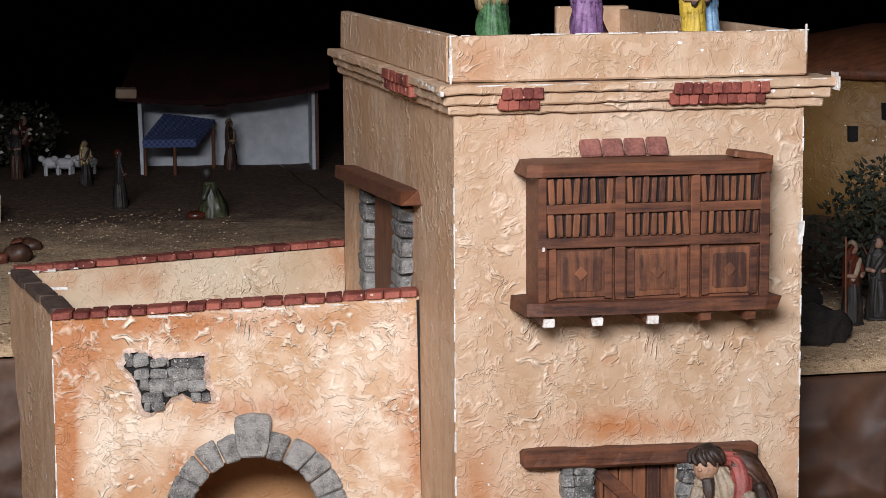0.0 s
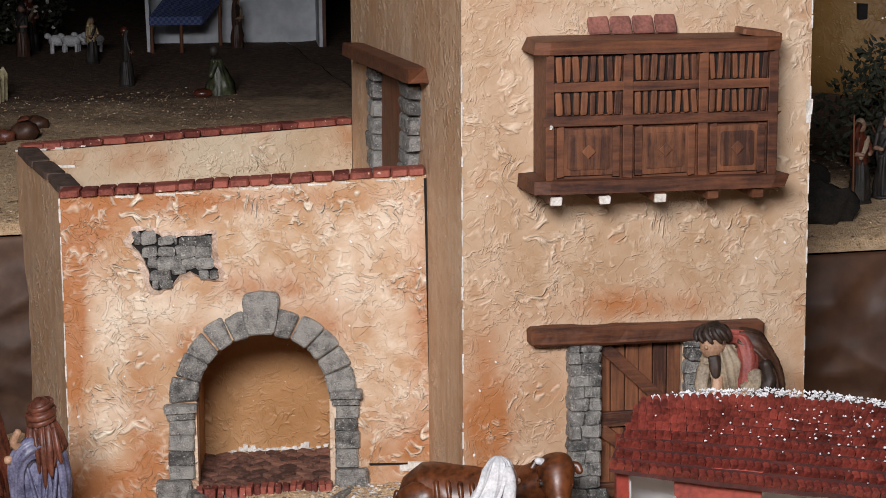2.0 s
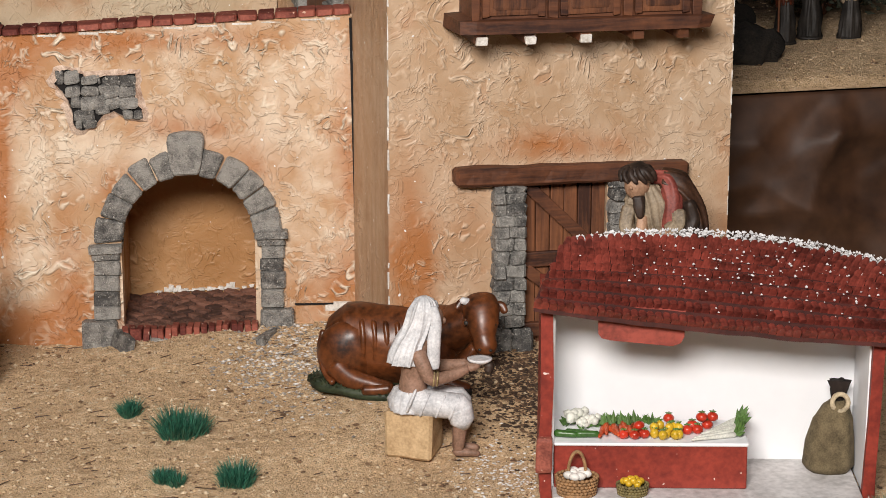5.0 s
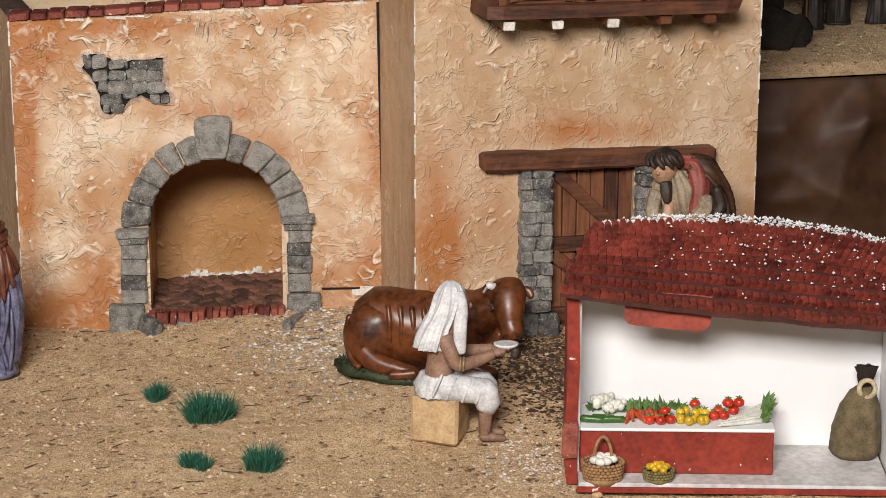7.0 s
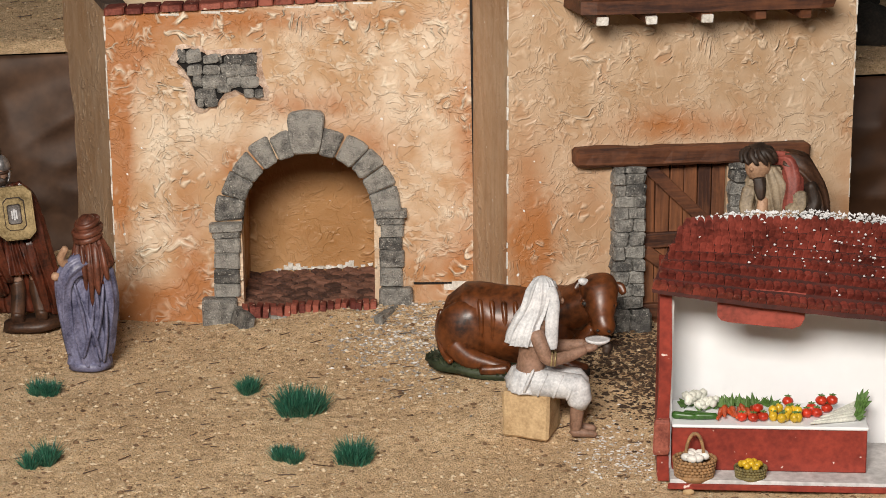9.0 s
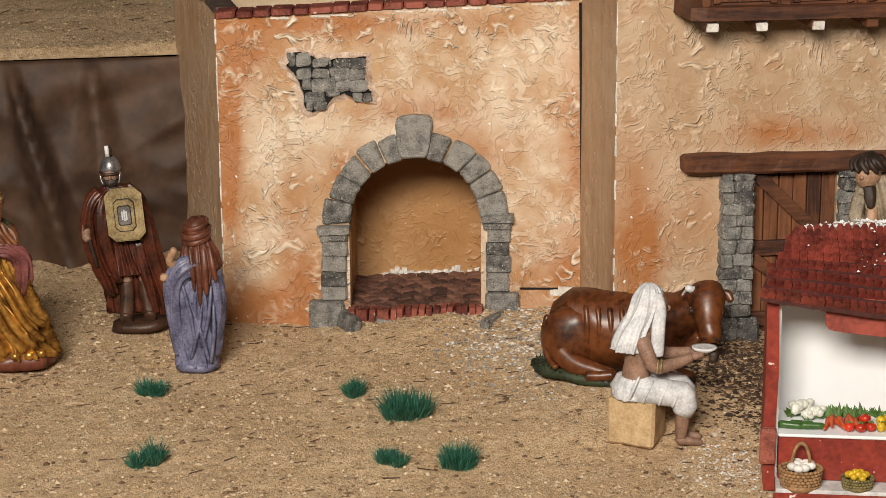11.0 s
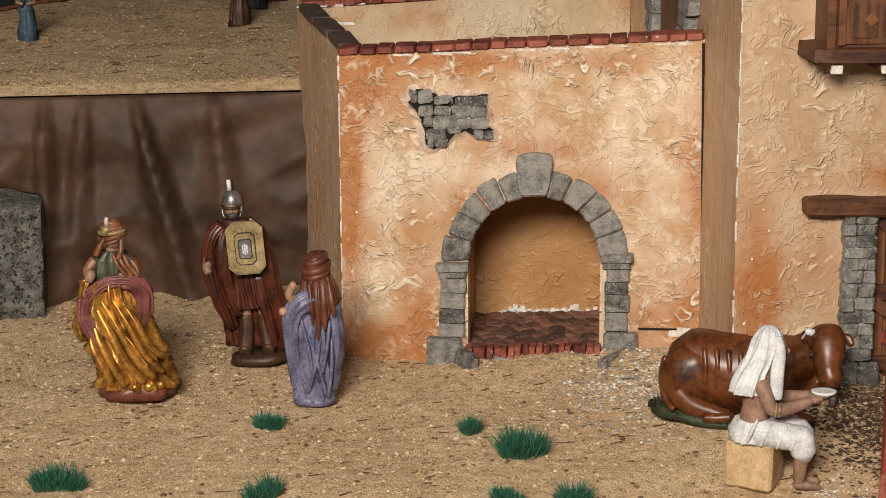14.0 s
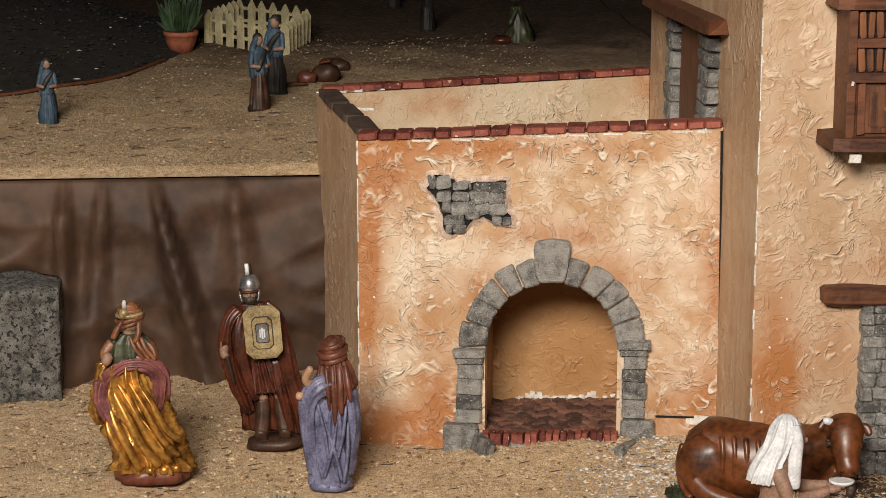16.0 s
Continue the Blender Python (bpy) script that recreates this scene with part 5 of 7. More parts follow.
def legionary(bm):
    loft(bm, [(.014, -.002, 0, .036, .024, .05, 4, 0), (.014, -.002, .010, .033, .022, .06, 5, 0)], 32, 3)
    for x, lean in ((.002, -.004), (.024, .002)):
        sweep(bm, [(x + lean, -.014, .014, .0065, .009), (x + lean, -.006, .020, .0085, .0095), (x, -.002, .045, .0090, .0085), (x, -.001, .060, .0078, .0075)], 3, 5, .10, 24)
        sweep(bm, [(x, -.001, .056, .0065, .0065), (x * .8 + .002, 0, .074, .0070, .0070), (x * .7 + .002, 0, .092, .0080, .0080)], 2, 0, 0, 18)
    drape(bm, [(.008, -.002, .070, .025, .017), (.006, -.001, .092, .021, .015), (.004, 0, .112, .017, .013)], 17, .20, 4, 4, 1.0)
    loft(bm, [(.004, 0, .106, .017, .013, 0, 1, 0), (.004, 0, .135, .020, .014, 0, 1, 0), (.003, 0, .158, .023, .014, 0, 1, 0), (.001, 0, .172, .013, .011, 0, 1, 0)], 28, 3)
    # cloak: behind, and hanging in long folds from both shoulders
    drape(bm, [(.014, .010, .018, .034, .009), (.008, .010, .060, .031, .010), (.004, .009, .110, .028, .010), (.002, .007, .155, .024, .010), (.001, .004, .176, .013, .010)], 13, .20, 0, 10, 3.0)
    sweep(bm, [(-.012, -.004, .172, .009, .009), (-.024, -.006, .156, .011, .012), (-.031, -.006, .128, .011, .013), (-.029, -.004, .098, .010, .012), (-.022, -.002, .070, .009, .010), (-.014, 0, .042, .006, .008)], 0, 8, .26, 56, 7, 2.0)
    sweep(bm, [(-.010, -.008, .168, .006, .006), (-.016, -.014, .146, .008, .006), (-.016, -.015, .118, .008, .006), (-.010, -.012, .085, .007, .006), (-.004, -.010, .060, .004, .005)], 0, 5, .24, 40, 6, 5.0)
    sweep(bm, [(.012, -.002, .174, .009, .009), (.026, -.003, .156, .010, .011), (.034, -.004, .120, .010, .012), (.038, -.004, .080, .011, .011), (.043, -.004, .045, .010, .010), (.046, -.004, .014, .008, .008)], 0, 8, .26, 56, 7, 4.0)
    sweep(bm, [(.022, -.008, .110, .006, .006), (.026, -.010, .080, .007, .006), (.031, -.010, .045, .006, .006), (.034, -.008, .018, .005, .005)], 0, 5, .22, 32, 6, 8.0)
    # arm and hand at the side, strap, neck scarf
    sweep(bm, [(-.034, -.010, .134, .006, .006), (-.036, -.018, .124, .0050, .0050), (-.033, -.022, .118, .0045, .0045)], 2, 0, 0, 16)
    rod(bm, (-.033, -.020, .122), (-.028, -.016, .085), .0026, .0022, 6)
    rod(bm, (.002, -.012, .172), (.006, -.018, .162), .004, .003, 7)
    # head: bearded face under a helmet with cheek guards and a crest stump
    rod(bm, (0, -.001, .168), (0, -.001, .182), .0075, .007, 1)
    blob_bm(bm, (0, -.003, .190), (.0095, .0105, .0125), (0, 0, 0), 2, .1, 4, 3)
    blob_bm(bm, (0, -.007, .1835), (.0088, .0078, .0070), (0, 0, 0), 6, .25, 1, 3)
    blob_bm(bm, (0, -.0135, .190), (.0020, .0022, .0032), (0, 0, 0), 2)
    loft(bm, [(0, .001, .192, .0122, .0128, 0, 1, 0), (0, .001, .200, .0122, .0126, 0, 1, 0), (0, .001, .206, .0105, .0110, 0, 1, 0), (0, .001, .2105, .0070, .0075, 0, 1, 0), (0, .001, .213, .0030, .0030, 0, 1, 0)], 28, 1)
    loft(bm, [(0, -.001, .1925, .0138, .0150, 0, 1, 0), (0, -.001, .1950, .0136, .0148, 0, 1, 0)], 28, 3)
    for q in (-1, 1):
        sweep(bm, [(q * .0112, -.004, .194, .0020, .0050), (q * .0108, -.007, .187, .0018, .0042), (q * .0085, -.010, .181, .0014, .0028)], 1, 0, 0, 14)
    loft(bm, [(0, .001, .212, .0042, .0046, 0, 1, 0), (0, .001, .218, .0048, .0055, 0, 1, 0), (0, .001, .224, .0036, .0040, 0, 1, 0)], 14, 6)
    loft(bm, [(-.001, -.003, .213, .0028, .0028, 0, 1, 0), (-.001, -.003, .226, .0024, .0024, 0, 1, 0)], 12, 7)
    # eight-sided shield with two raised borders and a pale boss
    for k, (hw, hh, c, y0, y1, mat) in enumerate(((.0218, .0320, .0085, -.034, -.030, 5), (.0203, .0304, .0080, -.0352, -.0341, 5), (.0124, .0198, .0048, -.0362, -.0353, 6), (.0113, .0187, .0046, -.0372, -.0363, 5), (.0080, .0120, .002, -.0379, -.0373, 6), (.0068, .0108, .0018, -.0386, -.038, 1))):
        out = [(-hw, -hh + c), (-hw + c, -hh), (hw - c, -hh), (hw, -hh + c), (hw, hh - c), (hw - c, hh), (-hw + c, hh), (-hw, hh - c)]
        slab([(x + .0145, z + .149) for x, z in out], y0, y1, bm, mat)
    for dx, w, h in ((-.0025, .0018, .010), (0, .0022, .013), (.0025, .0018, .010)):
        add_box(bm, .0145 + dx - w / 2, .0145 + dx + w / 2, -.0396, -.0387, .149 - h / 2, .149 + h / 2, 7)


statue("soldier_statuette", pose(-0.0120, 2.612, 0.001, 0, -4.5, -6), legionary, ["oxblood", "steel", "brown_skin", "leather", "oxblood", "brass", "hair", "white"], "statuette of an armoured man with red cloak and brass shield")


def gilded(bm):
    loft(bm, [(.002, 0, 0, .042, .027, .05, 5, 0), (.002, 0, .010, .041, .026, .07, 6, .5), (.002, 0, .017, .036, .023, .08, 7, .5)], 40, 2)
    # gilded skirt that swings out to one side as it falls
    drape(bm, [(.004, 0, .012, .040, .025), (.004, -.001, .026, .037, .024), (-.002, -.001, .045, .035, .023), (-.010, -.001, .068, .034, .022), (-.017, 0, .090, .034, .021), (-.021, 0, .115, .033, .020), (-.022, 0, .140, .027, .017)], 13, .34, 0, 30, 1.0, 160, 8)
    # long swags from the hip to the hem
    for x0, z0, x1, z1, r in ((-.040, .112, .012, .022, .0046), (-.034, .120, .026, .026, .0042), (-.022, .122, .034, .034, .0040), (-.044, .096, -.010, .018, .0048), (-.010, .118, .036, .052, .0036), (-.046, .080, -.026, .024, .0044)):
        xm, zm = x0 * .55 + x1 * .45, (z0 + z1) / 2
        sweep(bm, [(x0, -.014, z0, r * .6, .0045), (xm - .006, -.0225, zm + .012, r, .0060), (xm + .010, -.0250, zm - .020, r, .0060), (x1, -.0225, z1, r * 1.2, .0070)], 0, 3, .16, 20, 7, x0 * 70)
    for k in range(7):
        a = -2.9 + 0.42 * k
        blob_bm(bm, (.004 + .037 * math.cos(a), .024 * math.sin(a), .017), (.0065, .0055, .0060), (0, 0, 0), 0, .25, k)
    # mauve shawl: round the waist, over the arms, one end hanging at the hip
    sweep(bm, [(-.052, -.006, .104, .006, .008), (-.045, -.011, .124, .0070, .007), (-.024, -.0165, .140, .0055, .004), (.000, -.015, .139, .0085, .005), (.013, -.008, .126, .0095, .008), (.015, -.003, .102, .0085, .010), (.010, 0, .080, .004, .006)], 1, 9, .42, 64, 7, 2.0)
    sweep(bm, [(-.050, -.012, .122, .008, .008), (-.051, -.014, .100, .010, .009), (-.041, -.016, .078, .009, .008), (-.034, -.014, .052, .010, .008), (-.028, -.014, .036, .006, .006)], 1, 6, .26, 44, 7, 5.0)
    sweep(bm, [(-.056, -.008, .104, .006, .008), (-.060, -.008, .086, .007, .008), (-.052, -.010, .070, .006, .007)], 0, 5, .25, 32, 6, 7.0)
    # bodice with crossed bands, arms
    drape(bm, [(-.021, 0, .134, .025, .017), (-.020, 0, .150, .026, .017), (-.019, 0, .164, .024, .015), (-.018, 0, .174, .012, .011)], 9, .12, 3, 20, 3.0, 96, 5)
    for dx in (-.006, 0, .006):
        sweep(bm, [(-.012 + dx, -.013, .172, .0022, .003), (-.006 + dx, -.0185, .160, .0026, .003), (.004 + dx, -.0165, .146, .0022, .003)], 5, 0, 0, 14)
    sweep(bm, [(-.038, -.002, .164, .0065, .0070), (-.046, -.007, .153, .0062, .0065), (-.043, -.014, .142, .0050, .0050)], 5, 5, .2, 24)
    blob_bm(bm, (-.044, -.018, .148), (.0065, .0055, .0085), (0, 20, 0), 4, .15, 3)
    sweep(bm, [(-.001, -.001, .164, .0065, .0070), (.007, -.006, .153, .0060, .0065), (.008, -.010, .142, .0050, .0050)], 5, 5, .2, 24)
    # head, wound turban with a brass clasp and a pale tip, braids
    rod(bm, (-.019, -.001, .170), (-.019, -.001, .182), .0075, .0075, 4)
    blob_bm(bm, (-.018, -.002, .188), (.0115, .0115, .0130), (0, 0, 0), 4, .08, 3, 3)
    blob_bm(bm, (-.018, .001, .196), (.0140, .0145, .0135), (0, 0, 0), 5, .10, 6, 3)
    for k in range(5):
        z0, tilt = .186 + .0050 * k, .005 - .0018 * k
        r = (.0145, .0152, .0148, .0128, .0090)[k]
        sweep(bm, [(-.018 + r * math.cos(a), .001 + r * math.sin(a), z0 + tilt * math.cos(a), .0024, .0024) for a in (math.pi * j / 6 for j in range(13))], (5, 5, 6, 5, 5)[k], 3, .10, 12, 2, k)
    blob_bm(bm, (-.024, -.012, .199), (.0058, .0045, .0070), (0, 0, 0), 6, .1, 2)
    loft(bm, [(-.0235, -.010, .205, .0026, .0026, 0, 1, 0), (-.0235, -.010, .212, .0024, .0024, 0, 1, 0), (-.0235, -.010, .2145, .0012, .0012, 0, 1, 0)], 12, 7)
    sweep(bm, [(-.026, -.010, .190, .0034, .0034), (-.032, -.012, .180, .0040, .0036), (-.037, -.012, .170, .0030, .0030)], 5, 4, .2, 16)
    sweep(bm, [(-.008, -.008, .190, .0034, .0034), (-.008, -.014, .178, .0036, .0034), (-.012, -.017, .166, .0026, .0028)], 5, 4, .2, 16)


statue("robed_statuette", pose(-0.1440, 2.500, 0.000), gilded, ["gold", "mauve", "terracotta", "moss", "brown_skin", "orange", "brass", "white"], "statuette in a gilded robe with mauve shawl and russet turban")


# seated woman on a sandstone block
bm = box(-0.0245, 0.0270, -0.023, 0.023, 0.0, 0.050, 0.0015, 0.003)
bmesh.ops.subdivide_edges(bm, edges=bm.edges, cuts=2, use_grid_fill=True)
for v in bm.verts:
    v.co += Vector((0, 0, 0.0009)) * noise.noise(v.co * 90) + Vector((0.0008, 0.0008, 0)) * noise.noise(v.co * 70)
ob = part("stone_block", bm, F["sandstone"])
ob.matrix_basis = pose(0.5025, 2.1560, -0.002, 0, 0, -28)
tagged(ob, "pale sandstone block lying on the sand", "block")


def sitter(bm):
    # local x points the way she faces, the seat is at z = 0.05
    folded(bm, between([(-.004, 0, .050, .023, .023), (-.003, 0, .060, .023, .022), (-.003, 0, .072, .018, .018)], 4), 9, .05, 0, 48)
    for s in (-1, 1):
        rod(bm, (.002, s * .011, .060), (.050, s * .010 - .003, .055), .0145, .0135, 0, 16)
        rod(bm, (.046, s * .010 - .003, .055), (.050, s * .010 - .003, .040), .0140, .0130, 0, 14)
        rod(bm, (.048, s * .009 - .002, .040), (.046, s * .009, .008), .0080, .0058, 1, 12)
        rod(bm, (.044, s * .009, .005), (.066, s * .009 - .002, .003), .0055, .0035, 1, 12)
    sweep(bm, [(-.002, 0, .062, .016, .019), (.000, 0, .085, .0135, .0165), (.003, 0, .105, .0155, .0195), (.006, 0, .122, .0130, .0170), (.011, 0, .134, .0075, .0080)], 1, 0, 0, 28)
    for k, (x, z) in enumerate(((-.004, .070), (.010, .066), (.026, .064), (.040, .062))):
        sweep(bm, [(x - .004, -.020, z - .018, .0016, .0028), (x, -.0235, z - .006, .0020, .0032), (x + .006, -.018, z + .006, .0014, .0026)], 0, 0, 0, 12, 4, k)
    for s in (-1, 1):
        sweep(bm, [(.004, s * .019, .118, .0080, .0075), (.010, s * .0245, .102, .0076, .0070), (.018, s * .0245, .089, .0070, .0064), (.036, s * .018, .090, .0062, .0058), (.056, s * .009, .095, .0048, .0046)], 1, 0, 0, 18)
        blob_bm(bm, (.060, s * .008, .096), (.008, .0052, .0042), (0, -10, 0), 1, .1, s, 3)
        for x in (.020, .0235):
            sweep(bm, [(x + .0006 * math.sin(a), s * .0235 + .0072 * math.cos(a), .0893 + .0072 * math.sin(a), .0012, .0012) for a in (math.pi * j / 5 for j in range(11))], 2, 0, 0, 8, 1)
    loft(bm, [(.068, 0, .097, .005, .005, 0, 1, 0), (.068, 0, .101, .0125, .0105, 0, 1, 0), (.068, 0, .1035, .0130, .0110, 0, 1, 0), (.068, 0, .1030, .0100, .0085, 0, 1, 0)], 24, 0)
    sweep(bm, [(.072, .004, .100, .004, .004), (.078, .002, .094, .0055, .0055), (.076, 0, .087, .004, .004)], 3, 0, 0, 14)
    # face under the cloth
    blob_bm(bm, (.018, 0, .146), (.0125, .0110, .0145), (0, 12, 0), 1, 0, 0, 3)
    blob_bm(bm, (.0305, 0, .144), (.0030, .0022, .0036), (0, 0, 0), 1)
    # head cloth: smooth crown, spreading over shoulders and back, with a banded lappet before each shoulder
    drape(bm, [(-.008, 0, .102, .0195, .0255), (-.006, 0, .111, .0190, .0255), (-.002, 0, .124, .0170, .0225), (.004, 0, .135, .0160, .0185), (.008, 0, .146, .0160, .0165), (.010, 0, .157, .0145, .0148), (.011, 0, .166, .0100, .0105), (.011, 0, .170, .004, .004)], 9, .13, 0, 8, 2.0, 112, 5)
    for s in (-1, 1):
        sweep(bm, [(.019, s * .010, .162, .0050, .0035), (.0225, s * .0135, .146, .0056, .0034), (.0205, s * .0175, .128, .0066, .0036), (.020, s * .0190, .106, .0062, .0034), (.020, s * .0190, .098, .0050, .0030)], 0, 4, .10, 24)


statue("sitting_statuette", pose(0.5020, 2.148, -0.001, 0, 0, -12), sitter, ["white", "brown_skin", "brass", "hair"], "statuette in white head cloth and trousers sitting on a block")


def cow(bm):
    # lying with the head to +x; z = 0 is the underside of the base
    path = [(-.098, .004, .030, .012, .018), (-.090, .004, .040, .026, .034), (-.070, .003, .048, .032, .044), (-.040, 0, .050, .034, .044), (-.005, 0, .049, .034, .043), (.025, -.001, .052, .032, .043), (.048, -.002, .060, .026, .036), (.062, -.004, .072, .018, .026), (.074, -.008, .084, .014, .019)]
    rings = []
    fine_path = between(path, 4)
    for x, y, zc, ry, rz in fine_path:
        ring = []
        for i in range(30):
            a = 2 * math.pi * i / 30
            k = 1 + 0.10 * noise.noise(Vector((x * 34, math.cos(a) * 2, math.sin(a) * 2)))
            ring.append(bm.verts.new((x, y + ry * k * math.cos(a), max(0.006, zc + rz * k * math.sin(a)))))
        rings.append(ring)
    fs = [bm.faces.new(rings[0]), bm.faces.new(rings[-1][::-1])]
    for r0, r1 in zip(rings, rings[1:]):
        for i in range(30):
            fs.append(bm.faces.new((r0[i], r1[i], r1[(i + 1) % 30], r0[(i + 1) % 30])))
    for f in fs:
        f.smooth = True
    # haunch, shoulder, ribs just under the hide, folded legs
    blob_bm(bm, (-.066, -.018, .042), (.033, .019, .037), (0, 14, 0), 0, .10, 1, 3)
    blob_bm(bm, (.026, -.018, .046), (.030, .019, .035), (0, -12, 0), 0, .10, 2, 3)
    for k in range(5):
        sweep(bm, [(-.050 + .013 * k, -.0225, .082, .0030, .004), (-.046 + .013 * k, -.0300, .062, .0040, .005), (-.046 + .013 * k, -.0290, .038, .0030, .004)], 0, 0, 0, 14, 5, k)
    sweep(bm, [(-.078, -.026, .030, .014, .012), (-.058, -.036, .018, .012, .010), (-.030, -.042, .014, .0085, .008), (-.010, -.045, .012, .0065, .0065)], 0, 0, 0, 20)
    sweep(bm, [(-.012, -.046, .013, .007, .007), (-.028, -.049, .011, .006, .006), (-.044, -.049, .010, .0055, .0055)], 0, 0, 0, 16)
    sweep(bm, [(.030, -.028, .034, .012, .011), (.050, -.038, .020, .0095, .009), (.074, -.038, .014, .0070, .007)], 0, 0, 0, 20)
    sweep(bm, [(.074, -.038, .014, .0065, .0065), (.060, -.046, .012, .0060, .006), (.046, -.047, .011, .0055, .0055)], 2, 0, 0, 16)
    sweep(bm, [(-.094, -.006, .062, .0035, .0035), (-.097, -.014, .040, .0028, .0028), (-.088, -.030, .020, .0026, .0026), (-.076, -.040, .012, .0040, .0040)], 0, 0, 0, 12)
    # thick neck, long face turned to the front, ears, stub of a horn
    sweep(bm, [(.030, -.002, .060, .026, .030), (.056, -.006, .078, .024, .026), (.074, -.012, .094, .020, .020), (.080, -.016, .102, .013, .014)], 0, 5, .05, 36)
    sweep(bm, [(.078, -.010, .110, .0170, .0130), (.080, -.021, .102, .0215, .0170), (.083, -.031, .088, .0175, .0150), (.086, -.038, .075, .0125, .0115), (.089, -.042, .066, .0125, .0105), (.090, -.042, .060, .0080, .0070)], 0, 0, 0, 32)
    for q in (-1, 1):
        blob_bm(bm, (.089 + q * .0060, -.0520, .066), (.0022, .0018, .0017), (0, 0, 0), 2, 0, 0, 1)
        blob_bm(bm, (.081 + q * .0150, -.0360, .090), (.0030, .0026, .0028), (0, 0, 0), 2, 0, 0, 2)
        sweep(bm, [(.081 + q * .0150, -.036, .0935, .0016, .002), (.081 + q * .0185, -.032, .0915, .0016, .002), (.081 + q * .0160, -.036, .0865, .0014, .002)], 0, 0, 0, 10)
        sweep(bm, [(.080 + q * .014, -.014, .106, .0045, .004), (.080 + q * .022, -.016, .105, .0058, .0035), (.080 + q * .027, -.020, .099, .0030, .002)], 0, 0, 0, 14)
    rod(bm, (.066, -.024, .110), (.060, -.029, .113), .0046, .0038, 3, 10)
    sweep(bm, [(.074, -.016, .114, .005, .005), (.084, -.024, .114, .006, .005), (.086, -.030, .104, .003, .003)], 0, 4, .2, 14)
    # heavy fold of hide under the throat
    sweep(bm, [(.078, -.030, .064, .007, .010), (.066, -.030, .048, .009, .011), (.054, -.030, .036, .008, .009)], 0, 3, .12, 20)
    # grassy base: an uneven pad with tufts standing along its rim
    loft(bm, [(0, -.008, 0, .109, .046, .03, 9, 0), (0, -.008, .007, .107, .045, .04, 11, .5), (0, -.008, .010, .100, .040, .05, 13, 1)], 72, 1)
    r = random.Random(31)
    for k in range(260):
        a = r.uniform(0, 6.283)
        q = r.uniform(.86, 1.02)
        c = Vector((.107 * q * math.cos(a), -.008 + .045 * q * math.sin(a), .006))
        leaf(bm, c, c + Vector((r.uniform(-.006, .006), r.uniform(-.006, .002), r.uniform(.003, .010))), .0028, 1)


statue("cow_statuette", pose(0.5330, 2.3130, 0.014, 0, 2.0, -20), cow, ["cow", "turf", "dark", "white"], "glossy brown model cow lying on a dark green base", "model cow")


def stooping_man(bm):
    loft(bm, [(0, 0, 0, .030, .024, .05, 4, 0), (0, 0, .008, .028, .022, .05, 4, 0)], 24, 3)
    drape(bm, [(0, 0, .006, .026, .020), (0, 0, .080, .028, .022), (.004, 0, .130, .030, .022), (.004, 0, .165, .030, .022)], 11, .16, 3, 6, 1.0)
    drape(bm, [(-.008, 0, .150, .028, .022), (-.012, 0, .180, .028, .022), (-.014, 0, .204, .024, .019), (-.018, 0, .220, .013, .013)], 11, .14, 0, 16, 2.0)
    # cloak over the bent back
    sweep(bm, [(-.004, .006, .224, .012, .016), (.016, .004, .216, .016, .020), (.031, .000, .192, .015, .022), (.038, -.004, .160, .013, .020), (.040, -.004, .120, .012, .016)], 3, 7, .16, 48, 7, 2.0)
    sweep(bm, [(.024, -.020, .206, .006, .006), (.030, -.022, .186, .008, .006), (.024, -.026, .172, .006, .006)], 4, 4, .2, 24)
    # red scarf round the neck and down over the chest
    sweep(bm, [(-.010, .010, .226, .008, .008), (.004, -.002, .224, .010, .011), (.008, -.016, .206, .010, .007), (.006, -.021, .180, .0095, .006), (.004, -.020, .156, .008, .006)], 1, 6, .16, 40, 7, 4.0)
    # forearm with a turned-back beige sleeve, and hand
    sweep(bm, [(.014, -.020, .196, .008, .008), (.012, -.028, .182, .0085, .0080), (.000, -.033, .174, .0080, .0075)], 0, 5, .2, 28)
    blob_bm(bm, (-.004, -.035, .172), (.009, .007, .007), (0, 0, 0), 2, .2, 3, 3)
    sweep(bm, [(-.036, -.010, .200, .008, .008), (-.042, -.018, .180, .008, .007), (-.034, -.026, .164, .006, .006)], 0, 5, .22, 28)
    sweep(bm, [(-.024, -.016, .190, .006, .005), (-.026, -.022, .172, .007, .005), (-.022, -.024, .152, .006, .005)], 2, 3, .2, 20)
    # bowed head, tousled dark hair and beard
    blob_bm(bm, (-.030, -.008, .221), (.0135, .0125, .0150), (0, -15, 0), 2, .08, 2, 3)
    blob_bm(bm, (-.038, -.017, .221), (.0026, .0034, .0030), (0, 0, 0), 2)
    blob_bm(bm, (-.028, -.003, .233), (.0180, .0165, .0115), (0, -10, 0), 4, .25, 6, 3)
    for k in range(11):
        a = 0.55 * k
        sweep(bm, [(-.028 + .010 * math.cos(a), -.004 + .009 * math.sin(a), .241, .0028, .0028), (-.029 + .0175 * math.cos(a + .3), -.005 + .0155 * math.sin(a + .3), .235, .0030, .0030), (-.029 + .0190 * math.cos(a + .7), -.006 + .0165 * math.sin(a + .7), .226, .0022, .0022)], 4, 3, .2, 12, 3, k)
    sweep(bm, [(-.030, -.018, .212, .0065, .0050), (-.029, -.021, .200, .0060, .0050), (-.028, -.022, .188, .0030, .0030)], 4, 5, .25, 24)


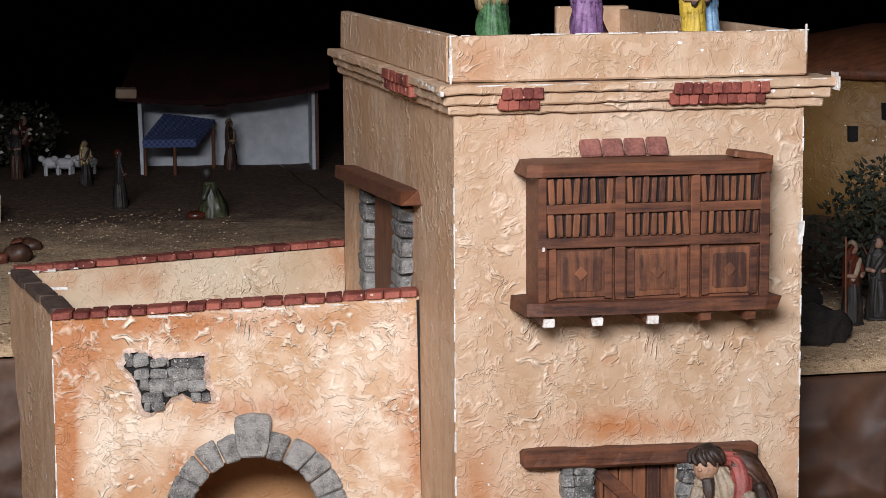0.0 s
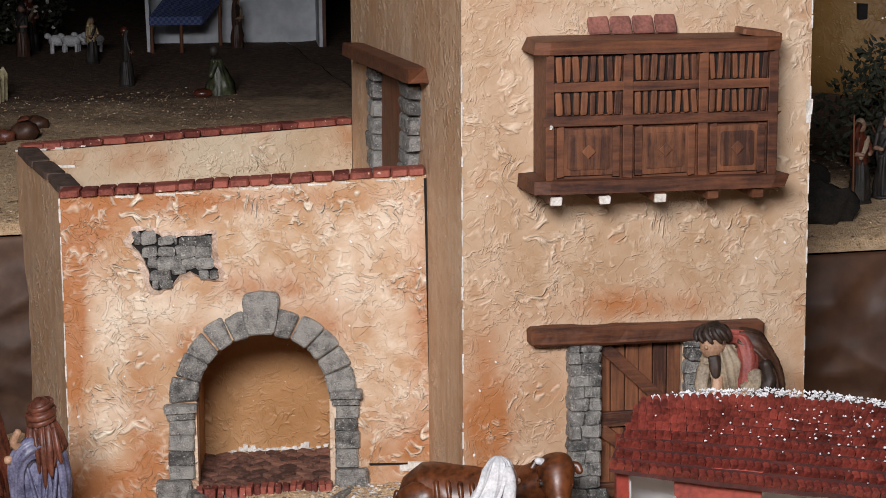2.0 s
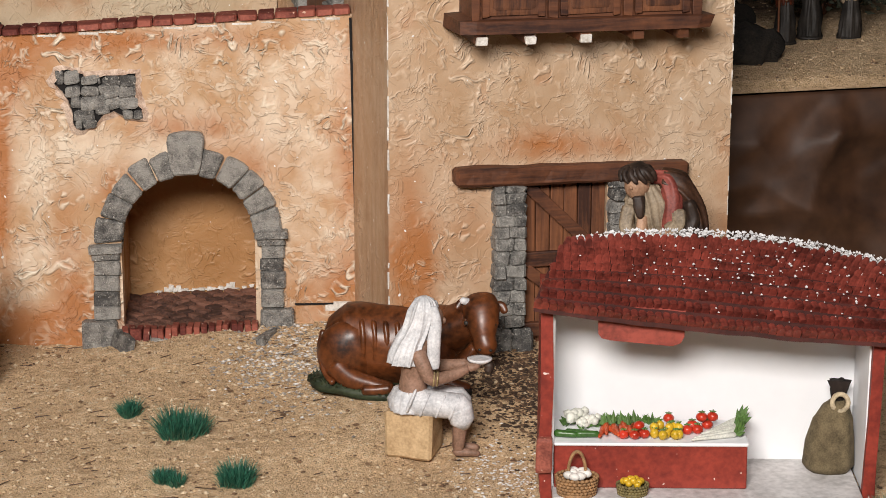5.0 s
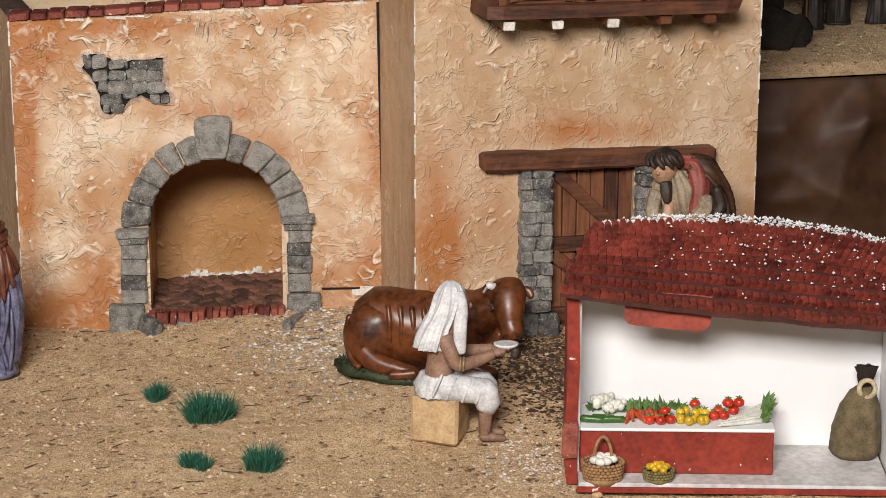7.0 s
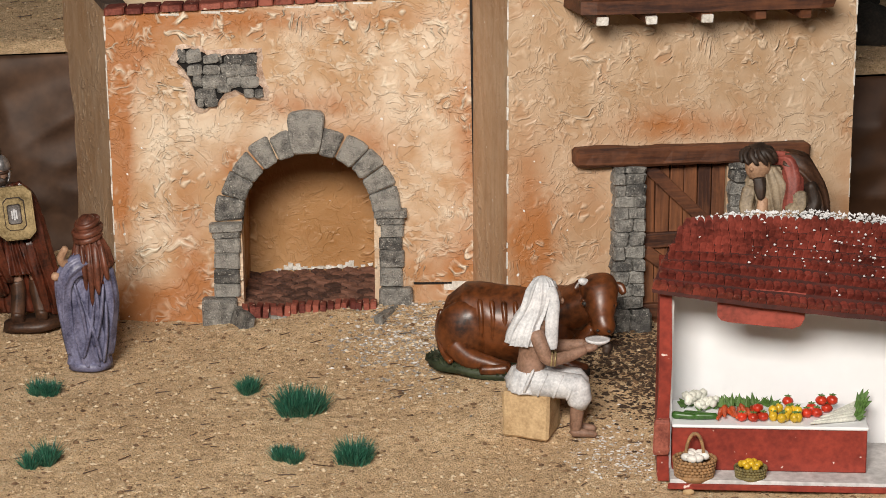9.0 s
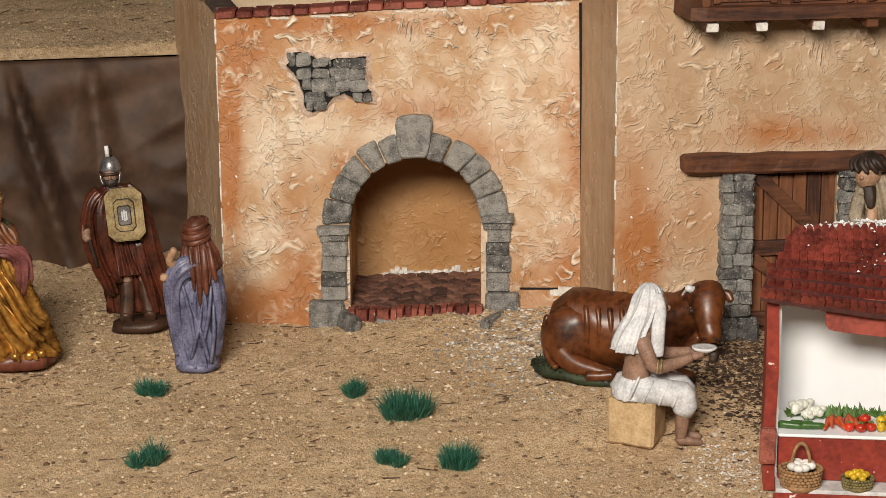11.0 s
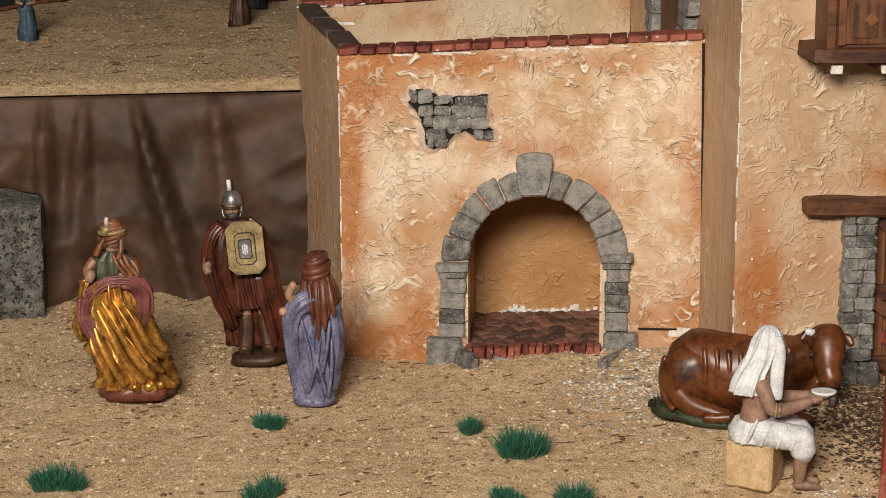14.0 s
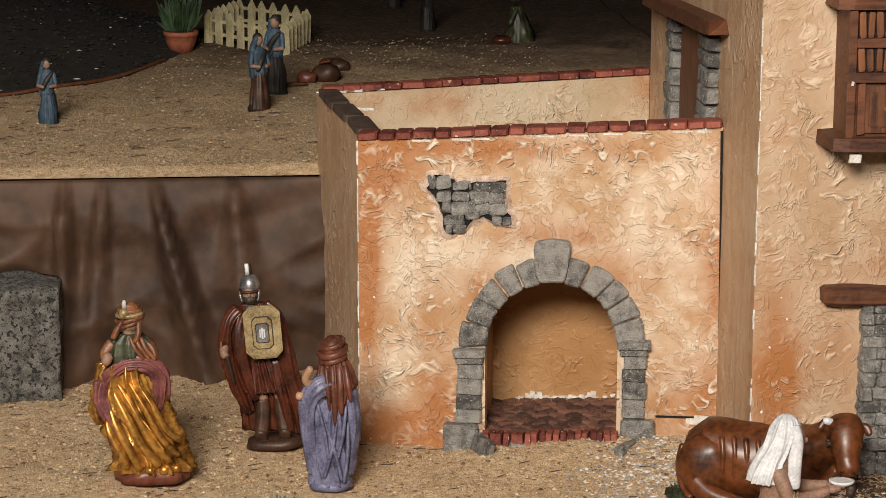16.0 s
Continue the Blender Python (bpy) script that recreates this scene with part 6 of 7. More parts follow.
statue("man_statuette", pose(0.7980, 2.2350, 0.0290, 0, 0, -8), stooping_man, ["beige", "red", "skin", "leather", "hair"], "stooping bearded statuette with brown cloak and red scarf behind the stall")


def robed(height, colours):
    def build(bm):
        k = height / 0.17
        loft(bm, [(0, 0, 0, .026 * k, .022 * k, .04, 5, 0), (0, 0, .005 * k, .025 * k, .021 * k, .04, 5, 0)], 24, 0)
        folded(bm, between([(0, 0, .004 * k, .024 * k, .020 * k), (0, 0, .045 * k, .021 * k, .018 * k), (0, 0, .085 * k, .016 * k, .013 * k)], 5), 8, .09, 0, 48)
        folded(bm, between([(0, 0, .078 * k, .017 * k, .014 * k), (0, 0, .105 * k, .019 * k, .013 * k), (0, 0, .130 * k, .017 * k, .011 * k), (0, 0, .140 * k, .006 * k, .006 * k)], 4), 6, .06, 1, 40)
        for s in (-1, 1):
            rod(bm, (s * .016 * k, 0, .128 * k), (s * .022 * k, -.006 * k, .100 * k), .006 * k, .005 * k, 1)
            rod(bm, (s * .022 * k, -.006 * k, .100 * k), (s * .008 * k, -.018 * k, .098 * k), .005 * k, .004 * k, 2)
        blob_bm(bm, (0, 0, .152 * k), (.010 * k, .011 * k, .013 * k), (0, 0, 0), 2)
        blob_bm(bm, (0, .003 * k, .157 * k), (.0115 * k, .0115 * k, .012 * k), (0, 0, 0), 3, .2, 1)
        sweep(bm, [(-.006 * k, -.006 * k, .160 * k, .005 * k, .006 * k), (-.011 * k, .002 * k, .142 * k, .006 * k, .007 * k), (-.016 * k, .003 * k, .110 * k, .006 * k, .008 * k), (-.014 * k, .004 * k, .070 * k, .004 * k, .006 * k)], 1, 5, .2, 24)
        sweep(bm, [(.014 * k, -.004 * k, .132 * k, .005 * k, .005 * k), (0, -.015 * k, .112 * k, .006 * k, .004 * k), (-.012 * k, -.013 * k, .088 * k, .005 * k, .004 * k)], 3, 4, .2, 24)
    return build


ROOF = 0.6545
statue("roof_statuette", pose(0.601, 2.500, ROOF, 0, 0, 10), robed(0.17, 0), ["green", "brass", "skin", "hair"], "statuette in a green pleated dress standing on the roof")
statue("roof_statuette", pose(0.711, 2.500, ROOF, 0, 0, -15), robed(0.17, 0), ["purple", "purple", "skin", "hair"], "statuette in a purple pleated dress standing on the roof")
statue("roof_statuette", pose(0.841, 2.505, ROOF, 0, 0, 20), robed(0.14, 0), ["yellow", "yellow", "skin", "hair"], "statuette in a yellow dress standing on the roof")
statue("roof_statuette", pose(0.864, 2.530, ROOF, 0, 0, 20), robed(0.15, 0), ["sky", "sky", "skin", "hair"], "statuette in a light blue cloak standing on the roof")

# ---- rock, grass and litter on the sand ----
M["porous"] = simple("porous grey stone", (0.045, 0.043, 0.038), (0.23, 0.22, 0.195), 75, 0.95, 0, 1.0, 6.0, 0, ((0.025, 0.025, 0.025), 200, 0.58))
bm = box(-0.10, 0.078, -0.05, 0.05, -0.004, 0.146)
bmesh.ops.subdivide_edges(bm, edges=bm.edges, cuts=14, use_grid_fill=True)
for v in bm.verts:
    n3 = Vector((noise.noise(v.co * 22), noise.noise(v.co * 22 + Vector((5, 0, 0))), noise.noise(v.co * 22 + Vector((0, 7, 0)))))
    v.co += n3 * 0.005 + Vector((noise.noise(v.co * 90), noise.noise(v.co * 90 + Vector((3, 0, 0))), noise.noise(v.co * 95))) * 0.0025
    if v.co.z > 0.11:
        v.co.z -= 0.010 * max(0, noise.noise(v.co * 12)) + 0.10 * max(0, v.co.x - 0.05)
ob = smooth(part("rock", bm, M["porous"]))
ob.matrix_basis = pose(-0.3540, 2.880, 0.0, 0, 0, 4)
tagged(ob, "porous grey block of stone standing on sand before brown paper", "rock")

M["grass"] = simple("dark bluish green bristles", (0.008, 0.048, 0.030), (0.045, 0.20, 0.125), 160, 0.4)


def tuft(x, y, rx, ry, h, blades, label="tuft of dark bluish green artificial grass on the sand"):
    """A few clumps of stiff bristles that lean outwards."""
    rx, ry, h = rx * 1.2, ry * 1.15, h * 1.2
    bm = bmesh.new()
    clumps = [(rng.uniform(-.65, .65) * rx, rng.uniform(-.5, .5) * ry, rng.uniform(.6, 1.15)) for _ in range(max(3, blades // 110))]
    for _ in range(int(blades * 1.5)):
        cx, cy, k = rng.choice(clumps)
        a, q = rng.uniform(0, 6.283), rng.random() ** 0.6
        o = Vector((rx * .42 * q * math.cos(a), ry * .55 * q * math.sin(a), 0))
        b = Vector((cx, cy, -0.002)) + o
        ln = 1.35 * h * k * rng.uniform(0.5, 1.15)
        lean = Vector((o.x / rx + rng.uniform(-.35, .35), o.y / ry + rng.uniform(-.45, .45), 0)) * 1.4
        t = b + (Vector((0, 0, 1)) + lean).normalized() * ln
        knee = b.lerp(t, 0.55) + Vector((0, 0, ln * 0.10))
        side = Vector((rng.uniform(-1, 1), rng.uniform(-1, 1), 0)).normalized() * 0.00058
        other = Vector((-side.y, side.x, 0))
        tri = (side, -side * 0.5 + other, -side * 0.5 - other)
        lo, up, tip = [bm.verts.new(b + d) for d in tri], [bm.verts.new(knee + d * 0.8) for d in tri], bm.verts.new(t)
        for i in range(3):
            j = (i + 1) % 3
            bm.faces.new((lo[i], lo[j], up[j], up[i])), bm.faces.new((up[i], up[j], tip))
    ob = part("grass_tuft", bm, M["grass"])
    ob.matrix_basis = pose(x, y, ground_z(x, y))
    return tagged(ob, label, "grass", "tufts on the sand")


for x, y, rx, ry, h, n in ((0.2285, 2.330, .011, .010, .016, 260), (0.2720, 2.262, .024, .016, .020, 560), (0.2500, 2.135, .014, .012, .014, 300), (0.3040, 2.118, .023, .013, .016, 460),
                           (0.0095, 2.380, .013, .012, .014, 280), (-0.0010, 2.165, .013, .012, .015, 280), (-0.1990, 2.215, .028, .014, .018, 520), (0.9050, 1.865, .020, .012, .018, 320)):
    tuft(x, y, rx, ry, h, n)


def strewn(name, count, size, where, mats, label, flat=0.7, seed=1):
    """Loose crumbs strewn over a height: one joined mesh of small angular stones."""
    r = random.Random(seed)
    verts, faces, idx = [], [], []
    base = [(1, 0, 0), (0, 1, 0), (-1, 0, 0), (0, -1, 0), (0.1, 0.1, 1), (0, 0, -0.8)]
    tri = [(0, 1, 4), (1, 2, 4), (2, 3, 4), (3, 0, 4), (1, 0, 5), (2, 1, 5), (3, 2, 5), (0, 3, 5)]
    for _ in range(count):
        x, y, z = where(r)
        s = size * (0.35 + 1.3 * r.random() ** 2.2)
        a = r.uniform(0, 6.28)
        k = len(verts)
        for bx, by, bz in base:
            bx, by, bz = bx * r.uniform(.6, 1.2), by * r.uniform(.5, 1.1), bz * r.uniform(.5, 1) * flat
            verts.append((x + s * (bx * math.cos(a) - by * math.sin(a)), y + s * (bx * math.sin(a) + by * math.cos(a)), z + s * bz * 0.8 + s * 0.25))
        m = r.choice(range(len(mats)))
        for f in tri:
            faces.append(tuple(i + k for i in f))
            idx.append(m)
    me = bpy.data.meshes.new(name)
    me.from_pydata(verts, [], faces)
    for mat in mats:
        me.materials.append(mat)
    me.polygons.foreach_set("material_index", idx)
    ob = new(name, me)
    return tagged(ob, label, "gravel", "", "stuff")


# colour of the crumbs that imitate the shadow beside the stall
M["shadow_brown"] = simple("dark brown shadow crumb", (0.020, 0.011, 0.007), (0.085, 0.048, 0.028), 60, 0.95, 0, 0.6, 1.0)
G = [hue("pale sand grain", (0.56, 0.41, 0.255), (0.76, 0.61, 0.42), .9), hue("tan sand grain", (0.42, 0.275, 0.15), (0.60, 0.425, 0.25), .9), hue("brown sand grain", (0.10, 0.055, 0.03), (0.24, 0.14, 0.075), .9), hue("white grit", (0.66, 0.62, 0.56), (0.85, 0.82, 0.78), .8), hue("grey grit", (0.22, 0.19, 0.16), (0.46, 0.42, 0.37), .9)]


def on_ground(x0, x1, y0, y1):
    def where(r):
        x, y = r.uniform(x0, x1), r.uniform(y0, y1)
        return x, y, ground_z(x, y)
    return where


def around(cx, cy, sx, sy):
    def where(r):
        x, y = r.gauss(cx, sx), r.gauss(cy, sy)
        return x, y, ground_z(x, y)
    return where


def on_terrace(x0, x1, y0, y1):
    def where(r):
        x, y = r.uniform(x0, x1), y0 + (y1 - y0) * r.random() ** 1.5
        return x, y, terrace_z(x, y)
    return where


strewn("sand_grains", 42000, 0.0015, on_ground(-0.45, 0.95, 1.85, 2.97), [G[0], G[0], G[1], G[1], G[2]], "coarse tan and brown sand grains", 0.7, 1)
strewn("gravel", 13000, 0.0029, on_ground(-0.45, 0.95, 1.85, 2.97), [G[0], G[1], G[1], G[0], G[2]], "small pale and brown pebbles in the sand", 0.7, 2)
strewn("white_grit", 520, 0.0020, around(0.575, 2.075, 0.030, 0.045), [G[3]], "white grit spilled beside the stall", 0.6, 3)
strewn("grey_gravel", 3200, 0.0026, around(0.435, 2.45, 0.045, 0.085), [G[4], G[0], G[4], G[3], G[1]], "grey gravel before the arch", 0.7, 4)
strewn("terrace_grains", 9000, 0.0022, on_terrace(-0.7, 0.5, 2.99, 4.3), [G[0], G[1], G[2], G[1]], "coarse sand grains on the terrace", 0.7, 5)
strewn("terrace_grains", 3000, 0.0024, on_terrace(0.93, 1.7, 2.62, 3.4), [G[0], G[1], G[2], G[1]], "coarse sand grains on the terrace beside the tower", 0.7, 6)
bm = bmesh.new()
for _ in range(230):
    x, y, a, ln = rng.uniform(-0.4, 0.65), rng.uniform(1.9, 2.9), rng.uniform(-0.6, 0.6), rng.uniform(0.004, 0.018)
    z = ground_z(x, y) + 0.001
    d = Vector((math.cos(a), math.sin(a), 0)) * ln / 2
    rod(bm, Vector((x, y, z)) - d, Vector((x, y, z + 0.001)) + d, 0.0006, 0.0004, 0, 5)
# dark crumbs strewn to imitate the shadow between cow and stall
strewn("shadow_crumbs", 3600, 0.0028, around(0.650, 2.255, 0.040, 0.055), [M["shadow_brown"], M["shadow_brown"], G[2], M["shadow_brown"]], "dark crumbs standing in for shadow between cow and stall", 0.6, 11)
tagged(part("dry_twigs", bm, F["leather"]), "thin dry brown straws lying on the sand", "twigs", "", "stuff")
for x, y, s in ((0.70, 1.885, 0.014), (0.655, 1.905, 0.008), (0.740, 1.900, 0.007), (0.617, 1.965, 0.006)):
    bm = bmesh.new()
    blob_bm(bm, (0, 0, s * 0.4), (s, s * .8, s * .6), (0, 0, 0), 0, .5, s * 99, 2)
    ob = part("pebble", bm, F["sandstone"])
    ob.matrix_basis = pose(x, y, ground_z(x, y))
    tagged(ob, "pale rounded pebble on the sand before the stall", "pebble", "pebbles")

# ---- things on the terrace ----
def on(x, y):
    return terrace_z(x, y)


# white shed with a dark red roof
SHED = pose(0.397, 4.965, TERRACE, 0, 0, -6)
shed = thing("white_shed", SHED, "white open shed with a dark red roof on the terrace", "shed")
M["dull_white"] = simple("bluish white board", (0.70, 0.74, 0.80), (0.80, 0.83, 0.87), 8, 0.7)
M["dark_red"] = simple("dark red felt roof", (0.020, 0.004, 0.003), (0.055, 0.010, 0.008), 20, 0.8)
part("back_wall", box(0.0, 0.385, 0.165, 0.173, -0.01, 0.215), M["dull_white"], shed)
part("side_wall", slab([(0.0, -0.01), (0.008, -0.01), (0.004, 0.165), (-0.004, 0.165)], 0.0, 0.1648), M["dull_white"], shed)
part("side_wall", box(0.377, 0.384, 0.0, 0.1648, -0.01, 0.190), M["dull_white"], shed)
part("outer_side", box(0.3842, 0.392, 0.004, 0.173, -0.01, 0.200), M["wood_pale"], shed, "brown outer side")
bm = bmesh.new()
n = 24
a = [bm.verts.new((-0.045 + 0.46 * i / n, -0.035, 0.175 - 0.022 * math.sin(math.pi * i / n) + 0.020 * i / n)) for i in range(n + 1)]
b = [bm.verts.new((-0.01 + 0.44 * i / n, 0.19, 0.260 + 0.03 * math.sin(math.pi * i / n))) for i in range(n + 1)]
for i in range(n):
    bm.faces.new((a[i], a[i + 1], b[i + 1], b[i]))
ob = part("roof", bm, M["dark_red"], shed)
md = ob.modifiers.new("thickness", "SOLIDIFY")
md.thickness = 0.012
part("ridge_end", box(-0.050, -0.005, -0.036, -0.008, 0.172, 0.190, 0.004, 0.002), M["tower"], shed, "pale broken roof end")
part("hanging_board", slab([(0.14, 0.165), (0.142, 0.145), (0.15, 0.140), (0.185, 0.140), (0.192, 0.146), (0.193, 0.165)], -0.010, -0.006), M["dark_red"], shed)


def check_material():
    m, t, b = nodes_of("blue checked cloth", 0.85)
    co = coords(t)
    ch = node(t, "ShaderNodeTexChecker", [(co, "Vector")], Scale=160.0)
    ch.inputs["Color1"].default_value, ch.inputs["Color2"].default_value = (0.045, 0.075, 0.24, 1), (0.16, 0.20, 0.36, 1)
    nz = noise_tex(t, co, 40.0)
    t.links.new(mix(t, maths(t, "MULTIPLY", nz.outputs[0], 0.5), ch.outputs[0], (0.02, 0.03, 0.10)), b.inputs["Base Color"])
    return m


M["check"] = check_material()
awning = thing("awning", pose(0.398, 4.950, TERRACE), "small awning of blue checked cloth on wooden legs", "awning")
bm = bmesh.new()
vs = [bm.verts.new(p) for p in ((0.002, -0.01, 0.078), (0.118, -0.01, 0.076), (0.175, 0.10, 0.108), (0.060, 0.10, 0.125))]
lo = [bm.verts.new(p) for p in ((0.002, -0.011, 0.060), (0.118, -0.011, 0.058), (0.175, 0.099, 0.098), (0.060, 0.099, 0.115))]
bm.faces.new(vs)
for i in range(4):
    bm.faces.new((lo[i], lo[(i + 1) % 4], vs[(i + 1) % 4], vs[i]))
ob = part("cloth", bm, M["check"], awning)
md = ob.modifiers.new("thickness", "SOLIDIFY")
md.thickness = 0.002
for x, y, h in ((0.072, -0.006, 0.074), (0.008, -0.004, 0.074), (0.168, 0.09, 0.10)):
    bm = bmesh.new()
    rod(bm, (x, y, -0.006), (x, y, h), 0.0045, 0.004, 0, 8)
    part("leg", bm, M["wood_pale"], awning)

statue("far_statuette", pose(0.597, 4.985, TERRACE - 0.003, 0, 0, 60), robed(0.120, 0), ["leather", "leather", "skin", "beige"], "small statuette in brown with a pale hood beside the shed")
statue("far_statuette", pose(0.309, 4.390, TERRACE - 0.003, 0, 0, 100), robed(0.118, 0), ["dark", "dark", "brown_skin", "oxblood"], "small dark statuette with a red cap on the terrace")


def kneeler(bm):
    folded(bm, between([(0, 0, 0, .030, .022), (0, 0, .020, .026, .020), (-.004, 0, .045, .018, .016), (-.008, 0, .070, .012, .011)], 4), 7, .08, 0, 40)
    blob_bm(bm, (-.012, -.004, .086), (.010, .010, .012), (0, 0, 0), 1, .1, 1)
    rod(bm, (-.008, -.008, .064), (-.020, -.018, .040), .006, .005, 0)
    blob_bm(bm, (-.034, -.012, .008), (.020, .014, .010), (0, 0, 0), 2, .2, 2)


statue("kneeling_statuette", pose(0.470, 4.205, TERRACE - 0.003), kneeler, ["moss", "dark", "oxblood"], "small kneeling statuette in dark green with a red bundle")
statue("far_statuette", pose(0.268, 4.800, TERRACE - 0.003, 0, 0, 20), robed(0.100, 0), ["dark", "brass", "brown_skin", "dark"], "small dark statuette with a golden shawl on the terrace")
statue("far_statuette", pose(0.150, 5.060, TERRACE - 0.003, 0, 0, 20), robed(0.130, 0), ["dark", "oxblood", "brown_skin", "beige"], "small dark statuette with a pale hood on the terrace")
statue("far_statuette", pose(0.128, 4.930, TERRACE - 0.003, 0, 0, -40), robed(0.120, 0), ["leather", "dark", "brown_skin", "dark"], "small brown statuette among dark bushes")


def lamb(bm):
    blob_bm(bm, (0, 0, .030), (.022, .011, .013), (0, 0, 0), 0, .25, 3)
    blob_bm(bm, (-.022, 0, .040), (.008, .006, .007), (0, 0, 0), 0, .2, 1)
    for x in (-.013, .013):
        for y in (-.006, .006):
            rod(bm, (x, y, 0.0), (x, y, .024), .003, .0035, 0, 7)


for x, y, a in ((0.205, 4.985, 10), (0.232, 4.965, -20), (0.262, 4.995, 15), (0.284, 4.975, -8)):
    statue("lamb_statuette", pose(x, y, TERRACE - 0.002, 0, 0, a), lamb, ["white"], "small white model lamb standing on the terrace", "model lamb")["group"] = "flock of lambs"

# dark bushes
M["bush"] = simple("dark olive foliage", (0.008, 0.010, 0.006), (0.045, 0.050, 0.026), 60, 0.8)
M["soil"] = simple("black potting soil", (0.006, 0.005, 0.004), (0.030, 0.023, 0.017), 50, 0.95, 0, 0.9, 3.0)


def bush(x, y, z, r, h, leaves, label, mat="bush"):
    ob = thing("bush", pose(x, y, z), label, "bush")
    bm = bmesh.new()
    for k in range(6):
        a = k * 1.05
        rod(bm, (0, 0, -0.004), (r * .6 * math.cos(a), r * .5 * math.sin(a), h * rng.uniform(.5, .8)), 0.003, 0.0015, 0, 6)
    part("branches", bm, M["wood"], ob)
    bm = bmesh.new()
    for _ in range(leaves):
        a, q, zz = rng.uniform(0, 6.28), rng.random() ** 0.5, rng.uniform(0.12, 1)
        w = r * q * (0.6 + 0.5 * math.sin(math.pi * zz))
        c = Vector((w * math.cos(a), w * math.sin(a), h * zz))
        d = Vector((rng.uniform(-1, 1), rng.uniform(-1, 1), rng.uniform(-.3, 1))).normalized()
        leaf(bm, c, c + d * rng.uniform(.010, .020), 0.007, 0)
    tagged(part("leaves", bm, M[mat], ob), kind="stuff")
    return ob


bush(0.060, 5.10, TERRACE, 0.075, 0.125, 420, "dark olive bush on the terrace")
bush(0.150, 5.20, TERRACE, 0.085, 0.140, 420, "dark olive bush behind the small statuettes")
bush(1.330, 3.060, TERRACE, 0.120, 0.150, 900, "dense dark olive bush behind the robed statuettes")
bush(1.520, 3.45, TERRACE, 0.110, 0.150, 620, "dark olive bush before the round ochre house")
flecks("pale_blossoms", [(rng.uniform(0.02, 0.2), rng.uniform(5.0, 5.12), TERRACE + rng.uniform(0.05, 0.13)) for _ in range(26)], 0.005, M["white_edge"], None, "pale blossoms on the dark bushes")["category"] = "blossom"

# round ochre house
dome = thing("round_house", pose(1.720, 4.02, TERRACE), "round ochre clay house with small dark windows", "house")
M["ochre"] = plaster("ochre clay", (0.24, 0.125, 0.034), (0.17, 0.08, 0.02), (0.10, 0.04, 0.01), (), 0.7, (0.28, 0.165, 0.055))
bm = bmesh.new()
loft(bm, [(0, 0, -.01, .215, .20, .01, 3, 0), (0, 0, .10, .212, .198, .01, 3, 0), (0, 0, .20, .205, .19, .01, 3, .2), (0, 0, .262, .20, .185, .01, 3, .3)], 56)
part("wall", bm, M["ochre"], dome)
bm = bmesh.new()
loft(bm, [(0, 0, .258, .225, .21, .02, 9, 0), (0, 0, .275, .222, .207, .02, 9, 0), (0, 0, .33, .13, .12, .02, 7, 0), (0, 0, .35, .02, .02, 0, 1, 0)], 56)
part("roof", bm, M["wood"], dome, "dark brown roof")
for x, z, w, h, cross in ((-0.062, 0.200, 0.018, 0.030, False), (-0.040, 0.083, 0.024, 0.046, True), (-0.118, 0.158, 0.016, 0.028, False)):
    y = -0.195 * math.sqrt(max(0, 1 - (x / 0.208) ** 2))
    bm = box(x - w / 2, x + w / 2, y - 0.006, y + 0.02, z - h / 2, z + h / 2)
    if cross:
        add_box(bm, x - w * 0.85, x + w * 0.85, y - 0.0055, y + 0.02, z - h * 0.08, z + h * 0.22)
    part("window", bm, M["black"], dome, "black window opening")

statue("walker_statuette", pose(1.195, 2.870, TERRACE - 0.003, 0, 0, 20), robed(0.118, 0), ["dark", "oxblood", "brown_skin", "beige"], "dark statuette with red cloak and pale hood on the terrace")
statue("walker_statuette", pose(1.245, 2.900, TERRACE - 0.003, 0, 0, -20), robed(0.120, 0), ["dark", "dark", "brown_skin", "dark"], "dark robed statuette on the terrace beside the tall house")
statue("walker_statuette", pose(1.296, 2.880, TERRACE - 0.003, 0, 0, 0), robed(0.120, 0), ["dark", "beige", "brown_skin", "dark"], "statuette with a white tunic over dark trousers on the terrace")
bm = bmesh.new()
rod(bm, (0, 0, 0), (-.002, 0, .125), .0016, .0013, 0, 6)
ob = part("staff", bm, M["wood_pale"])
ob.matrix_basis = pose(1.176, 2.845, TERRACE - 0.003)
tagged(ob, "thin wooden staff beside a dark statuette", "staff")
for x, y, sx, sz in ((1.090, 2.750, 0.048, 0.034), (1.135, 2.98, 0.055, 0.030)):
    bm = bmesh.new()
    blob_bm(bm, (0, 0, sz * 0.55), (sx, sx * .8, sz), (0, 0, 0), 0, .4, x * 7, 3)
    ob = part("dark_rock", bm, M["soil"])
    ob.matrix_basis = pose(x, y, TERRACE - 0.004)
    tagged(ob, "dark mossy lump of rock on the terrace", "rock")

# mound of black soil with a twig rim, pot, picket fence and small statuettes
def mound_z(x, y):
    q = math.hypot((x + 0.62) / 0.46, (y - 4.25) / 0.70)
    return terrace_z(x, y) - 0.004 + 0.10 * step(1.06 - q) ** 0.6 * (1 if q < 1.06 else 0) + 0.010 * noise.noise(Vector((x * 22, y * 22, 4))) * step(1.1 - q)


def in_mound(x, y):
    return math.hypot((x + 0.62) / 0.46, (y - 4.25) / 0.70) < 1.05


ob = smooth(part("soil_mound", grid(-1.15, -0.10, 3.50, 5.05, 110, 130, mound_z, in_mound), M["soil"]))
tagged(ob, "low mound of black potting soil on the terrace", "mound", "", "stuff")


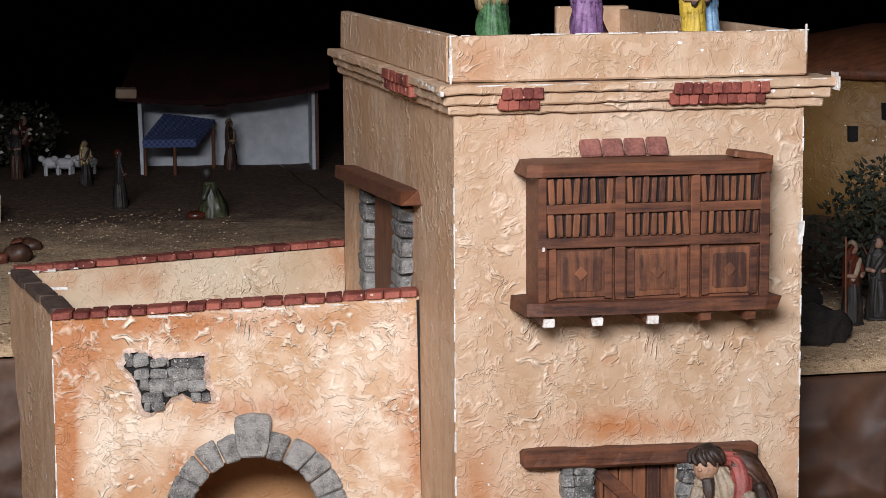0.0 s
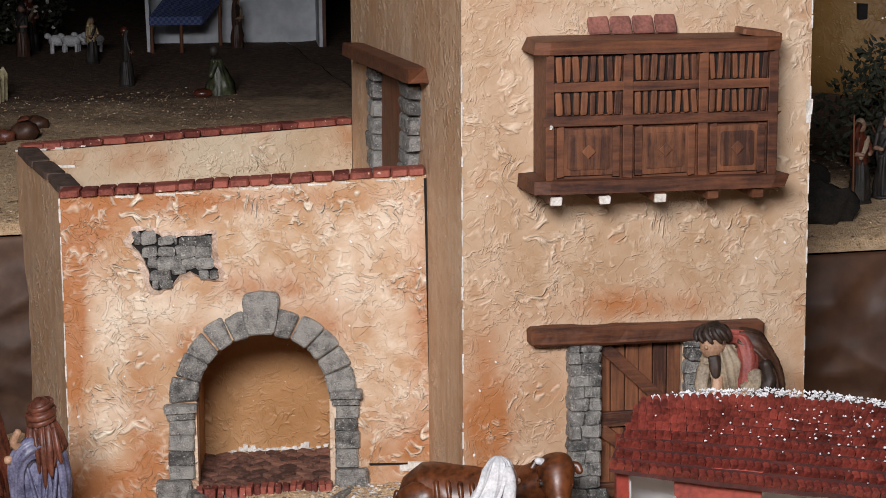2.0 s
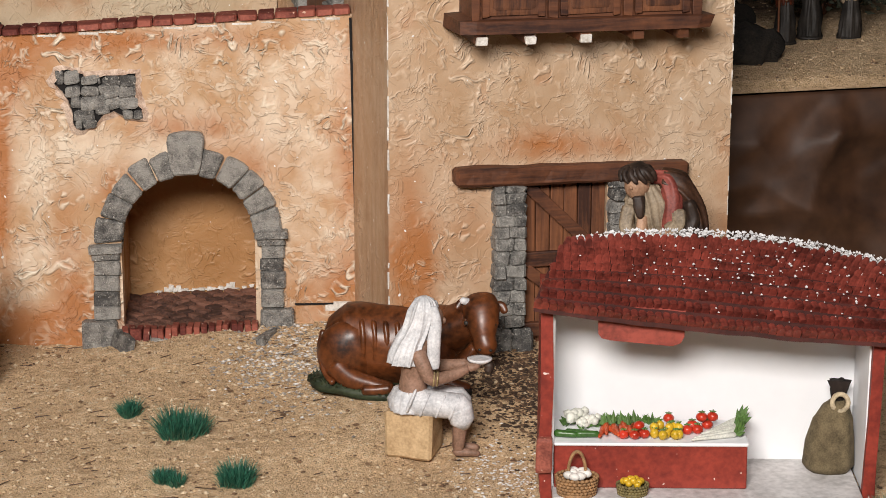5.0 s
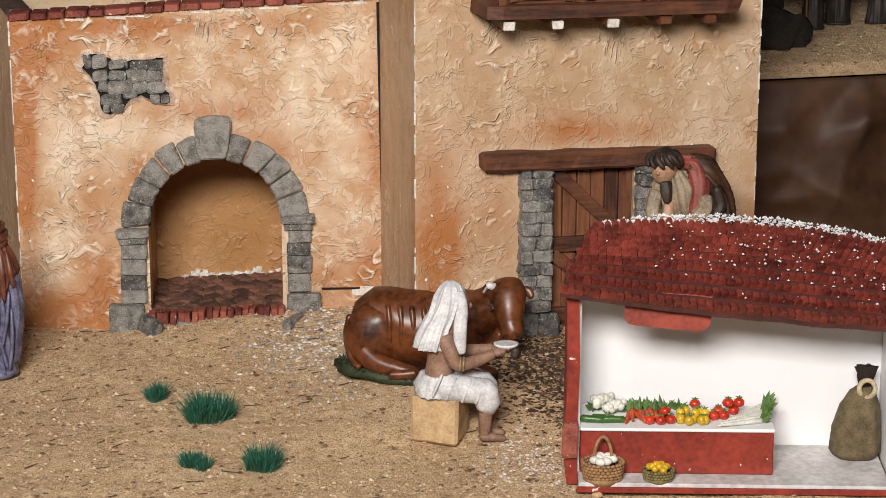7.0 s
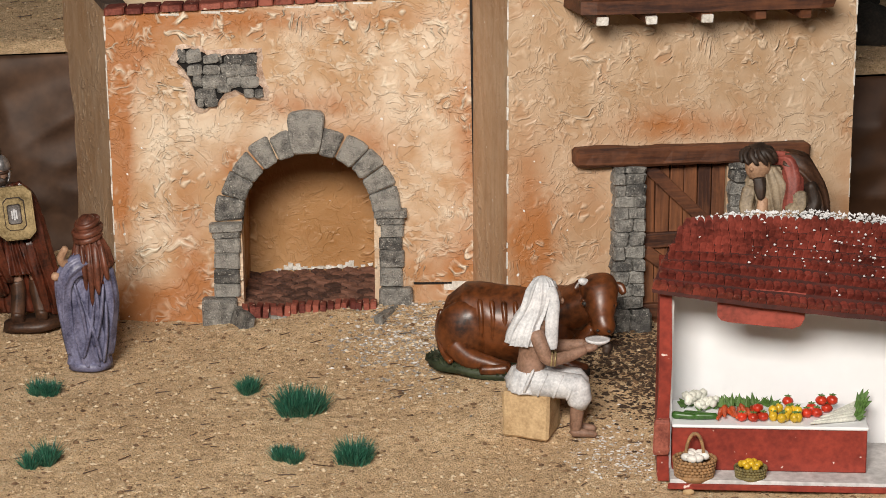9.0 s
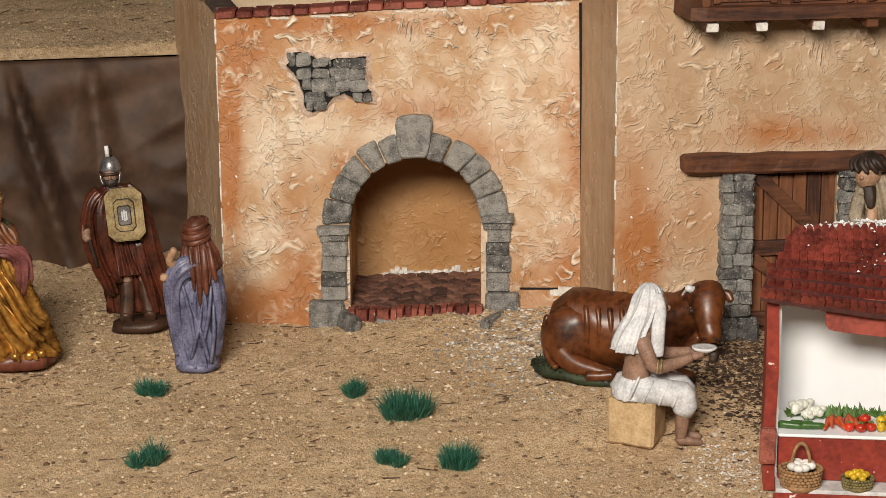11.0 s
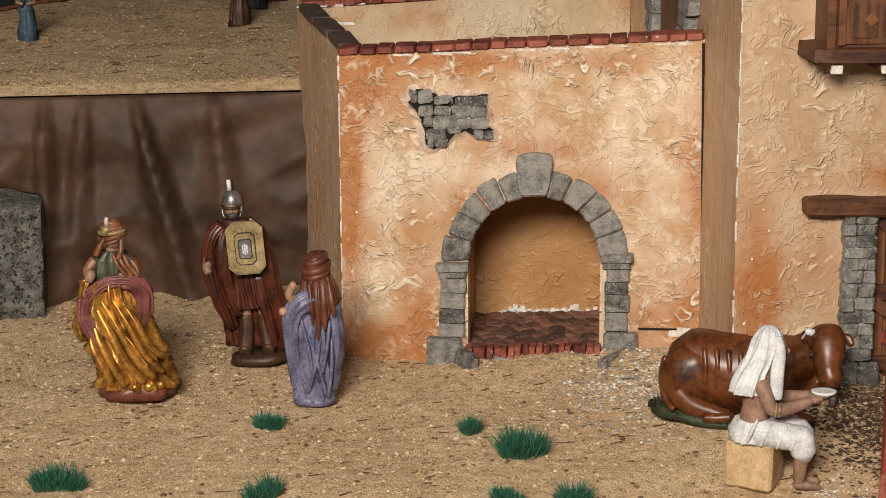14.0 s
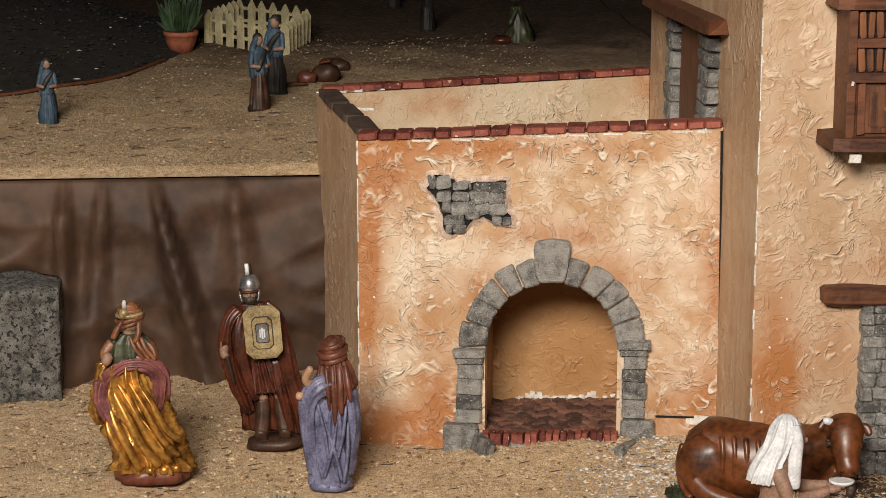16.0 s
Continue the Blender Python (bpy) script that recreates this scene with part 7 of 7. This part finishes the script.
def on_mound(r):
    while True:
        x, y = r.uniform(-1.0, -0.18), r.uniform(3.56, 4.6)
        if in_mound(x, y):
            return x, y, mound_z(x, y)


strewn("soil_crumbs", 5200, 0.0042, on_mound, [M["soil"], M["soil"], F["dark"], M["bush"]], "black crumbs of potting soil", 0.8, 8)
strewn("white_flakes", 120, 0.0042, on_mound, [G[3]], "white flakes in the black soil", 0.5, 9)
bm = bmesh.new()
pts = [(-0.62 + 0.475 * math.cos(a), 4.25 + 0.715 * math.sin(a)) for a in (4.0 + 0.1 * i for i in range(20))]
sweep(bm, [(x, y, on(x, y) + 0.004, 0.0030 + 0.0006 * math.sin(i * 2.1), 0.0030) for i, (x, y) in enumerate(pts)], 0, 3, 0.1, 10, 3)
tagged(part("bent_twig", bm, M["wood_pale"]), "thin bent twig edging the black soil", "twig")

pot = thing("flower_pot", pose(-0.160, 4.135, TERRACE - 0.003), "terracotta flower pot with a dark green plant", "flower pot")
bm = bmesh.new()
loft(bm, [(0, 0, 0, .020, .020, 0, 1, 0), (0, 0, .020, .028, .028, 0, 1, 0), (0, 0, .030, .030, .030, 0, 1, 0), (0, 0, .0305, .032, .032, 0, 1, 0), (0, 0, .038, .032, .032, 0, 1, 0), (0, 0, .0385, .027, .027, 0, 1, 0), (0, 0, .033, .026, .026, 0, 1, 0)], 32)
part("pot", bm, gloss("terracotta", (0.42, 0.13, 0.07), 0.7), pot, "terracotta pot")
M["pot_leaf"] = simple("dark green leaf", (0.010, 0.026, 0.010), (0.05, 0.10, 0.035), 60, 0.6)
bm = bmesh.new()
for _ in range(90):
    a = rng.uniform(0, 6.28)
    c = Vector((rng.uniform(0, .02) * math.cos(a), rng.uniform(0, .02) * math.sin(a), .036))
    leaf(bm, c, c + Vector((.035 * math.cos(a) * rng.random(), .035 * math.sin(a) * rng.random(), rng.uniform(.02, .08))), 0.010, 0)
tagged(part("plant", bm, M["pot_leaf"], pot, "dark green leafy plant"), kind="stuff")

fence = thing("picket_fence", pose(0, 0, TERRACE - 0.003), "cream painted picket fence round a small pen", "fence")
M["cream_paint"] = simple("cream painted wood", (0.50, 0.42, 0.22), (0.72, 0.64, 0.40), 40, 0.7)


def picket(p, ang, h, w):
    bm = slab([(-w / 2, 0), (w / 2, 0), (w / 2, h * 0.8), (0, h), (-w / 2, h * 0.8)], -0.002, 0.002)
    ob = part("picket", bm, M["cream_paint"], fence)
    ob.matrix_basis = pose(p.x, p.y, 0, 0, rng.uniform(-3, 3), ang)


corners = [Vector((-0.112, 4.24)), Vector((0.029, 4.040)), Vector((0.076, 4.270)), Vector((-0.055, 4.43))]
for p, q, n in ((corners[0], corners[1], 7), (corners[1], corners[2], 7), (corners[3], corners[2], 6), (corners[0], corners[3], 6)):
    ang = math.degrees(math.atan2(q.y - p.y, q.x - p.x))
    for i in range(n):
        picket(p.lerp(q, i / n), ang if abs(ang) < 60 else 0.5 * ang, 0.064, 0.019)
    for z in (0.018, 0.042):
        m = p.lerp(q, 0.5)
        ob = part("fence_rail", box(-(q - p).length / 2, (q - p).length / 2, 0.0025, 0.0055, z, z + 0.006), M["cream_paint"], fence)
        ob.matrix_basis = pose(m.x, m.y, 0, 0, 0, ang)

statue("small_statuette", pose(-0.016, 3.445, TERRACE - 0.003, 0, 0, 30), robed(0.122, 0), ["leather", "blue", "brown_skin", "dark"], "small statuette in brown trousers and blue shirt on the terrace")
statue("small_statuette", pose(0.010, 3.610, TERRACE - 0.003, 0, 0, -30), robed(0.130, 0), ["dark", "blue", "brown_skin", "dark"], "small dark blue statuette on the terrace")
statue("small_statuette", pose(-0.327, 3.338, TERRACE - 0.003, 0, 0, 0), robed(0.102, 0), ["blue", "blue", "brown_skin", "dark"], "small statuette in a long blue dress on the terrace")
for x, y, s, k in ((0.062, 3.735, 0.016, "terracotta"), (0.095, 3.76, 0.022, "leather"), (0.100, 3.90, 0.014, "rust"), (0.120, 3.86, 0.018, "leather")):
    bm = bmesh.new()
    blob_bm(bm, (0, 0, s * .5), (s * 1.1, s * .8, s * .8), (0, 0, 0), 0, .4, x * 50, 2)
    ob = part("stone", bm, F[k])
    ob.matrix_basis = pose(x, y, TERRACE - 0.003)
    tagged(ob, "rounded brown stone on the terrace sand", "stone", "stones on the terrace")
bm = bmesh.new()
rod(bm, (-.035, -.008, .004), (.03, .006, .006), .004, .003, 0, 7)
rod(bm, (-.02, -.004, .005), (-.03, .015, .009), .002, .0015, 0, 6)
ob = part("branch", bm, M["wood"])
ob.matrix_basis = pose(0.030, 3.68, TERRACE - 0.003)
tagged(ob, "short dark branch lying on the terrace sand", "branch")
bm = bmesh.new()
for _ in range(60):
    x, y, a, ln = rng.uniform(-0.45, 0.1), rng.uniform(3.02, 3.6), rng.uniform(-0.9, 0.9), rng.uniform(0.006, 0.022)
    d = Vector((math.cos(a), math.sin(a), 0)) * ln / 2
    rod(bm, Vector((x, y, on(x, y) + .001)) - d, Vector((x, y, on(x, y) + .003)) + d, 0.0007, 0.0005, 0, 5)
tagged(part("dry_twigs", bm, F["leather"]), "thin dry brown twigs lying on the terrace", "twigs", "", "stuff")
